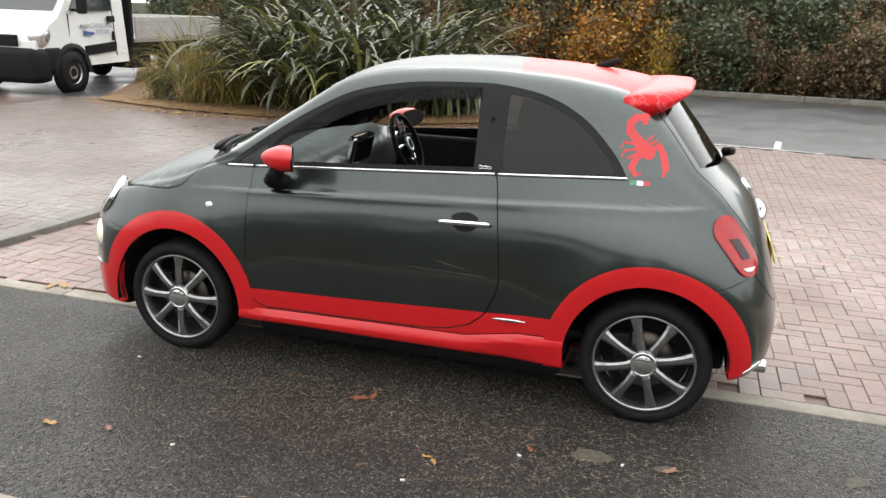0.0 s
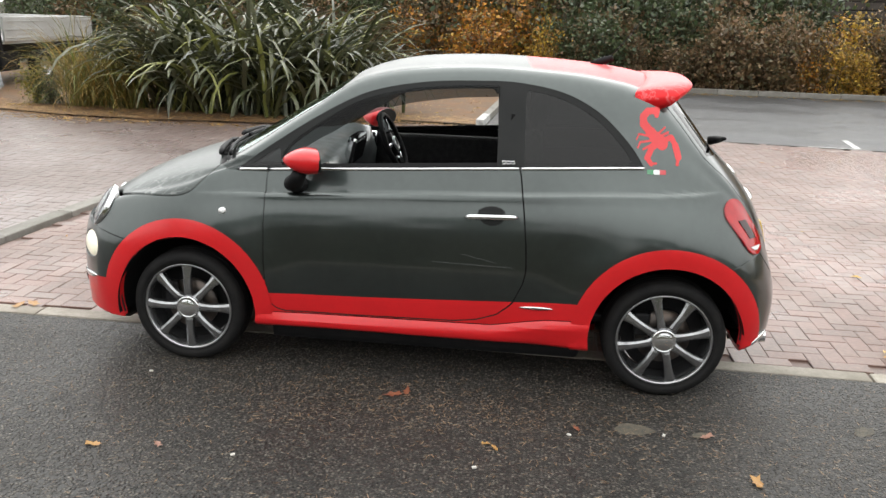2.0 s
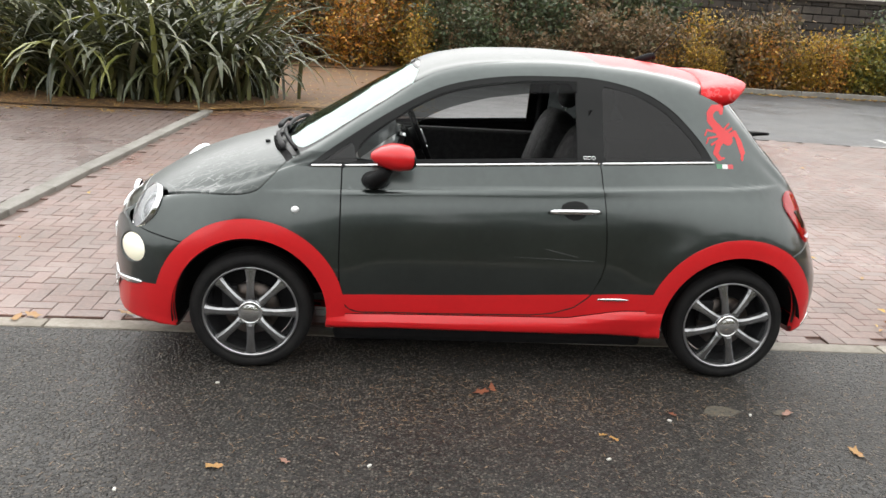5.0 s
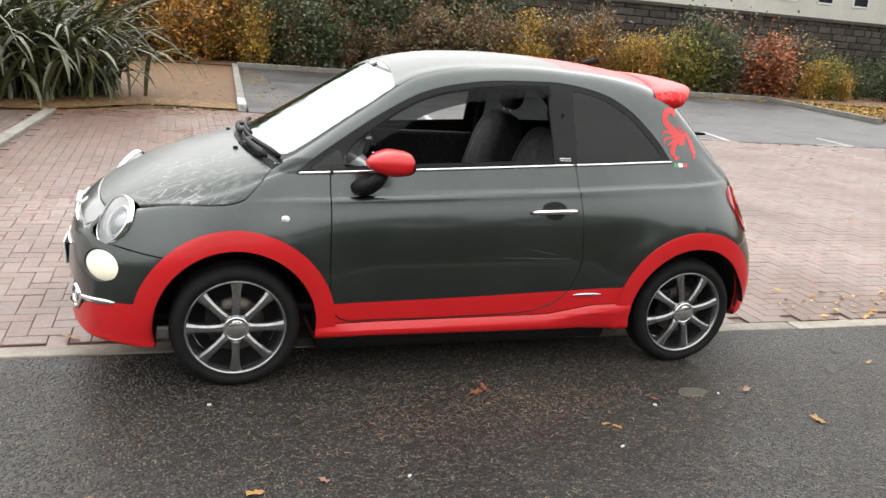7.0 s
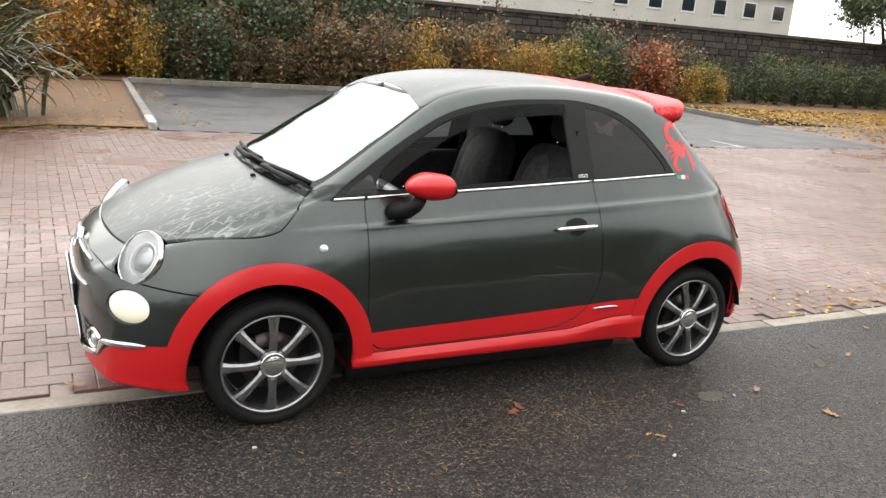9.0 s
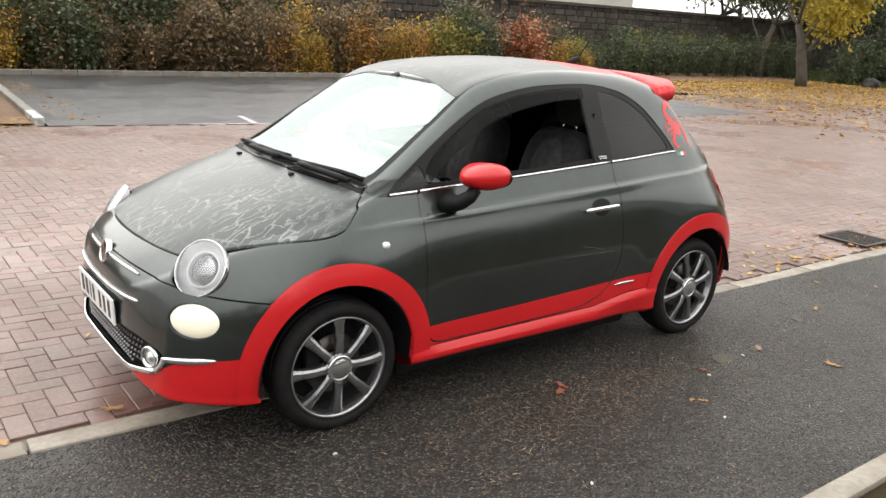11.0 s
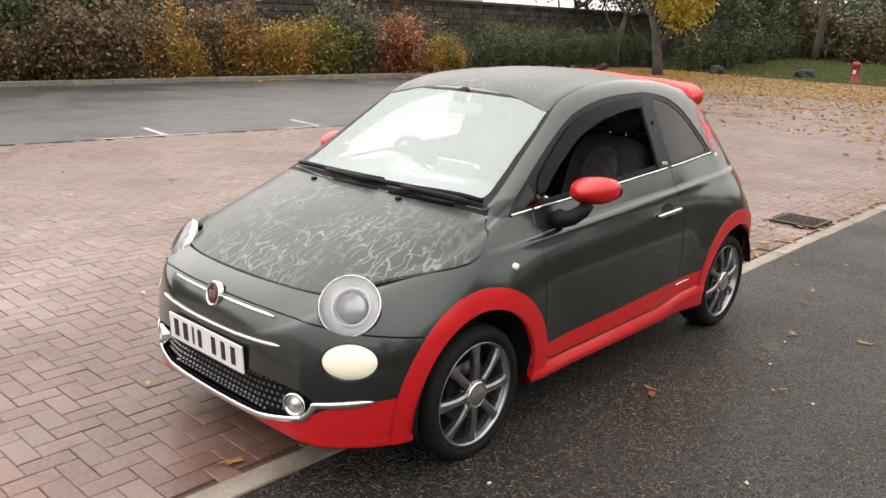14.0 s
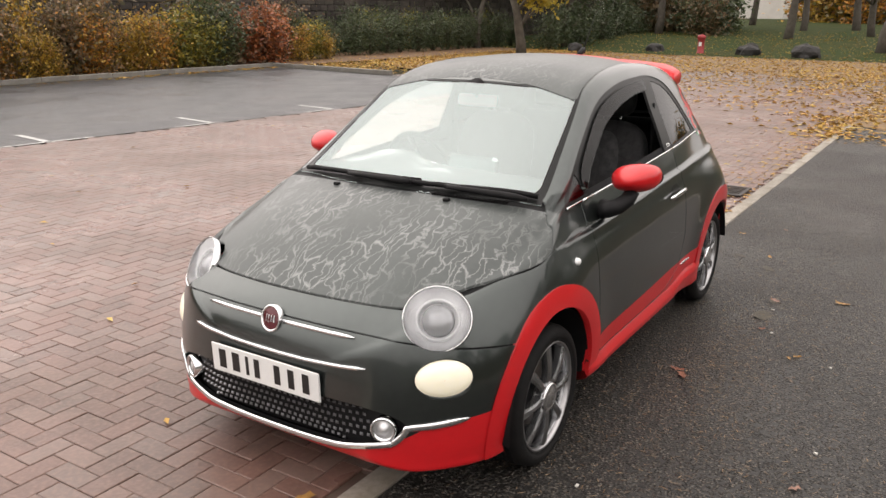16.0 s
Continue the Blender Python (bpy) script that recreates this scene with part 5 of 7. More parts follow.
part("screen_face", mesh_of("screen_face", *moved(box(0.026, 0, 0, 0.010, 0.235, 0.122, 0.004), pose(-0.480, -0.02, 0.985, 0, 14, 0)), M["screen_face"]), dash)
for yy in (-0.56, 0.60):
    part("air_vent", mesh_of("air_vent", *moved(lathe([(0.030, 0.006), (0.045, 0.012), (0.050, 0.004), (0.050, -0.02)], 28, "x"), Matrix.Translation((-0.492, yy, 0.945))), M["chrome"], True), dash, "round vent in a chrome ring")
    part("vent_core", mesh_of("vent_core", *moved(lathe([(0.0, 0.0), (0.034, 0.004), (0.040, -0.01)], 24, "x"), Matrix.Translation((-0.492, yy, 0.945))), M["black"], True), dash)
for k in range(3):
    part("knob", mesh_of("knob", *moved(lathe([(0.0, 0.012), (0.017, 0.012), (0.02, 0.0), (0.02, -0.01)], 20, "x"), Matrix.Translation((-0.472, -0.06 + 0.06 * k, 0.835))), M["chrome"], True), dash)
wm = Matrix.Translation((-0.335, 0.365, 0.955)) @ pose(0, 0, 0, 0, 66, 0)
hoop = [wm @ Vector((0.182 * math.cos(q), 0.182 * math.sin(q), 0)) for q in np.linspace(0, 2 * math.pi, 49)]
steer = part("steering_wheel", mesh_of("steering_wheel", *tube(hoop, 0.0155, 10), M["black"], True), car, "black steering wheel with bright spokes")
part("airbag_hub", mesh_of("airbag_hub", *moved(dome(0.07, 0.065, [(1.0, -0.05), (1.0, -0.01), (0.85, 0.008), (0.01, 0.014)], 32), wm), M["black"], True), steer)
part("hub_ring", mesh_of("hub_ring", *moved(dome(0.042, 0.042, [(1.0, 0.008), (1.0, 0.021), (0.8, 0.023), (0.74, 0.016)], 28), wm), M["reflector"], True), steer)
for q in (0.15, math.pi - 0.15, -math.pi / 2):
    part("wheel_spoke", mesh_of("wheel_spoke", *tube([wm @ Vector((r * math.cos(q), r * math.sin(q), -0.004)) for r in (0.06, 0.10, 0.14, 0.175)], [0.024, 0.019, 0.017, 0.020], 8, 0.5), M["chrome"], True), steer)


def seat(y):
    st = part("seat", mesh_of("seat", *pillow(0.08, y, 0.50, 0.56, 0.48, 0.20, 0.45), M["cloth"], True), car, "dark cloth front seat with rounded headrest")
    part("backrest", mesh_of("backrest", *moved(pillow(0, 0, 0.29, 0.19, 0.47, 0.68, 0.55), pose(0.30, y, 0.55, 0, 17, 0)), M["cloth"], True), st)
    part("back_panel", mesh_of("back_panel", *moved(pillow(-0.035, 0, 0.33, 0.14, 0.30, 0.52, 0.7), pose(0.30, y, 0.55, 0, 17, 0)), M["grey_cloth"], True), st)
    part("headrest", mesh_of("headrest", *moved(pillow(0, 0, 0, 0.10, 0.25, 0.19, 0.75), pose(0.515, y, 1.265, 0, 10, 0)), M["cloth"], True), st)
    for d in (-0.05, 0.05):
        part("headrest_post", mesh_of("headrest_post", *tube([(0.485, y + d, 1.14), (0.505, y + d, 1.20)], 0.006, 8), M["chrome"], True), st)


seat(-0.345)
seat(0.345)
part("rear_bench", mesh_of("rear_bench", *join(box(0.86, 0, 0.55, 0.45, 1.05, 0.16, 0.04), moved(box(0, 0, 0.25, 0.12, 1.05, 0.52, 0.04), pose(1.05, 0, 0.60, 0, 14, 0))), M["cloth"], True), car, "dark rear bench")
# black blocks added to darken the gap under the car and hide the kerb
part("undertray", mesh_of("undertray", *join(box(0.0, 0, 0.155, 1.55, 1.28, 0.12, 0.03), box(-1.35, 0, 0.20, 0.6, 0.9, 0.08, 0.03), box(1.2, 0, 0.21, 0.6, 0.9, 0.10, 0.03)), M["black"]), car, "black underbody blocks standing in for the shade beneath")
part("cabin_floor", mesh_of("cabin_floor", *box(0.1, 0, 0.32, 2.0, 1.3, 0.04, 0.01), M["black"]), car)
for s in (-1, 1):
    part("door_card", mesh_of("door_card", *box(-0.15, s * 0.655, 0.68, 1.10, 0.05, 0.60, 0.02), M["cloth"]), car)
    part("belt_strap", mesh_of("belt_strap", *tube([(0.40, s * 0.60, 1.27), (0.38, s * 0.615, 0.75)], 0.018, 6, 0.15), M["black"]), car)
part("inside_mirror", mesh_of("inside_mirror", *moved(box(0, 0, 0, 0.03, 0.21, 0.058, 0.014), pose(-0.405, 0.0, 1.315, 0, 12, 0)), M["white_plastic"], True), car, "pale interior mirror")
part("mirror_mount", mesh_of("mirror_mount", *tube([(-0.40, 0, 1.33), (-0.43, 0, 1.375), (-0.44, 0, 1.385)], [0.012, 0.016, 0.05], 10), M["black"], True), car)

# ---------- kerbs, lines, drain ----------


def kerb_line(name, points, width, height, base, unit, label, sink=0.12, white_first=False, stone="concrete"):
    """A row of kerb stones along a line of points, each stone a piece of its own."""
    pts = [Vector((x, y, 0)) for x, y in points]
    v, f = [], []
    bed = None
    stones = []
    for a, b in zip(pts, pts[1:]):
        n = max(1, round((b - a).length / unit))
        for k in range(n):
            stones.append((a.lerp(b, k / n), a.lerp(b, (k + 1) / n)))
    for a, b in stones:
        d = (b - a).normalized()
        side = Vector((-d.y, d.x, 0)) * width * 0.40
        q = len(v)
        v += [tuple(a - side + Vector((0, 0, base - 0.02))), tuple(b - side + Vector((0, 0, base - 0.02))), tuple(b + side + Vector((0, 0, base - 0.02))), tuple(a + side + Vector((0, 0, base - 0.02)))]
        f.append((q, q + 1, q + 2, q + 3))
    bed = tagged(new(name, mesh_of(name, v, f, M["joint"])), label, "kerb", kind="structure")
    shared = {}
    for i, (a, b) in enumerate(stones):
        ln = round((b - a).length, 3)
        white = white_first and i == 0
        if (ln, white) not in shared:
            vv, ff = box(0, 0, -sink / 2, ln - 0.008, width, sink, min(0.012, width * 0.12))
            shared[(ln, white)] = mesh_of("kerb_stone", vv, ff, M["white_line"] if white else M[stone])
        ob = part("kerb_stone", shared[(ln, white)], bed)
        c = (a + b) / 2
        ob.matrix_world = Matrix.Translation((c.x + random.uniform(-0.003, 0.003), c.y + random.uniform(-0.004, 0.004), base + height + random.uniform(-0.003, 0.003))) @ pose(0, 0, 0, random.uniform(-0.5, 0.5), random.uniform(-0.2, 0.2), math.degrees(math.atan2((b - a).y, (b - a).x)) + random.uniform(-0.25, 0.25))


kerb_line("kerb_edging", [(-14, edge_y(-14)), (14, edge_y(14)), (30, edge_y(14))], 0.115, 0.006, 0.0, 0.915, "pale flush concrete edging between lane and bricks")
kerb_line("kerb_verge", [(-14, -2.248), (30, -2.252)], 0.10, 0.012, 0.058, 0.915, "concrete edging between lane and verge")
kerb_line("kerb_bay", [(-3.52, -0.22), (-3.42, 1.0), (-3.28, 3.4), (-3.13, 5.6), (-2.98, 7.75)], 0.15, 0.035, 0.0, 0.915, "dull concrete kerb beside the brick bays", stone="concrete_old")
kerb_line("kerb_bed", [(-0.44, 8.60), (-0.05, 16.40)], 0.13, 0.10, 0.0, 0.9, "concrete kerb of the planting bed, white at its end", white_first=True, stone="concrete_old")
kerb_line("kerb_back", [(0.0, 16.45), (15.05, 16.05)], 0.15, 0.12, 0.0, 0.915, "concrete kerb at the back of the car park", stone="concrete_old")
kerb_line("kerb_side", [(15.05, 16.0), (14.6, 11.3)], 0.15, 0.12, 0.0, 0.915, "concrete kerb at the side of the car park", stone="concrete_old")

for i, (x, y, dx, dy) in enumerate([(2.53, 8.55, 0.09, 0.95), (5.10, 8.30, 0.09, 0.95), (7.62, 7.98, 0.09, 0.95), (10.10, 7.85, 0.09, 0.95), (2.3, 8.16, 1.6, 0.06), (4.72, 7.88, 0.7, 0.06), (7.2, 7.58, 0.6, 0.06), (9.7, 7.44, 0.7, 0.06)]):
    rot = -7.0 if x < 8 else -1
    me = mesh_of("bay_line", [(-dx / 2, -dy / 2, 0), (dx / 2, -dy / 2, 0), (dx / 2, dy / 2, 0), (-dx / 2, dy / 2, 0)], [(0, 1, 2, 3)], M["white_line"])
    ob = tagged(new("bay_line", me), "worn white painted bay marking on asphalt", "road marking", "bay markings", "structure")
    ob.matrix_world = pose(x, y, 0.005, 0, 0, rot)

drain = thing("drain_grate", "black iron drain grate set in the bricks beside the edging", "drain", at=pose(4.52, -0.07, 0, 0, 0, -1))
M["iron"] = mat("wet cast iron", (0.018, 0.017, 0.016), 0.45, 0.6, 0, (0.05, 0.03, 0.02), 18, 0.6, 0.2, 120)
part("grate_frame", mesh_of("grate_frame", *join(box(0, 0.20, 0.006, 0.46, 0.035, 0.03, 0.004), box(0, -0.20, 0.006, 0.46, 0.035, 0.03, 0.004), box(0.215, 0, 0.006, 0.035, 0.40, 0.03, 0.004), box(-0.215, 0, 0.006, 0.035, 0.40, 0.03, 0.004)), M["iron"]), drain)
for k in range(9):
    part("grate_bar", mesh_of("grate_bar", *box(-0.18 + 0.045 * k, 0, 0.006, 0.018, 0.37, 0.025, 0.003), M["iron"]), drain)

# ---------- brick paving, herringbone ----------


def brick_mat(name, dull):
    m = bpy.data.materials.new(name)
    m.use_nodes = True
    n, l = m.node_tree.nodes, m.node_tree.links
    b = n["Principled BSDF"]
    b.inputs["Specular IOR Level"].default_value = 0.38
    ramp = n.new("ShaderNodeValToRGB")
    cols = [(0.120, 0.074, 0.062), (0.150, 0.084, 0.068), (0.172, 0.094, 0.076), (0.19, 0.125, 0.104), (0.138, 0.098, 0.085)]
    while len(ramp.color_ramp.elements) < len(cols):
        ramp.color_ramp.elements.new(0.5)
    for i, c in enumerate(cols):
        g = sum(c) / 3
        ramp.color_ramp.elements[i].position = i / (len(cols) - 1)
        ramp.color_ramp.elements[i].color = (*[v * (1 - dull) + g * 1.05 * dull for v in c], 1)
    geo, inf, add, fr = n.new("ShaderNodeNewGeometry"), n.new("ShaderNodeObjectInfo"), n.new("ShaderNodeMath"), n.new("ShaderNodeMath")
    fr.operation = "FRACT"
    l.new(geo.outputs["Random Per Island"], add.inputs[0])
    l.new(inf.outputs["Random"], add.inputs[1])
    l.new(add.outputs[0], fr.inputs[0])
    l.new(fr.outputs[0], ramp.inputs[0])
    co = geo.outputs["Position"]
    out = ramp.outputs[0]
    for sc, lo, hi, am, col in ((0.55, 0.42, 0.62, 0.5, (0.085, 0.062, 0.05)), (6, 0.5, 0.7, 0.45, (0.07, 0.05, 0.04)), (45, 0.45, 0.7, 0.4, (0.24, 0.15, 0.12))):
        t, r, x = n.new("ShaderNodeTexNoise"), n.new("ShaderNodeMapRange"), n.new("ShaderNodeMix")
        t.inputs["Scale"].default_value, t.inputs["Detail"].default_value = sc, 6
        l.new(co, t.inputs["Vector"])
        r.inputs[1].default_value, r.inputs[2].default_value, r.inputs[4].default_value = lo, hi, am
        l.new(t.outputs["Fac"], r.inputs[0])
        x.data_type = "RGBA"
        l.new(r.outputs[0], x.inputs["Factor"])
        l.new(out, x.inputs["A"])
        x.inputs["B"].default_value = (*col, 1)
        out = x.outputs["Result"]
        if sc == 0.55:
            q = n.new("ShaderNodeMapRange")
            q.inputs[1].default_value, q.inputs[2].default_value, q.inputs[3].default_value, q.inputs[4].default_value = 0.38, 0.62, 0.22, 0.44
            l.new(t.outputs["Fac"], q.inputs[0])
            l.new(q.outputs[0], b.inputs["Roughness"])
        if sc == 45:
            u = n.new("ShaderNodeBump")
            u.inputs["Strength"].default_value, u.inputs["Distance"].default_value = 0.35, 0.004
            l.new(t.outputs["Fac"], u.inputs["Height"])
            l.new(u.outputs[0], b.inputs["Normal"])
    l.new(out, b.inputs["Base Color"])
    return m


M["brick"] = brick_mat("wet red brick paver", 0.0)
M["brick_dull"] = brick_mat("dirty grey-brown brick paver", 0.55)


def herringbone(x0, x1, y0, y1, ok):
    """Places (x, y, turned) of 200 x 100 mm pavers in a ninety-degree herringbone."""
    p = 0.1
    out = []
    for j in range(int(y0 / p) - 3, int(y1 / p) + 3):
        for i in range(int(x0 / p) - 3, int(x1 / p) + 3):
            k = (i - j) % 4
            if k == 0:
                c = ((i + 1) * p, (j + 0.5) * p, False)
            elif k == 3:
                c = ((i + 0.5) * p, (j + 1) * p, True)
            else:
                continue
            if ok(c[0], c[1]):
                out.append(c)
    return out


def paver(cx, cy, cz, turned, tilt=(0, 0)):
    """Ten triangles: a chamfered top with short sides."""
    hx, hy = (0.0487, 0.0987) if turned else (0.0987, 0.0487)
    v = []
    for k, (ins, z) in enumerate(((0, -0.02), (0, -0.0025), (0.004, 0.0))):
        for sx, sy in ((-1, -1), (1, -1), (1, 1), (-1, 1)):
            px, py = sx * (hx - ins), sy * (hy - ins)
            v.append((cx + px, cy + py, cz + z + tilt[0] * px + tilt[1] * py))
    f = [(8, 9, 10, 11)]
    for r in (0, 4):
        for i in range(4):
            f.append((r + i, r + (i + 1) % 4, r + 4 + (i + 1) % 4, r + 4 + i))
    return v, f


def paving(name, spots, material, parent, label, pick=None):
    rnd = random.Random(5)
    vs, fs, near = [], [], []
    for cx, cy, tn in spots:
        cz, tilt = rnd.uniform(-0.0015, 0.0015), (rnd.uniform(-0.008, 0.008), rnd.uniform(-0.008, 0.008))
        if pick and pick(cx, cy) and len(near) < 300:
            near.append((cx, cy, tn, cz, tilt))
            continue
        q = len(vs)
        v, f = paver(cx, cy, cz, tn, tilt)
        vs += v
        fs += [tuple(i + q for i in t) for t in f]
    ob = part(name, mesh_of(name, vs, fs, material), parent, label)
    ob["kind"] = "stuff"
    if near:
        shared = [mesh_of("brick", *paver(0, 0, 0, tn), material) for tn in (False, True)]
        for cx, cy, tn, cz, tilt in near:
            b = part("brick", shared[tn], parent)
            b.matrix_world = pose(cx, cy, cz, math.degrees(tilt[1]), -math.degrees(tilt[0]), 0)


def bay_y(x):
    return 8.46 - 0.119 * (x + 0.45) if x < 8 else 7.43


PAVE = bpy.data.objects["pavement"]
ROADW = bpy.data.objects["carriageway"]


def in_bays(x, y):
    if y < edge_y(x) + 0.085 or x < -3.36 + 0.066 * y:
        return False
    if x > 14.4:
        return y < 11.0 and not (4.28 < x < 4.76 and -0.29 < y < 0.15)
    if 4.28 < x < 4.76 and -0.30 < y < 0.16:
        return False
    return y < bay_y(x) - 0.03 and not (x < -0.4 and y > 7.9 + 0.36 * max(0, x + 3.0))


paving("brick_paving", herringbone(-3.5, 17.5, -0.5, 9.0, in_bays), M["brick"], PAVE, "red brick pavers in herringbone", lambda x, y: -3.1 < x < -1.55 and y < 3.4)


def in_lane(x, y):
    return edge_y(x) + 0.09 < y < min(8.6, 7.72 + 0.5 * max(0, -7.0 - x)) and -9.5 < x < -3.58 + 0.066 * y


paving("brick_paving", herringbone(-9.6, -2.9, -0.4, 8.5, in_lane), M["brick_dull"], ROADW, "dirty brown brick pavers in herringbone", lambda x, y: x > -5.6 and y < 3.2)

# ---------- plants ----------
M["bark"] = mat("dark wet bark", (0.045, 0.036, 0.028), 0.85, 0, 0, (0.09, 0.08, 0.06), 6, 0.7, 0.6, 40)
M["stem"] = mat("brown twigs", (0.06, 0.042, 0.028), 0.85, 0, 0, (0.10, 0.075, 0.05), 12, 0.6, 0.3, 60)
LEAF = {
    "orange": leaf_mat("orange autumn leaves", [(0.07, 0.05, 0.02), (0.32, 0.12, 0.02), (0.52, 0.21, 0.025), (0.46, 0.28, 0.04), (0.09, 0.085, 0.03), (0.22, 0.10, 0.035)]),
    "yellow": leaf_mat("yellow autumn leaves", [(0.07, 0.06, 0.025), (0.40, 0.25, 0.032), (0.54, 0.36, 0.04), (0.28, 0.13, 0.026), (0.12, 0.115, 0.035), (0.46, 0.22, 0.03)]),
    "gold": leaf_mat("golden maple leaves", [(0.20, 0.18, 0.03), (0.42, 0.31, 0.03), (0.52, 0.40, 0.045), (0.28, 0.25, 0.04)], 0.45, 0.4),
    "red": leaf_mat("red-brown leaves", [(0.11, 0.036, 0.02), (0.31, 0.085, 0.03), (0.40, 0.14, 0.042), (0.18, 0.06, 0.026), (0.09, 0.06, 0.025)]),
    "green": leaf_mat("dark green leaves", [(0.028, 0.042, 0.020), (0.05, 0.078, 0.030), (0.085, 0.105, 0.045), (0.05, 0.055, 0.03)]),
    "brown": leaf_mat("brown-green leaves", [(0.05, 0.05, 0.024), (0.14, 0.092, 0.045), (0.20, 0.115, 0.062), (0.08, 0.082, 0.036), (0.27, 0.16, 0.075)]),
    "lime": leaf_mat("yellow-green leaves", [(0.045, 0.06, 0.02), (0.16, 0.16, 0.03), (0.30, 0.24, 0.03), (0.08, 0.09, 0.028)]),
}
rng = np.random.default_rng(7)


def leaves(centres, size, jitter=0.6, droop=0.2):
    """One small folded quad a leaf."""
    n = len(centres)
    d = rng.normal(size=(n, 3))
    d[:, 2] -= droop
    d /= np.linalg.norm(d, axis=1)[:, None]
    e = np.cross(d, rng.normal(size=(n, 3)))
    e /= np.linalg.norm(e, axis=1)[:, None]
    s = size * rng.uniform(1 - jitter, 1 + jitter, n)[:, None]
    v = np.stack([centres, centres + d * s * 0.5 + e * s * 0.3, centres + d * s, centres + d * s * 0.5 - e * s * 0.3], 1).reshape(-1, 3)
    return v, [(4 * i, 4 * i + 1, 4 * i + 2, 4 * i + 3) for i in range(n)]


def shrub(color, rx, rz, count, size, seed, low=0.1):
    """A shrub of stems and leaf clumps, uneven in outline, at the origin."""
    global rng
    rng = np.random.default_rng(seed)
    tips, stems = [], []
    for k in range(16):
        a, tilt = rng.uniform(0, 6.28), rng.uniform(0.05, 0.75)
        h = rz * rng.uniform(0.75, 1.08) * (1 - 0.25 * tilt)
        end = np.array([rx * tilt * math.cos(a), rx * tilt * math.sin(a), h])
        bend = np.array([0.25 * end[0], 0.25 * end[1], h * 0.5])
        stems.append(tube([(end * 0 + [0.08 * math.cos(a), 0.08 * math.sin(a), -0.05]), bend, end], [0.02, 0.013, 0.004], 5))
        for q in range(9):
            u = rng.uniform(max(low, 0.15), 1.0)
            p = bend * 2 * u if u < 0.5 else bend + (end - bend) * (u - 0.5) * 2
            tips.append(p + rng.normal(size=3) * [rx * 0.22, rx * 0.22, rz * 0.07])
    tips = np.array(tips)
    pick = rng.integers(0, len(tips), count)
    c = tips[pick] + rng.normal(size=(count, 3)) * 0.13 * (rx + 0.3)
    c[:, 2] = np.maximum(c[:, 2], 0.02)
    c[:, :2] *= rng.uniform(0.75, 1.3, (count, 1))
    return mesh_of("stems", *join(*stems), M["stem"], True), mesh_of("leaves", *leaves(c, size), LEAF[color])


KINDS = {}


def place_shrub(color, x, y, scale, label, seed=0, wide=1.0, tall=1.0, count=2600, size=0.085):
    key = (color, seed % 2)
    if key not in KINDS:
        st, lv = shrub(color, 0.85, 1.9, count, size, 11 + len(KINDS))
        ob = thing("shrub", label, "shrub", "shrubs behind the car park")
        part("woody_base", st, ob)
        part("foliage", lv, ob)
        KINDS[key] = ob
    else:
        ob = copy_thing(KINDS[key], Matrix())
        tagged(ob, label)
    ob.matrix_world = pose(x, y, 0.02, 0, 0, random.uniform(0, 360)) @ Matrix.Diagonal((scale * wide, scale * wide, scale * tall, 1))


random.seed(3)
flat("hedge_bed", [(0.0, 16.45), (15.05, 16.05), (16.5, 15.6), (31, 15.0), (31, 19.5), (-14, 19.5), (-14, 16.4)], 0.045, M["mulch"], "bed of wet bark and fallen leaves below the shrubs", "planting bed")
flat("flax_bed", [(-8.7, 8.1), (-7.0, 7.62), (-5.4, 7.5), (-3.0, 7.75), (-1.8, 8.7), (-0.5, 8.55), (-0.10, 16.42), (-14, 16.42), (-10.3, 11.2)], 0.025, M["mulch"], "planting bed strewn with orange leaves", "planting bed")
NAMES = {"orange": "orange autumn shrub behind the kerb", "yellow": "yellow autumn shrub behind the kerb", "red": "round red-brown shrub among yellow ones", "green": "dense dark green shrub behind the kerb", "brown": "brown-green shrub losing its leaves", "lime": "yellow-green leafy shrub behind the kerb"}
MIX = [(-4, "orange brown brown"), (-2.6, "orange brown orange"), (-0.6, "lime orange yellow brown"), (0.9, "green brown green"), (4.4, "brown green brown brown"), (5.8, "orange brown orange brown"), (7.4, "orange yellow orange brown"), (9.4, "yellow brown orange orange"), (11.4, "brown lime brown yellow"), (13.2, "green brown lime brown")]
SIZE = {"green": 1.05, "brown": 1.0, "red": 0.92, "yellow": 0.86, "lime": 0.9, "orange": 0.95}
for i in range(78):
    x = -3.8 + 18.2 * (i + random.random()) / 78
    c = random.choice([m for x0, m in MIX if x0 <= x][-1].split())
    y = random.choice([16.95, 17.2, 17.5, 17.9, 18.3]) + random.uniform(-0.12, 0.12) - 0.024 * (x - 7)
    sc = SIZE[c] * random.uniform(0.62, 1.02) * (1 + 0.22 * (y - 16.9))
    place_shrub(c, x, y, sc, NAMES[c], i, random.uniform(0.85, 1.25))
for i in range(26):
    c = random.choice(["green", "green", "brown"])
    x = -13.5 + 20.5 * i / 25
    place_shrub(c, x, 19.0 + random.uniform(-0.3, 0.2), random.uniform(1.45, 1.95), NAMES[c], i)
for x, y, c, sc in [(15.4, 16.75, "red", 0.98), (15.9, 17.0, "red", 0.92), (17.3, 17.0, "yellow", 0.66), (18.2, 17.2, "lime", 0.72), (18.7, 17.0, "yellow", 0.55), (14.2, 17.2, "green", 0.85), (16.8, 18.2, "brown", 1.0), (15.2, 18.3, "brown", 1.1), (18.0, 18.6, "brown", 1.1)]:
    place_shrub(c, x, y, sc, NAMES[c], int(x * 3), 1.35 if c == "red" else 1.1)
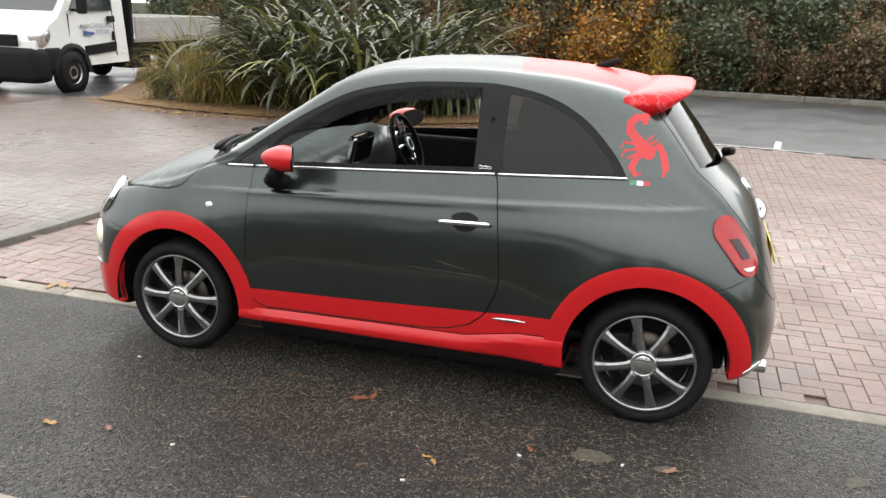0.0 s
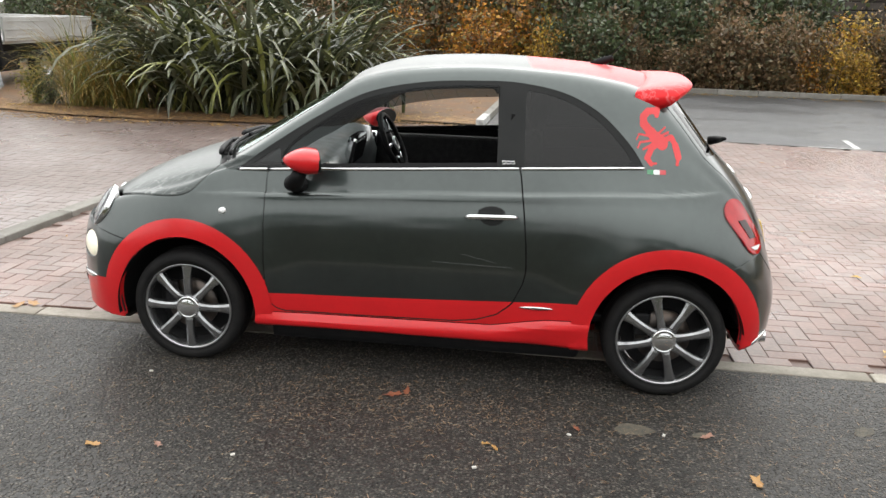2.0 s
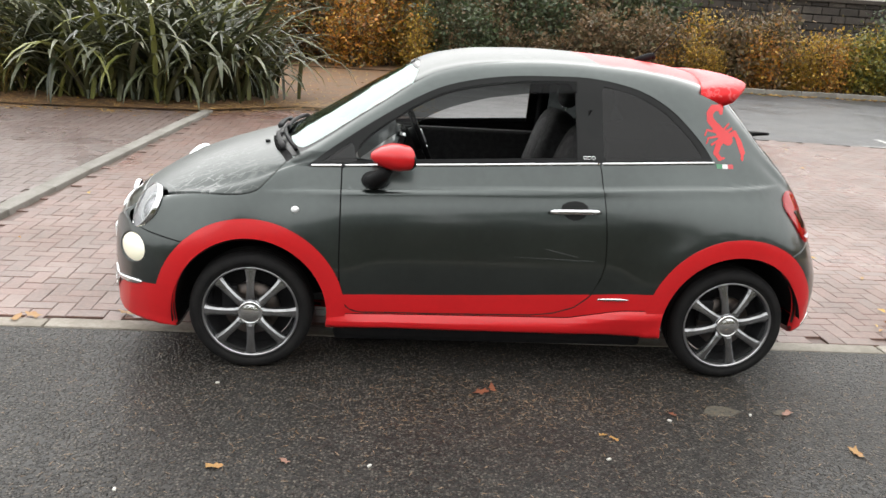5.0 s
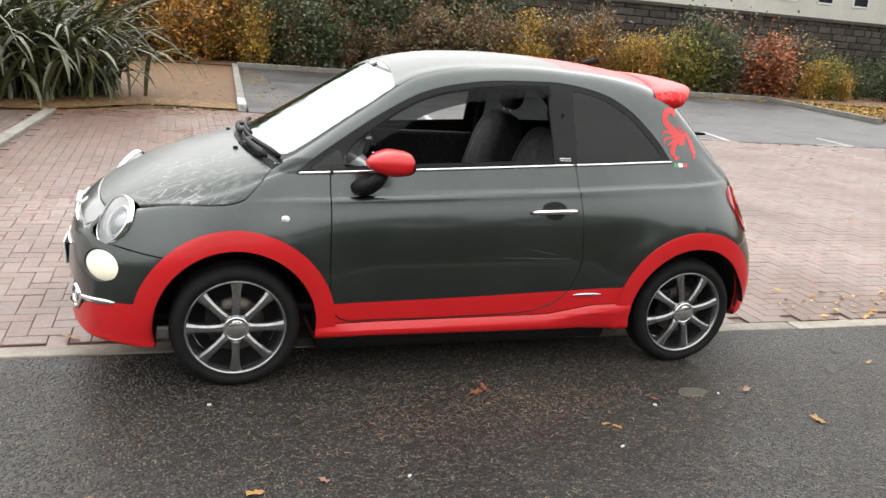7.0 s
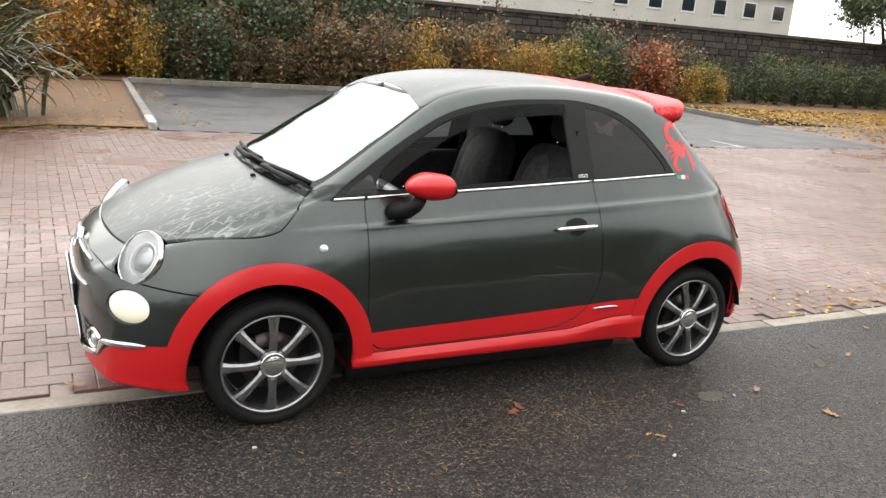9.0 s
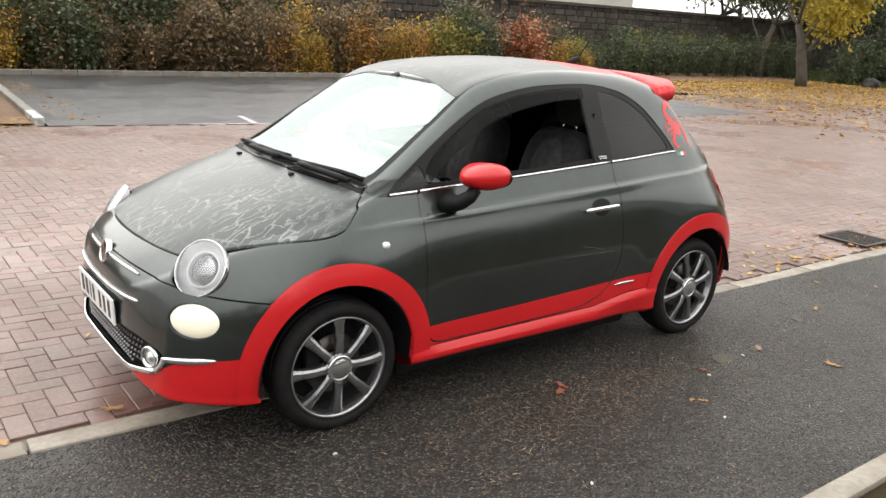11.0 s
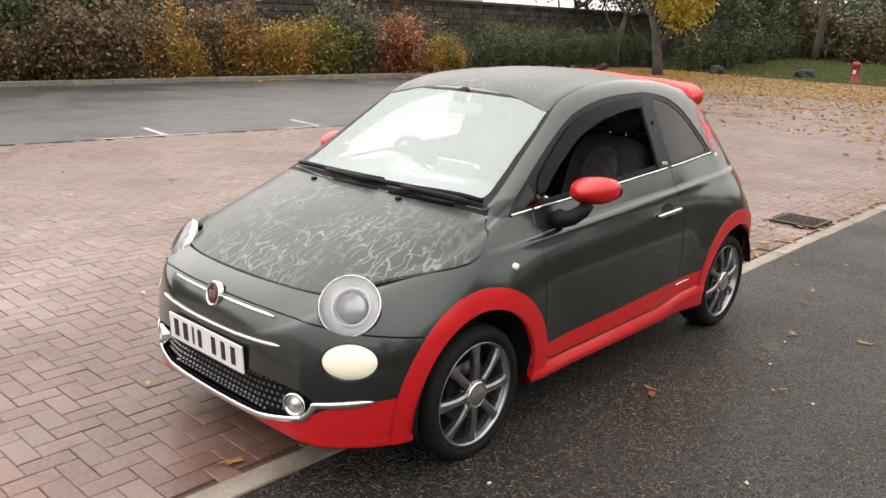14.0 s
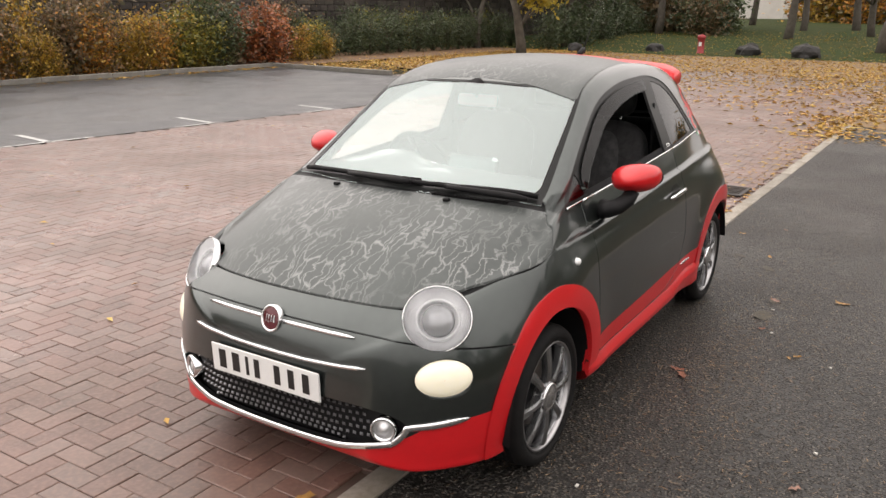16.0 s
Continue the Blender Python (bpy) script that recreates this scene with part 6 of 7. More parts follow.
for k in range(16):
    x = 17.0 + 1.05 * k
    place_shrub("green", x, 18.1 - 0.05 * k + random.uniform(-0.2, 0.2), random.uniform(0.55, 0.80) if k < 4 else random.uniform(0.70, 0.88), NAMES["green"], k)
    place_shrub("green" if k % 3 else "lime", x + 0.5, 19.2, random.uniform(0.62, 0.85) if k < 5 else random.uniform(0.80, 0.95), NAMES["green"], k + 1)
for k in range(9):
    place_shrub("brown" if k % 2 else "green", -13.5 + 1.15 * k, 17.5 + random.uniform(-0.3, 0.5), random.uniform(1.1, 1.4), NAMES["brown"], k)


def strap(base, a, length, width, rise, fall, twist=0.0):
    """A folded strap leaf that rises and then hangs."""
    vs, fs = [], []
    n = 9
    p = Vector(base)
    el = rise
    for i in range(n + 1):
        u = i / n
        w = width * (0.55 + 0.9 * u) * (1 - u) ** 0.55 * 1.1 if u < 1 else 0.001
        side = Vector((-math.sin(a + twist * u), math.cos(a + twist * u), 0))
        fold = Vector((-math.cos(a) * math.sin(el), -math.sin(a) * math.sin(el), math.cos(el)))
        vs += [p - side * w + fold * w * 0.5, p, p + side * w + fold * w * 0.5]
        el = rise - fall * u ** 1.6
        p = p + Vector((math.cos(a) * math.cos(el), math.sin(a) * math.cos(el), math.sin(el))) * (length / n)
    for i in range(n):
        fs += [(3 * i, 3 * i + 1, 3 * i + 4, 3 * i + 3), (3 * i + 1, 3 * i + 2, 3 * i + 5, 3 * i + 4)]
    return vs, fs


# the palest flax tones carry the leaves' highlights in their colour
M["flax"] = leaf_mat("flax straps", [(0.020, 0.028, 0.012), (0.045, 0.055, 0.022), (0.085, 0.092, 0.042), (0.032, 0.038, 0.018), (0.17, 0.175, 0.11), (0.020, 0.024, 0.014), (0.24, 0.25, 0.07), (0.012, 0.014, 0.008)], 0.30, 0.15)
M["grass_blade"] = leaf_mat("yellowing grass blades", [(0.09, 0.10, 0.025), (0.28, 0.22, 0.05), (0.36, 0.21, 0.06), (0.13, 0.17, 0.03), (0.05, 0.05, 0.02), (0.40, 0.30, 0.10)], 0.5, 0.3)


def flax(x, y, count, reach, seed):
    r = random.Random(seed)
    chunks = []
    for k in range(count):
        a = r.uniform(0, 6.28)
        b = (x + r.gauss(0, 0.28), y + r.gauss(0, 0.24), 0.02)
        chunks.append(strap(b, a, reach * r.uniform(0.65, 1.15), r.uniform(0.032, 0.058), r.uniform(0.75, 1.5), r.uniform(1.1, 2.7), r.uniform(-0.6, 0.6)))
    ob = thing("flax_bush", "large dark flax bush with long arching strap leaves", "shrub", "flax bushes in the bed")
    for c in chunks:
        part("leaf", mesh_of("leaf", *c, M["flax"], True), ob)


for i, (x, y, n, reach) in enumerate([(-5.0, 8.9, 150, 2.3), (-4.0, 8.8, 140, 2.2), (-3.2, 9.2, 130, 2.2), (-4.6, 9.9, 130, 2.7), (-3.6, 10.2, 120, 2.7), (-2.7, 9.8, 100, 1.9), (-5.7, 9.3, 130, 2.4), (-5.9, 10.3, 90, 2.6)]):
    flax(x, y, n, reach, 20 + i)


def grass_clump(name, x, y, count, reach, spread, label, seed):
    r = random.Random(seed)
    chunks = []
    for k in range(count):
        chunks.append(strap((x + r.gauss(0, spread), y + r.gauss(0, spread), 0.02), r.uniform(0, 6.28), reach * r.uniform(0.5, 1.1), r.uniform(0.004, 0.011), r.uniform(0.75, 1.5), r.uniform(0.5, 2.9), r.uniform(-0.8, 0.8)))
    ob = thing(name, label, "grass", "tall grasses in the bed")
    part("blades", mesh_of("blades", *join(*chunks), M["grass_blade"], True), ob)


for i, (x, y) in enumerate([(-7.15, 8.80), (-6.75, 9.05), (-7.35, 9.5), (-7.0, 9.9), (-6.45, 8.75)]):
    grass_clump("ornamental_grass", x, y, 300, (1.75, 1.35, 1.55, 1.6, 1.1)[i], 0.17, "clump of tall yellowing ornamental grass in the bed", 50 + i)
place_shrub("lime", -8.05, 8.8, 0.36, "low green weed at the bed's corner", 5)
place_shrub("green", -7.75, 8.75, 0.27, "low green weed at the bed's corner", 6, 1.3)


def tree(x, y, height, girth, color, seed, label, crown=(0.45, 1.0), count=5200, size=0.12, spread=0.42):
    """Tapered trunk, forking limbs, and leaf clumps at the limb ends."""
    global rng
    rng = np.random.default_rng(seed)
    limbs, tips = [], []

    def grow(p, d, length, r, level):
        pts, rs = [p], [r]
        for k in range(4):
            d = (d + Vector(rng.normal(size=3) * 0.13) + Vector((0, 0, 0.05 * level))).normalized()
            p = p + d * (length / 4)
            pts.append(p)
            rs.append(r * (1 - 0.13 * (k + 1)))
        limbs.append(tube(pts, rs, 8 if level < 2 else 5))
        if level >= 3:
            tips.extend([np.array(q) for q in pts[1:]])
            return
        for k in range(3 if level else 5):
            a = rng.uniform(0, 6.28)
            out = Vector((math.cos(a), math.sin(a), 0)) * rng.uniform(0.6, 1.15)
            grow(pts[-1] if k < 2 else pts[rng.integers(2, 5)], (d * 0.75 + out * (spread / 0.42) * 0.8).normalized(), length * rng.uniform(0.55, 0.75), rs[-1] * 0.62, level + 1)

    grow(Vector((0, 0, -0.1)), Vector((0, 0, 1)), height * crown[0], girth, 0)
    ob = thing("tree", label, "tree", at=pose(x, y, 0))
    part("trunk", mesh_of("trunk", *join(*limbs), M["bark"], True), ob)
    if count:
        tp = np.array(tips)
        c = tp[rng.integers(0, len(tp), count)] + rng.normal(size=(count, 3)) * 0.055 * height ** 0.8
        part("crown", mesh_of("crown", *leaves(c, size, droop=0.5), LEAF[color]), ob)
    return ob


tree(26.5, 13.4, 8.0, 0.24, "gold", 31, "autumn tree with yellow leaves behind the hedge", (0.30, 1), 8200, 0.16, 0.5)
t_green = tree(30.0, 17.5, 8.5, 0.22, "green", 32, "dark green tree at the grass edge", (0.30, 1), 5200, 0.16)
tree(36.0, 1.2, 10, 0.36, "orange", 33, "bare-trunked tree standing on the grass", (0.42, 1), 1800, 0.14)
bare = tree(44.0, 6.5, 11, 0.27, "orange", 34, "slim trunked tree on the far grass", (0.42, 1), 2500, 0.15)
for i, (x, y, sc) in enumerate([(52, 12.0, 1.1), (58, 8.0, 1.0), (61, 5.0, 1.15), (50, 3.0, 0.9), (66, 1.0, 1.2), (70, 14.0, 1.2), (47, 14.5, 1.0)]):
    ob = copy_thing(bare, pose(x, y, 0.2, 0, 0, 67 * i) @ Matrix.Scale(sc, 4))
    tagged(ob, "slim trunked tree on the far grass")
for i, (x, y, sc) in enumerate([(33.5, 15.5, 0.8), (35, 19, 1.0), (37.5, 16.2, 0.85), (40, 18, 1.1), (33, 23, 1.2), (46, 22, 1.2), (55, 26, 1.3), (43, 17.5, 0.9), (50, 19, 1.1), (60, 22, 1.3), (70, 26, 1.5), (48, 30, 1.4), (64, 17, 1.1)]):
    tagged(copy_thing(t_green, pose(x, y, 0, 0, 0, 80 * i) @ Matrix.Scale(sc, 4)), "dark green tree at the grass edge")
for i in range(9):
    tagged(copy_thing(t_green, pose(-16 + 3.0 * i, 22.5 + random.uniform(-0.8, 1.2), 0, 0, 0, 51 * i) @ Matrix.Scale(random.uniform(0.65, 0.85), 4)), "dark green tree behind the stone wall")
far_orange = tree(85, 6.0, 11, 0.2, "yellow", 36, "distant golden tree behind the grass", (0.3, 1), 4500, 0.3)
for i, (x, y) in enumerate([(88, -3), (86, 0.5), (90, 12)]):
    tagged(copy_thing(far_orange, pose(x, y, 0, 0, 0, 70 * i)), "distant golden tree behind the grass")
for i in range(14):
    place_shrub("green", 31.5 + 1.9 * i, 14.6 + 0.18 * i + random.uniform(-0.4, 0.4), random.uniform(0.8, 1.25), "dark green shrub at the grass edge", i, 1.25)
for i in range(30):
    place_shrub("green" if i % 4 else "brown", 44 + random.uniform(0, 16), 11.5 + 14 * i / 30 + random.uniform(-0.5, 0.5), random.uniform(1.6, 2.4), "dense dark green thicket behind the grass", i, 1.3)
for i in range(26):
    place_shrub(["yellow", "orange", "green", "orange"][i % 4], 82 + random.uniform(0, 10), -26 + 40 * i / 26, random.uniform(2.6, 4.0), "distant autumn thicket behind the grass", i, 1.5)
# unseen trees and hedge across the lane, darkening what the car's flank mirrors
back = tree(-6.0, -16.0, 8.5, 0.2, "green", 41, "dark leafy tree across the lane", (0.25, 1), 6500, 0.24, 0.5)
for i, x in enumerate([-16, -11, -1.5, 3, 7.5, 12, 17, 23, 29, 35, 41, 48]):
    tagged(copy_thing(back, pose(x + random.uniform(-0.6, 0.6), -16.0 + random.uniform(-1.5, 1.5), 0, 0, 0, 75 * i) @ Matrix.Scale(random.uniform(0.58, 0.82) if x < 14 else random.uniform(0.85, 1.1), 4)), "dark leafy tree across the lane")
for i in range(34):
    place_shrub("green", -22 + 2.4 * i, -12.5 + random.uniform(-0.3, 0.3), random.uniform(0.95, 1.2), "dense dark green shrub across the lane", i, 1.4)

# ---------- fallen leaves and litter ----------
M["fallen"] = leaf_mat("fallen leaves", [(0.22, 0.11, 0.03), (0.50, 0.31, 0.05), (0.34, 0.16, 0.04), (0.56, 0.39, 0.08), (0.16, 0.09, 0.04)], 0.5, 0.05)
M["needle"] = leaf_mat("pine needles and twigs", [(0.12, 0.08, 0.05), (0.30, 0.21, 0.13), (0.08, 0.055, 0.035), (0.20, 0.12, 0.06)], 0.7, 0.0)


def litter(name, spots, size, material, label, slim=0.42):
    r = random.Random(len(spots))
    vs, fs = [], []
    for x, y, z in spots:
        a, s = r.uniform(0, 6.28), size * r.uniform(0.55, 1.25)
        c, d = math.cos(a) * s, math.sin(a) * s
        q = len(vs)
        lift = r.uniform(0.004, 0.04 if x > 9 else 0.014) * (1 if slim > 0.2 else 0.1)
        vs += [(x - c, y - d, z + 0.004), (x + d * slim, y - c * slim, z + 0.004 + lift), (x + c, y + d, z + 0.005), (x - d * slim, y + c * slim, z + 0.004 + lift * 0.5)]
        fs += [(q, q + 1, q + 2), (q, q + 2, q + 3)]
    return tagged(new(name, mesh_of(name, vs, fs, material)), label, "leaves", kind="stuff")


r = random.Random(9)
spots = []
for _ in range(9000):  # thick drift towards the grass
    x = r.uniform(11.5, 31)
    y = r.triangular(0, 15.5, 13.5 if r.random() < 0.7 else 3) if r.random() < 0.8 else r.uniform(-0.3, 12)
    if x > 14.9 or y < 7.0:
        if r.random() < min(1.0, 0.15 + (x - 11.5) / 9):
            spots.append((x, y, 0.0))
for _ in range(6000):
    spots.append((r.uniform(15.2, 31), 14.2 + r.gauss(0, 1.1), 0.03))
for _ in range(500):  # along the back kerb
    x = r.uniform(0.1, 15)
    spots.append((x, 16.45 - 0.0265 * x - 0.12 - abs(r.gauss(0, 0.25)), 0.0))
for _ in range(240):
    x = r.uniform(-0.3, 0.8)
    spots.append((x * 0.5 - 0.1 + 0.05 * 4, r.uniform(8.9, 15.5), 0.0))
for _ in range(900):
    spots.append((r.uniform(-9, -0.6), r.uniform(7.8, 16), 0.03))
for _ in range(3500):
    x = r.triangular(7.5, 31, 24)
    spots.append((x, edge_y(14) + r.gauss(0.6, 1.4) if x > 12 else edge_y(x) + abs(r.gauss(0, 0.6)), 0.006))
for _ in range(1300):  # over the end of the lane
    x, y = 8.6 + abs(r.gauss(0, 7)), r.uniform(-2.2, -0.3)
    spots.append((x, y, road_z(y) + 0.008))
for _ in range(420):  # gutter along the edging towards the drain
    x = r.uniform(2.4, 12)
    spots.append((x, edge_y(x) + 0.05 + abs(r.gauss(0, 0.28)), 0.004))
for _ in range(90):
    spots.append((r.uniform(-3, 9), r.uniform(0, 7.4), 0.004))
for _ in range(160):
    spots.append((r.uniform(-8, -3.6), 7.45 - abs(r.gauss(0, 0.25)), 0.004))
litter("leaf_litter", [q for q in spots if q[0] < 9], 0.032, M["fallen"], "fallen leaves along kerbs and edging")
litter("leaf_litter", [q for q in spots if q[0] >= 9], 0.062, M["fallen"], "scattered yellow and brown fallen leaves on the paving")
spots = []
for _ in range(4200):
    x, y = r.uniform(-4.5, 6), r.uniform(-2.12, -0.42)
    spots.append((x, y, road_z(y)))
for _ in range(1700):
    x = r.gauss(0.2, 0.8)
    y = r.gauss(-1.12, 0.22)
    if -2.1 < y < -0.45:
        spots.append((x, y, road_z(y)))
bed_front = [(-8.9, 8.15), (-8.0, 7.9), (-7.0, 7.62), (-5.4, 7.5), (-3.0, 7.75), (-1.8, 8.7), (-0.5, 8.55)]
straw = []
for _ in range(5200):  # straw and twigs spilling over the front of the planting bed
    k = r.randrange(6)
    u = r.random()
    x = bed_front[k][0] + (bed_front[k + 1][0] - bed_front[k][0]) * u
    y = bed_front[k][1] + (bed_front[k + 1][1] - bed_front[k][1]) * u
    d = r.gauss(0.25, 0.32)
    straw.append((x, y + d, 0.028 if d > 0 else 0.004))
M["straw"] = leaf_mat("wet straw and twigs", [(0.16, 0.085, 0.035), (0.30, 0.19, 0.08), (0.08, 0.05, 0.03), (0.38, 0.22, 0.07), (0.20, 0.09, 0.03)], 0.7, 0.0)
litter("straw_litter", straw, 0.075, M["straw"], "wet straw and dead leaves at the edge of the planting bed", 0.14)
litter("needle_litter", spots, 0.017, M["needle"], "pine needles and tiny twigs on the asphalt", 0.09)


def leaf_thing(x, y, z, size, color, seed, label):
    """A curled lobed leaf lying flat."""
    q = random.Random(seed)
    n = 15
    rim = []
    for k in range(n):
        a = 2 * math.pi * k / n
        rr = size * (0.75 + 0.35 * math.cos(2 * a) * 0.6 + (0.22 if k % 3 == 0 else -0.10)) * q.uniform(0.85, 1.1)
        rim.append((rr * math.cos(a), rr * 0.72 * math.sin(a), 0.003 + 0.012 * q.random() * rr / size))
    vs = [(0, 0, 0.003)] + rim
    fs = [(0, 1 + k, 1 + (k + 1) % n) for k in range(n)]
    sv, sf = tube([(size * 0.6, 0, 0.003), (size * 1.5, size * 0.2, 0.003)], 0.0012, 5)
    ob = thing("fallen_leaf", label, "leaf", "single fallen leaves", at=pose(x, y, z + 0.001, 0, 0, q.uniform(0, 360)))
    part("blade", mesh_of("blade", vs, fs, M[color], True), ob)
    part("leaf_stalk", mesh_of("leaf_stalk", sv, sf, M["stem"]), ob)


M["leaf_gold"] = mat("golden fallen leaf", (0.30, 0.17, 0.045), 0.5, 0, 0, (0.28, 0.13, 0.04), 60, 0.6, 0.2, 200)
M["leaf_rust"] = mat("rust-coloured fallen leaf", (0.22, 0.075, 0.035), 0.5, 0, 0, (0.14, 0.05, 0.03), 60, 0.6, 0.2, 200)
M["leaf_pale"] = mat("pale pink-brown fallen leaf", (0.26, 0.14, 0.10), 0.5, 0, 0, (0.18, 0.09, 0.06), 60, 0.6, 0.2, 200)
for i, (x, y, s, c) in enumerate([(-1.149, -1.709, 0.036, "leaf_gold"), (-0.897, -1.667, 0.027, "leaf_pale"), (0.755, -1.21, 0.026, "leaf_rust"), (-0.074, -1.006, 0.045, "leaf_rust"), (-0.02, -0.97, 0.035, "leaf_rust"), (0.42, -1.45, 0.022, "leaf_gold"), (-1.894, -0.154, 0.05, "leaf_gold"),
                                      (1.30, -1.18, 0.04, "leaf_pale"), (1.42, -1.54, 0.045, "leaf_gold"), (0.38, -1.42, 0.02, "leaf_gold"), (-2.35, -0.22, 0.055, "leaf_gold"), (-2.42, -0.26, 0.05, "leaf_gold"), (2.3, -0.95, 0.03, "leaf_gold"), (2.9, -0.62, 0.03, "leaf_gold"), (3.6, -0.33, 0.045, "leaf_gold"), (3.2, -0.9, 0.025, "leaf_pale")]):
    leaf_thing(x, y, road_z(y) if y < -0.4 else 0.006, s, c, 100 + i, {"leaf_gold": "curled golden fallen leaf on damp ground", "leaf_rust": "rust-coloured fallen leaf on the asphalt", "leaf_pale": "pale brown fallen leaf on the asphalt"}[c])
M["patch"] = mat("dried pale stain", (0.085, 0.072, 0.048), 0.75, 0, 0, (0.03, 0.03, 0.028), 40, 0.8, 0.4, 90)
for i, (x, y, s) in enumerate([(1.0, -1.165, 0.085), (1.28, -1.17, 0.045), (2.0, -1.0, 0.06), (2.25, -0.75, 0.05)]):
    q = random.Random(i)
    vs = [(s * q.uniform(0.7, 1.15) * math.cos(2 * math.pi * k / 14), 0.62 * s * q.uniform(0.7, 1.1) * math.sin(2 * math.pi * k / 14), 0) for k in range(14)]
    ob = tagged(new("ground_stain", mesh_of("ground_stain", vs, [tuple(range(14))], M["patch"])), "pale dried patch on the asphalt", "stain", kind="structure")
    ob.matrix_world = pose(x, y, road_z(y) + 0.004, 2.5 if y < -0.85 else 0, 0, 20 * i)
M["pale_stone"] = mat("pale gravel", (0.55, 0.54, 0.50), 0.7, 0, 0, (0.4, 0.38, 0.35), 60, 0.5)
for i, (x, y) in enumerate([(-1.27, -0.962), (-0.583, -1.691), (-1.45, -1.87), (0.72, -1.27), (0.35, -1.62), (1.12, -1.20)]):
    v, f = box(0, 0, 0.004, 0.018, 0.011, 0.008, 0.003)
    ob = tagged(new("pebble", mesh_of("pebble", v, f, M["pale_stone"])), "tiny pale pebble on the asphalt", "stone", "pebbles on the lane")
    ob.matrix_world = pose(x, y, road_z(y), 0, 0, 50 * i)

# ---------- wall, buildings, far grass, truck ----------
M["stone"] = mat("dark weathered stone", (0.036, 0.030, 0.026), 0.9, 0, 0, (0.066, 0.056, 0.046), 3, 0.7, 0.6, 25, object_random=0.3, island=0.35)
M["mortar"] = mat("dark mortar", (0.03, 0.026, 0.022), 0.9, 0, 0, (0.05, 0.045, 0.04), 8, 0.5, 0.3, 60)
wall = tagged(new("wall_back", mesh_of("wall_back", *box(14, 20.1, 1.2, 60, 0.36, 2.5), M["mortar"])), "old dark stone wall behind the shrubs", "wall", kind="structure")
rs = random.Random(4)
chunks = []
for course in range(11):
    x = -2 + rs.uniform(0, 0.3)
    while x < 40:
        w = rs.uniform(0.3, 0.7)
        chunks.append(box(x + w / 2, 19.92 + rs.uniform(-0.015, 0.015), 0.13 + 0.23 * course, w - 0.03, 0.10, 0.205, 0.02))
        x += w
ob = part("wall_stones", mesh_of("wall_stones", *join(*chunks), M["stone"]), wall, "courses of dark stone")
ob["kind"] = "stuff"
part("coping", mesh_of("coping", *box(14, 20.05, 2.52, 60, 0.5, 0.12, 0.02), M["stone"]), wall)

M["render_wall"] = mat("pale rendered wall", (0.55, 0.53, 0.49), 0.8, 0, 0, (0.44, 0.42, 0.39), 0.7, 0.6, 0.1, 30)
M["slate"] = mat("dark roof slate", (0.06, 0.06, 0.065), 0.6, 0, 0, (0.09, 0.085, 0.08), 3, 0.6, 0.3, 30)
M["window_pane"] = mat("dark window pane", (0.02, 0.024, 0.028), 0.06, 0, 0.3, (0.03, 0.03, 0.035), 2, 0.4)


def building(x, y, w, d, h, turn, label, cols):
    b = thing("building", label, "building", at=pose(x, y, 0, 0, 0, turn))
    part("wall", mesh_of("wall", *box(0, 0, h / 2, w, d, h), M["render_wall"]), b)
    part("roof", mesh_of("roof", [(-w / 2 - 0.3, -d / 2 - 0.4, h), (w / 2 + 0.3, -d / 2 - 0.4, h), (w / 2 + 0.3, d / 2 + 0.4, h), (-w / 2 - 0.3, d / 2 + 0.4, h), (-w / 2, 0, h + d * 0.35), (w / 2, 0, h + d * 0.35)], [(0, 1, 5, 4), (2, 3, 4, 5), (1, 2, 5), (3, 0, 4), (3, 2, 1, 0)], M["slate"]), b)
    for storey in range(int(h // 2.8)):
        for k in range(cols):
            wx = -w / 2 + w * (k + 0.5) / cols
            win = part("window", mesh_of("window", *join(box(wx, -d / 2 - 0.02, 1.5 + 2.8 * storey, 1.3, 0.08, 0.10), box(wx, -d / 2 - 0.02, 2.55 + 2.8 * storey, 1.3, 0.08, 0.08), box(wx - 0.6, -d / 2 - 0.02, 2.0 + 2.8 * storey, 0.08, 0.08, 1.0), box(wx + 0.6, -d / 2 - 0.02, 2.0 + 2.8 * storey, 0.08, 0.08, 1.0)), M["white_plastic"]), b)
            part("pane", mesh_of("pane", *box(wx, -d / 2 - 0.01, 2.03 + 2.8 * storey, 1.14, 0.03, 0.98), M["window_pane"]), win)


building(36, 46, 26, 9, 6.0, 0, "long pale rendered building beyond the stone wall", 9)
building(104, 21, 10, 9, 6.0, 80, "white building far behind the trees", 3)
building(-22, 60, 26, 9, 6.0, 0, "pale building beyond the shrubs", 8)

sheet("lawn", [31, 34, 40, 50, 70, 110], [-30, -6, 0, 6, 12, 20, 40, 70], lambda x, y: 0.01 + 0.012 * max(0, x - 31) + 0.25 * max(0, min(1, (x - 33) / 8)), M["grass"], "mown grass strewn with leaves, rising gently", "lawn")
spots = [(rs.triangular(31, 60, 31), rs.uniform(-4, 20), 0) for _ in range(3500)]
spots = [(x, y, 0.02 + 0.012 * (x - 31) + 0.25 * max(0, min(1, (x - 33) / 8))) for x, y, _ in spots]
litter("lawn_leaves", spots, 0.05, M["fallen"], "yellow leaves scattered over the grass")
M["boulder"] = mat("dark wet boulder", (0.016, 0.015, 0.015), 0.8, 0, 0, (0.03, 0.028, 0.026), 4, 0.6, 0.5, 20)
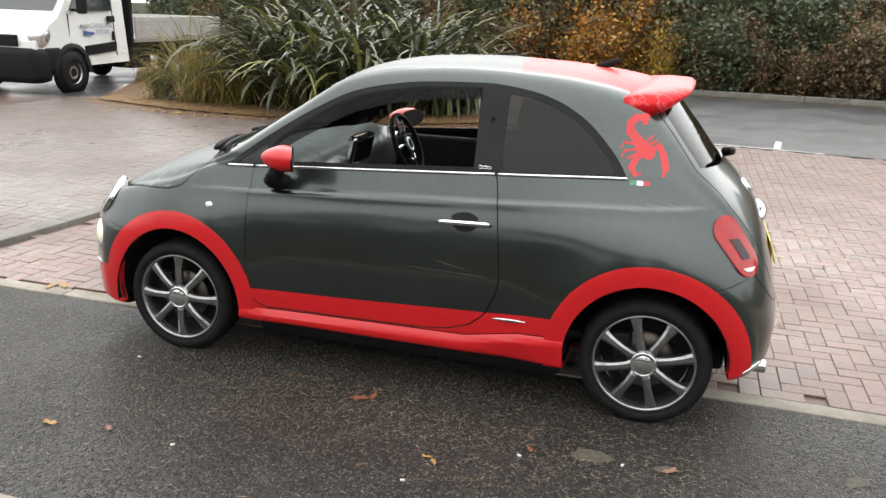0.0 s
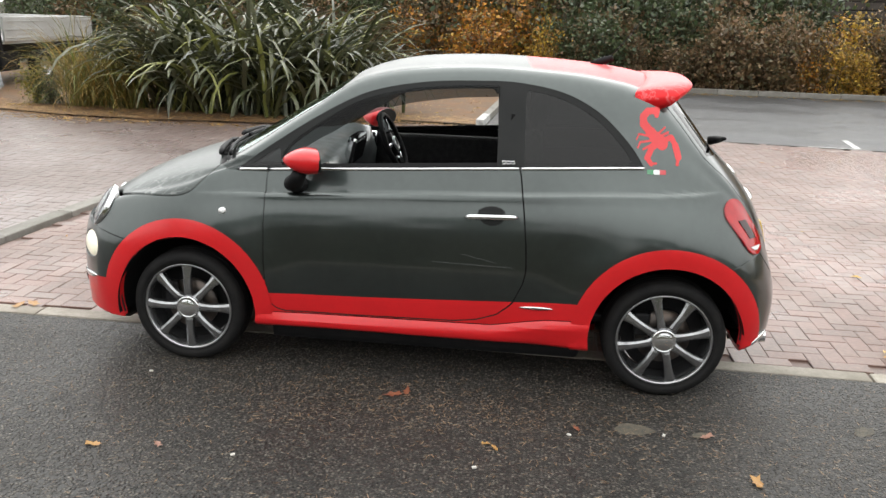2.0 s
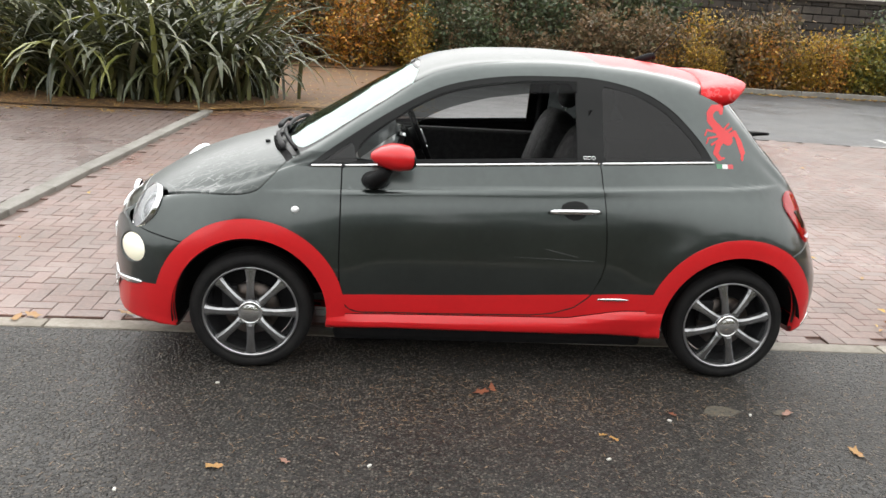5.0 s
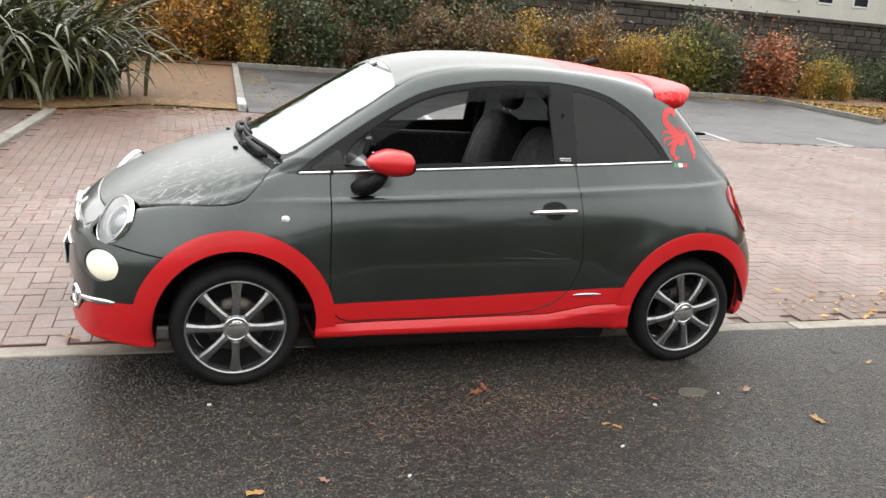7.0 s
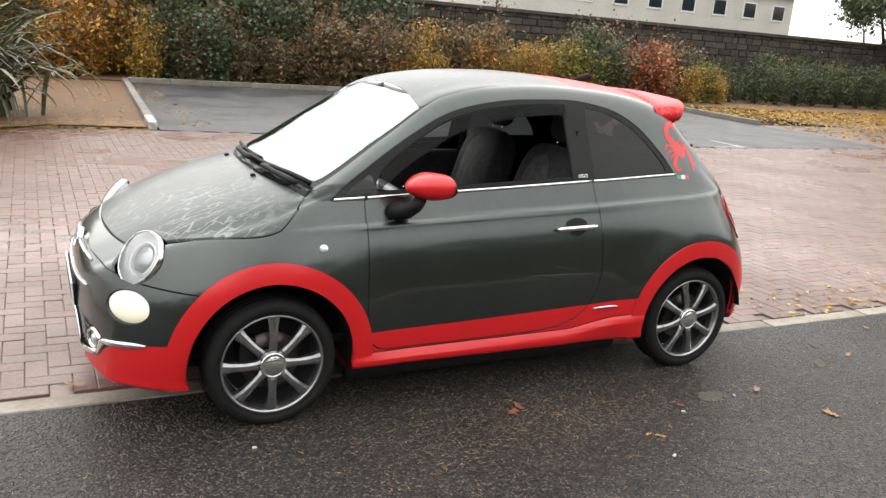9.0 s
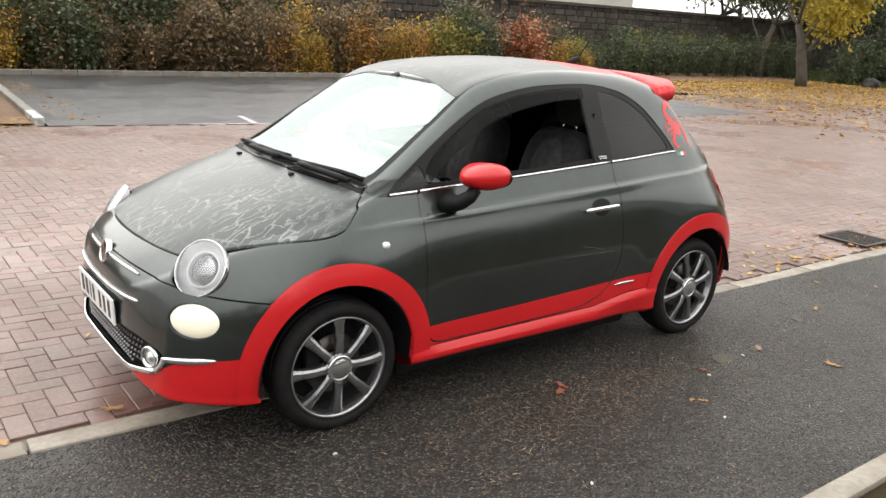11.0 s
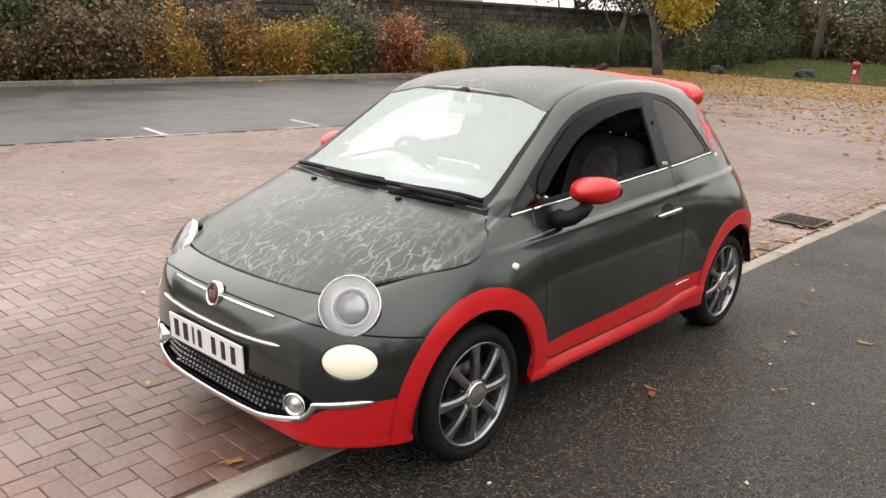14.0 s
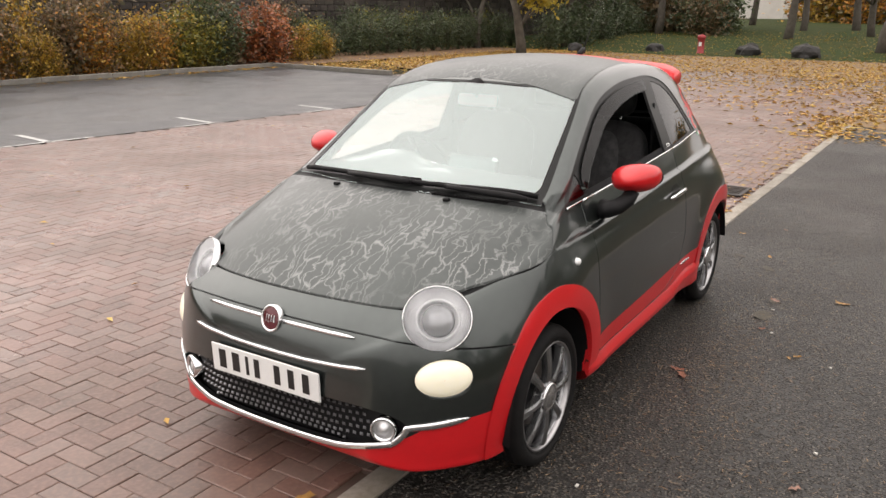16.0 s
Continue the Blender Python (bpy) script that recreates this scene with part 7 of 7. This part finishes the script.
for i, (x, y, s) in enumerate([(32.6, 5.9, 0.46), (32.0, 3.6, 0.48), (32.9, 10.0, 0.36), (31.0, 13.0, 0.34)]):
    bm = bmesh.new()
    bmesh.ops.create_icosphere(bm, subdivisions=3, radius=s)
    for v in bm.verts:
        k = 1 + 0.35 * noise.noise(v.co * 1.7 / s + Vector((i * 7, 0, 0)))
        v.co = Vector((v.co.x * k * 1.15, v.co.y * k, v.co.z * k * 0.8 + s * 0.45))
    me = bpy.data.meshes.new("boulder")
    bm.to_mesh(me)
    bm.free()
    me.materials.append(M["boulder"])
    ob = tagged(new("boulder", me), "dark rounded boulder at the edge of the grass", "boulder", "boulders along the grass")
    ob.matrix_world = pose(x, y, -0.05, 0, 0, 70 * i)
M["post_red"] = mat("faded red paint", (0.26, 0.02, 0.025), 0.6, 0, 0.0, (0.28, 0.03, 0.03), 8, 0.6, 0.1, 60)
post = thing("red_bollard", "short faded red metal bollard on the grass edge", "bollard", at=pose(32.6, 7.9, 0.0))
part("post_body", mesh_of("post_body", *lathe([(0.0, 0.0), (0.17, 0.0), (0.17, 0.06), (0.14, 0.08), (0.14, 0.62), (0.18, 0.66), (0.18, 0.74), (0.12, 0.80), (0.0, 0.82)], 20, "z"), M["post_red"], True), post)
part("post_label", mesh_of("post_label", *box(-0.14, 0, 0.42, 0.02, 0.12, 0.16, 0.004), M["white_plastic"]), post)

# ---------- the parked flatbed truck ----------
M["van_white"] = mat("white truck paint", (0.72, 0.73, 0.73), 0.3, 0, 0.5, (0.62, 0.62, 0.60), 1.5, 0.5, 0.02, 40)
M["grey_bed"] = mat("pale grey alloy dropside", (0.50, 0.50, 0.49), 0.4, 0.3, 0.1, (0.38, 0.37, 0.35), 2, 0.6, 0.05, 40)
M["logo_grey"] = mat("grey-blue lettering", (0.22, 0.26, 0.36), 0.4, 0, 0.2, (0.30, 0.33, 0.40), 30, 0.4)
M["logo_blue"] = mat("blue lettering", (0.05, 0.10, 0.30), 0.4, 0, 0.2, (0.10, 0.14, 0.30), 30, 0.4)
truck = thing("flatbed_truck", "white flatbed truck with black bumper parked beside the planting", "truck", at=pose(-10.02, 9.04, 0, 0, 0, 3))
# local frame: x = 0 is the near side, the cab faces -y, the front wheel stands at y = 0
side_prof = [(-0.98, 0.62), (-0.96, 0.95), (-0.90, 1.08), (-0.35, 1.36), (-0.25, 1.46), (0.42, 2.16), (0.62, 2.25), (1.72, 2.28), (1.80, 2.20), (1.82, 0.50), (0.50, 0.48), (-0.50, 0.50)]
vs, fs = [], []
for xx, ins in ((0.0, 0.02), (-0.06, 0.0), (-1.92, 0.0), (-1.98, 0.02)):
    for yy, zz in side_prof:
        tum = max(0, zz - 1.35) * 0.14
        vs.append((xx - tum if xx > -1 else xx + tum, yy + (ins if yy < 0 else -ins), zz - ins * 0.5))
k = len(side_prof)
for i in range(3):
    for j in range(k):
        fs.append((i * k + j, i * k + (j + 1) % k, (i + 1) * k + (j + 1) % k, (i + 1) * k + j))
fs += [tuple(range(k - 1, -1, -1)), tuple(3 * k + j for j in range(k))]
cab = part("cab", mesh_of("cab", vs, fs, M["van_white"]), truck, "white cab with side lettering")


def on_side(name, outline, material, lift=0.006, parent=cab, label=""):
    v = []
    for d in (lift, -0.02):
        v += [(d - max(0, z - 1.35) * 0.14, y, z) for y, z in outline]
    n = len(outline)
    f = [tuple(range(n)), tuple(range(2 * n - 1, n - 1, -1))] + [(i, n + i, n + (i + 1) % n, (i + 1) % n) for i in range(n)]
    return part(name, mesh_of(name, v, f, material), parent, label)


on_side("side_window", [(0.05, 1.50), (0.52, 2.08), (1.32, 2.12), (1.34, 1.50)], M["window_pane"], 0.006)
on_side("door_outline", [(-0.02, 0.62), (-0.02, 1.44), (-0.005, 1.44), (-0.005, 0.62)], M["black"], 0.004)
on_side("door_outline", [(1.40, 0.62), (1.40, 2.1), (1.415, 2.1), (1.415, 0.62)], M["black"], 0.004)
on_side("side_cladding", [(0.42, 0.66), (0.42, 0.84), (1.38, 0.90), (1.38, 0.72)], M["black"], 0.02)
on_side("door_pull", [(1.16, 1.28), (1.16, 1.40), (1.36, 1.40), (1.36, 1.28)], M["black"], 0.03)
on_side("fuel_flap", [(1.30, 0.92), (1.30, 1.10), (1.36, 1.10), (1.36, 0.92)], M["black"], 0.01)
on_side("lettering_bar", [(0.42, 1.04), (0.42, 1.12), (0.70, 1.09), (0.70, 1.05)], M["logo_blue"], 0.009)
on_side("lettering_bar", [(0.34, 1.19), (0.34, 1.24), (0.58, 1.24), (0.58, 1.19)], M["grey_bed"], 0.009)
for word, yy, zz in (("CHANGING", 0.60, 1.175), ("FUTURE", 0.74, 1.055)):
    cu = bpy.data.curves.new("lettering", "FONT")
    cu.body, cu.size, cu.extrude = word, 0.125, 0.002
    cu.materials.append(M["logo_grey"])
    ob = new("lettering", cu)
    ob.parent = cab
    ob.matrix_local = Matrix(((0, 0, 1, 0.010), (1, 0, 0, yy), (0, 1, 0, zz), (0, 0, 0, 1)))
part("bumper", mesh_of("bumper", *join(box(-0.99, -0.80, 0.53, 2.04, 0.50, 0.64, 0.13), box(-0.03, -0.52, 0.62, 0.11, 0.42, 0.44, 0.05)), M["black"], True), truck, "large black plastic bumper")
# black disc on the cab side stands in for the shade inside the arch
part("arch_well", mesh_of("arch_well", *moved(lathe([(0.0, 0.008), (0.45, 0.008), (0.45, -0.1)], 28, "x"), Matrix.Translation((0, 0, 0.38))), M["black"], True), truck)
part("wheel_arch", mesh_of("wheel_arch", *moved(lathe([(0.43, 0.03), (0.52, 0.03), (0.52, -0.30), (0.43, -0.30)], 24, "x", arc=(-5, 185)), Matrix.Translation((0, 0, 0.38))), M["black"], True), truck)
hl = part("headlight", mesh_of("headlight", *moved(pillow(0, 0, 0, 0.30, 0.62, 0.36, 0.6), pose(-0.12, -0.66, 1.06, 20, 0, 16)), M["reflector"], True), truck, "large clear headlight")
part("lamp_bulb", mesh_of("lamp_bulb", *moved(pillow(0.12, -0.05, 0, 0.10, 0.24, 0.20, 0.8), pose(-0.12, -0.66, 1.06, 20, 0, 16)), M["lens_grey"], True), hl)
part("grille_panel", mesh_of("grille_panel", *box(-0.99, -0.99, 0.96, 1.3, 0.06, 0.20, 0.02), M["black"]), truck)
part("door_mirror", mesh_of("door_mirror", *join(box(0.22, 0.10, 1.62, 0.20, 0.10, 0.36, 0.04), box(0.08, 0.12, 1.50, 0.20, 0.05, 0.05, 0.01)), M["black"]), truck, "black door mirror")
part("windscreen", mesh_of("windscreen", [(-0.14, -0.24, 1.49), (-1.84, -0.24, 1.49), (-1.76, 0.37, 2.12), (-0.22, 0.37, 2.12)], [(0, 1, 2, 3)], M["window_pane"]), truck)


def truck_wheel(x, y, s):
    def put(prof, n=40):
        v, f = lathe([(a, s * b) for a, b in prof], n, "x")
        return [(p[0] + x, p[1] + y, p[2] + 0.36) for p in v], f
    w = part("wheel", mesh_of("wheel", *put([(0.0, -0.06), (0.06, -0.055), (0.09, -0.02), (0.14, -0.03), (0.19, -0.05), (0.21, -0.01), (0.215, 0.0)]), M["alloy_edge"], True), truck, "steel truck wheel")
    part("tyre", mesh_of("tyre", *put([(0.21, 0.0), (0.25, 0.015), (0.31, 0.01), (0.35, -0.02), (0.362, -0.06), (0.362, -0.16), (0.34, -0.20), (0.21, -0.2)]), M["rubber"], True), w)
    # holes not cut: flat black discs give their shade
    for q in range(6):
        a = q * math.pi / 3
        part("hub_hole", mesh_of("hub_hole", *moved(lathe([(0.0, 0.004 * s), (0.03, 0.004 * s)], 10, "x"), Matrix.Translation((x + s * -0.028, y + 0.155 * math.cos(a), 0.36 + 0.155 * math.sin(a)))), M["black"]), w)


for y in (0.0, 3.45):
    truck_wheel(0.035, y, 1)
    truck_wheel(-1.98, y, -1)
part("chassis", mesh_of("chassis", *join(box(-0.6, 3.2, 0.62, 0.10, 4.4, 0.20, 0.01), box(-1.4, 3.2, 0.62, 0.10, 4.4, 0.20, 0.01), box(-0.99, 3.4, 0.80, 1.7, 3.6, 0.12, 0.01), box(-0.35, 2.4, 0.52, 0.5, 0.7, 0.4, 0.04)), M["black"]), truck)
part("headboard", mesh_of("headboard", *box(-0.99, 2.0, 1.30, 1.95, 0.10, 1.9, 0.02), M["black"]), truck, "black headboard behind the cab")
bed = part("bed_floor", mesh_of("bed_floor", *box(-0.99, 3.85, 0.90, 2.0, 3.6, 0.08, 0.01), M["grey_bed"]), truck)
for nm, b in (("dropside", box(0.02, 3.85, 1.15, 0.05, 3.6, 0.48, 0.012)), ("dropside", box(-2.0, 3.85, 1.15, 0.05, 3.6, 0.48, 0.012)), ("tailboard", box(-0.99, 5.68, 1.15, 2.0, 0.05, 0.48, 0.012))):
    part(nm, mesh_of(nm, *b, M["grey_bed"]), truck, "pale grey dropside panel")
for k in range(3):
    part("drop_rib", mesh_of("drop_rib", *box(0.05, 3.85, 0.98 + 0.16 * k, 0.012, 3.56, 0.02, 0.004), M["grey_bed"]), truck)
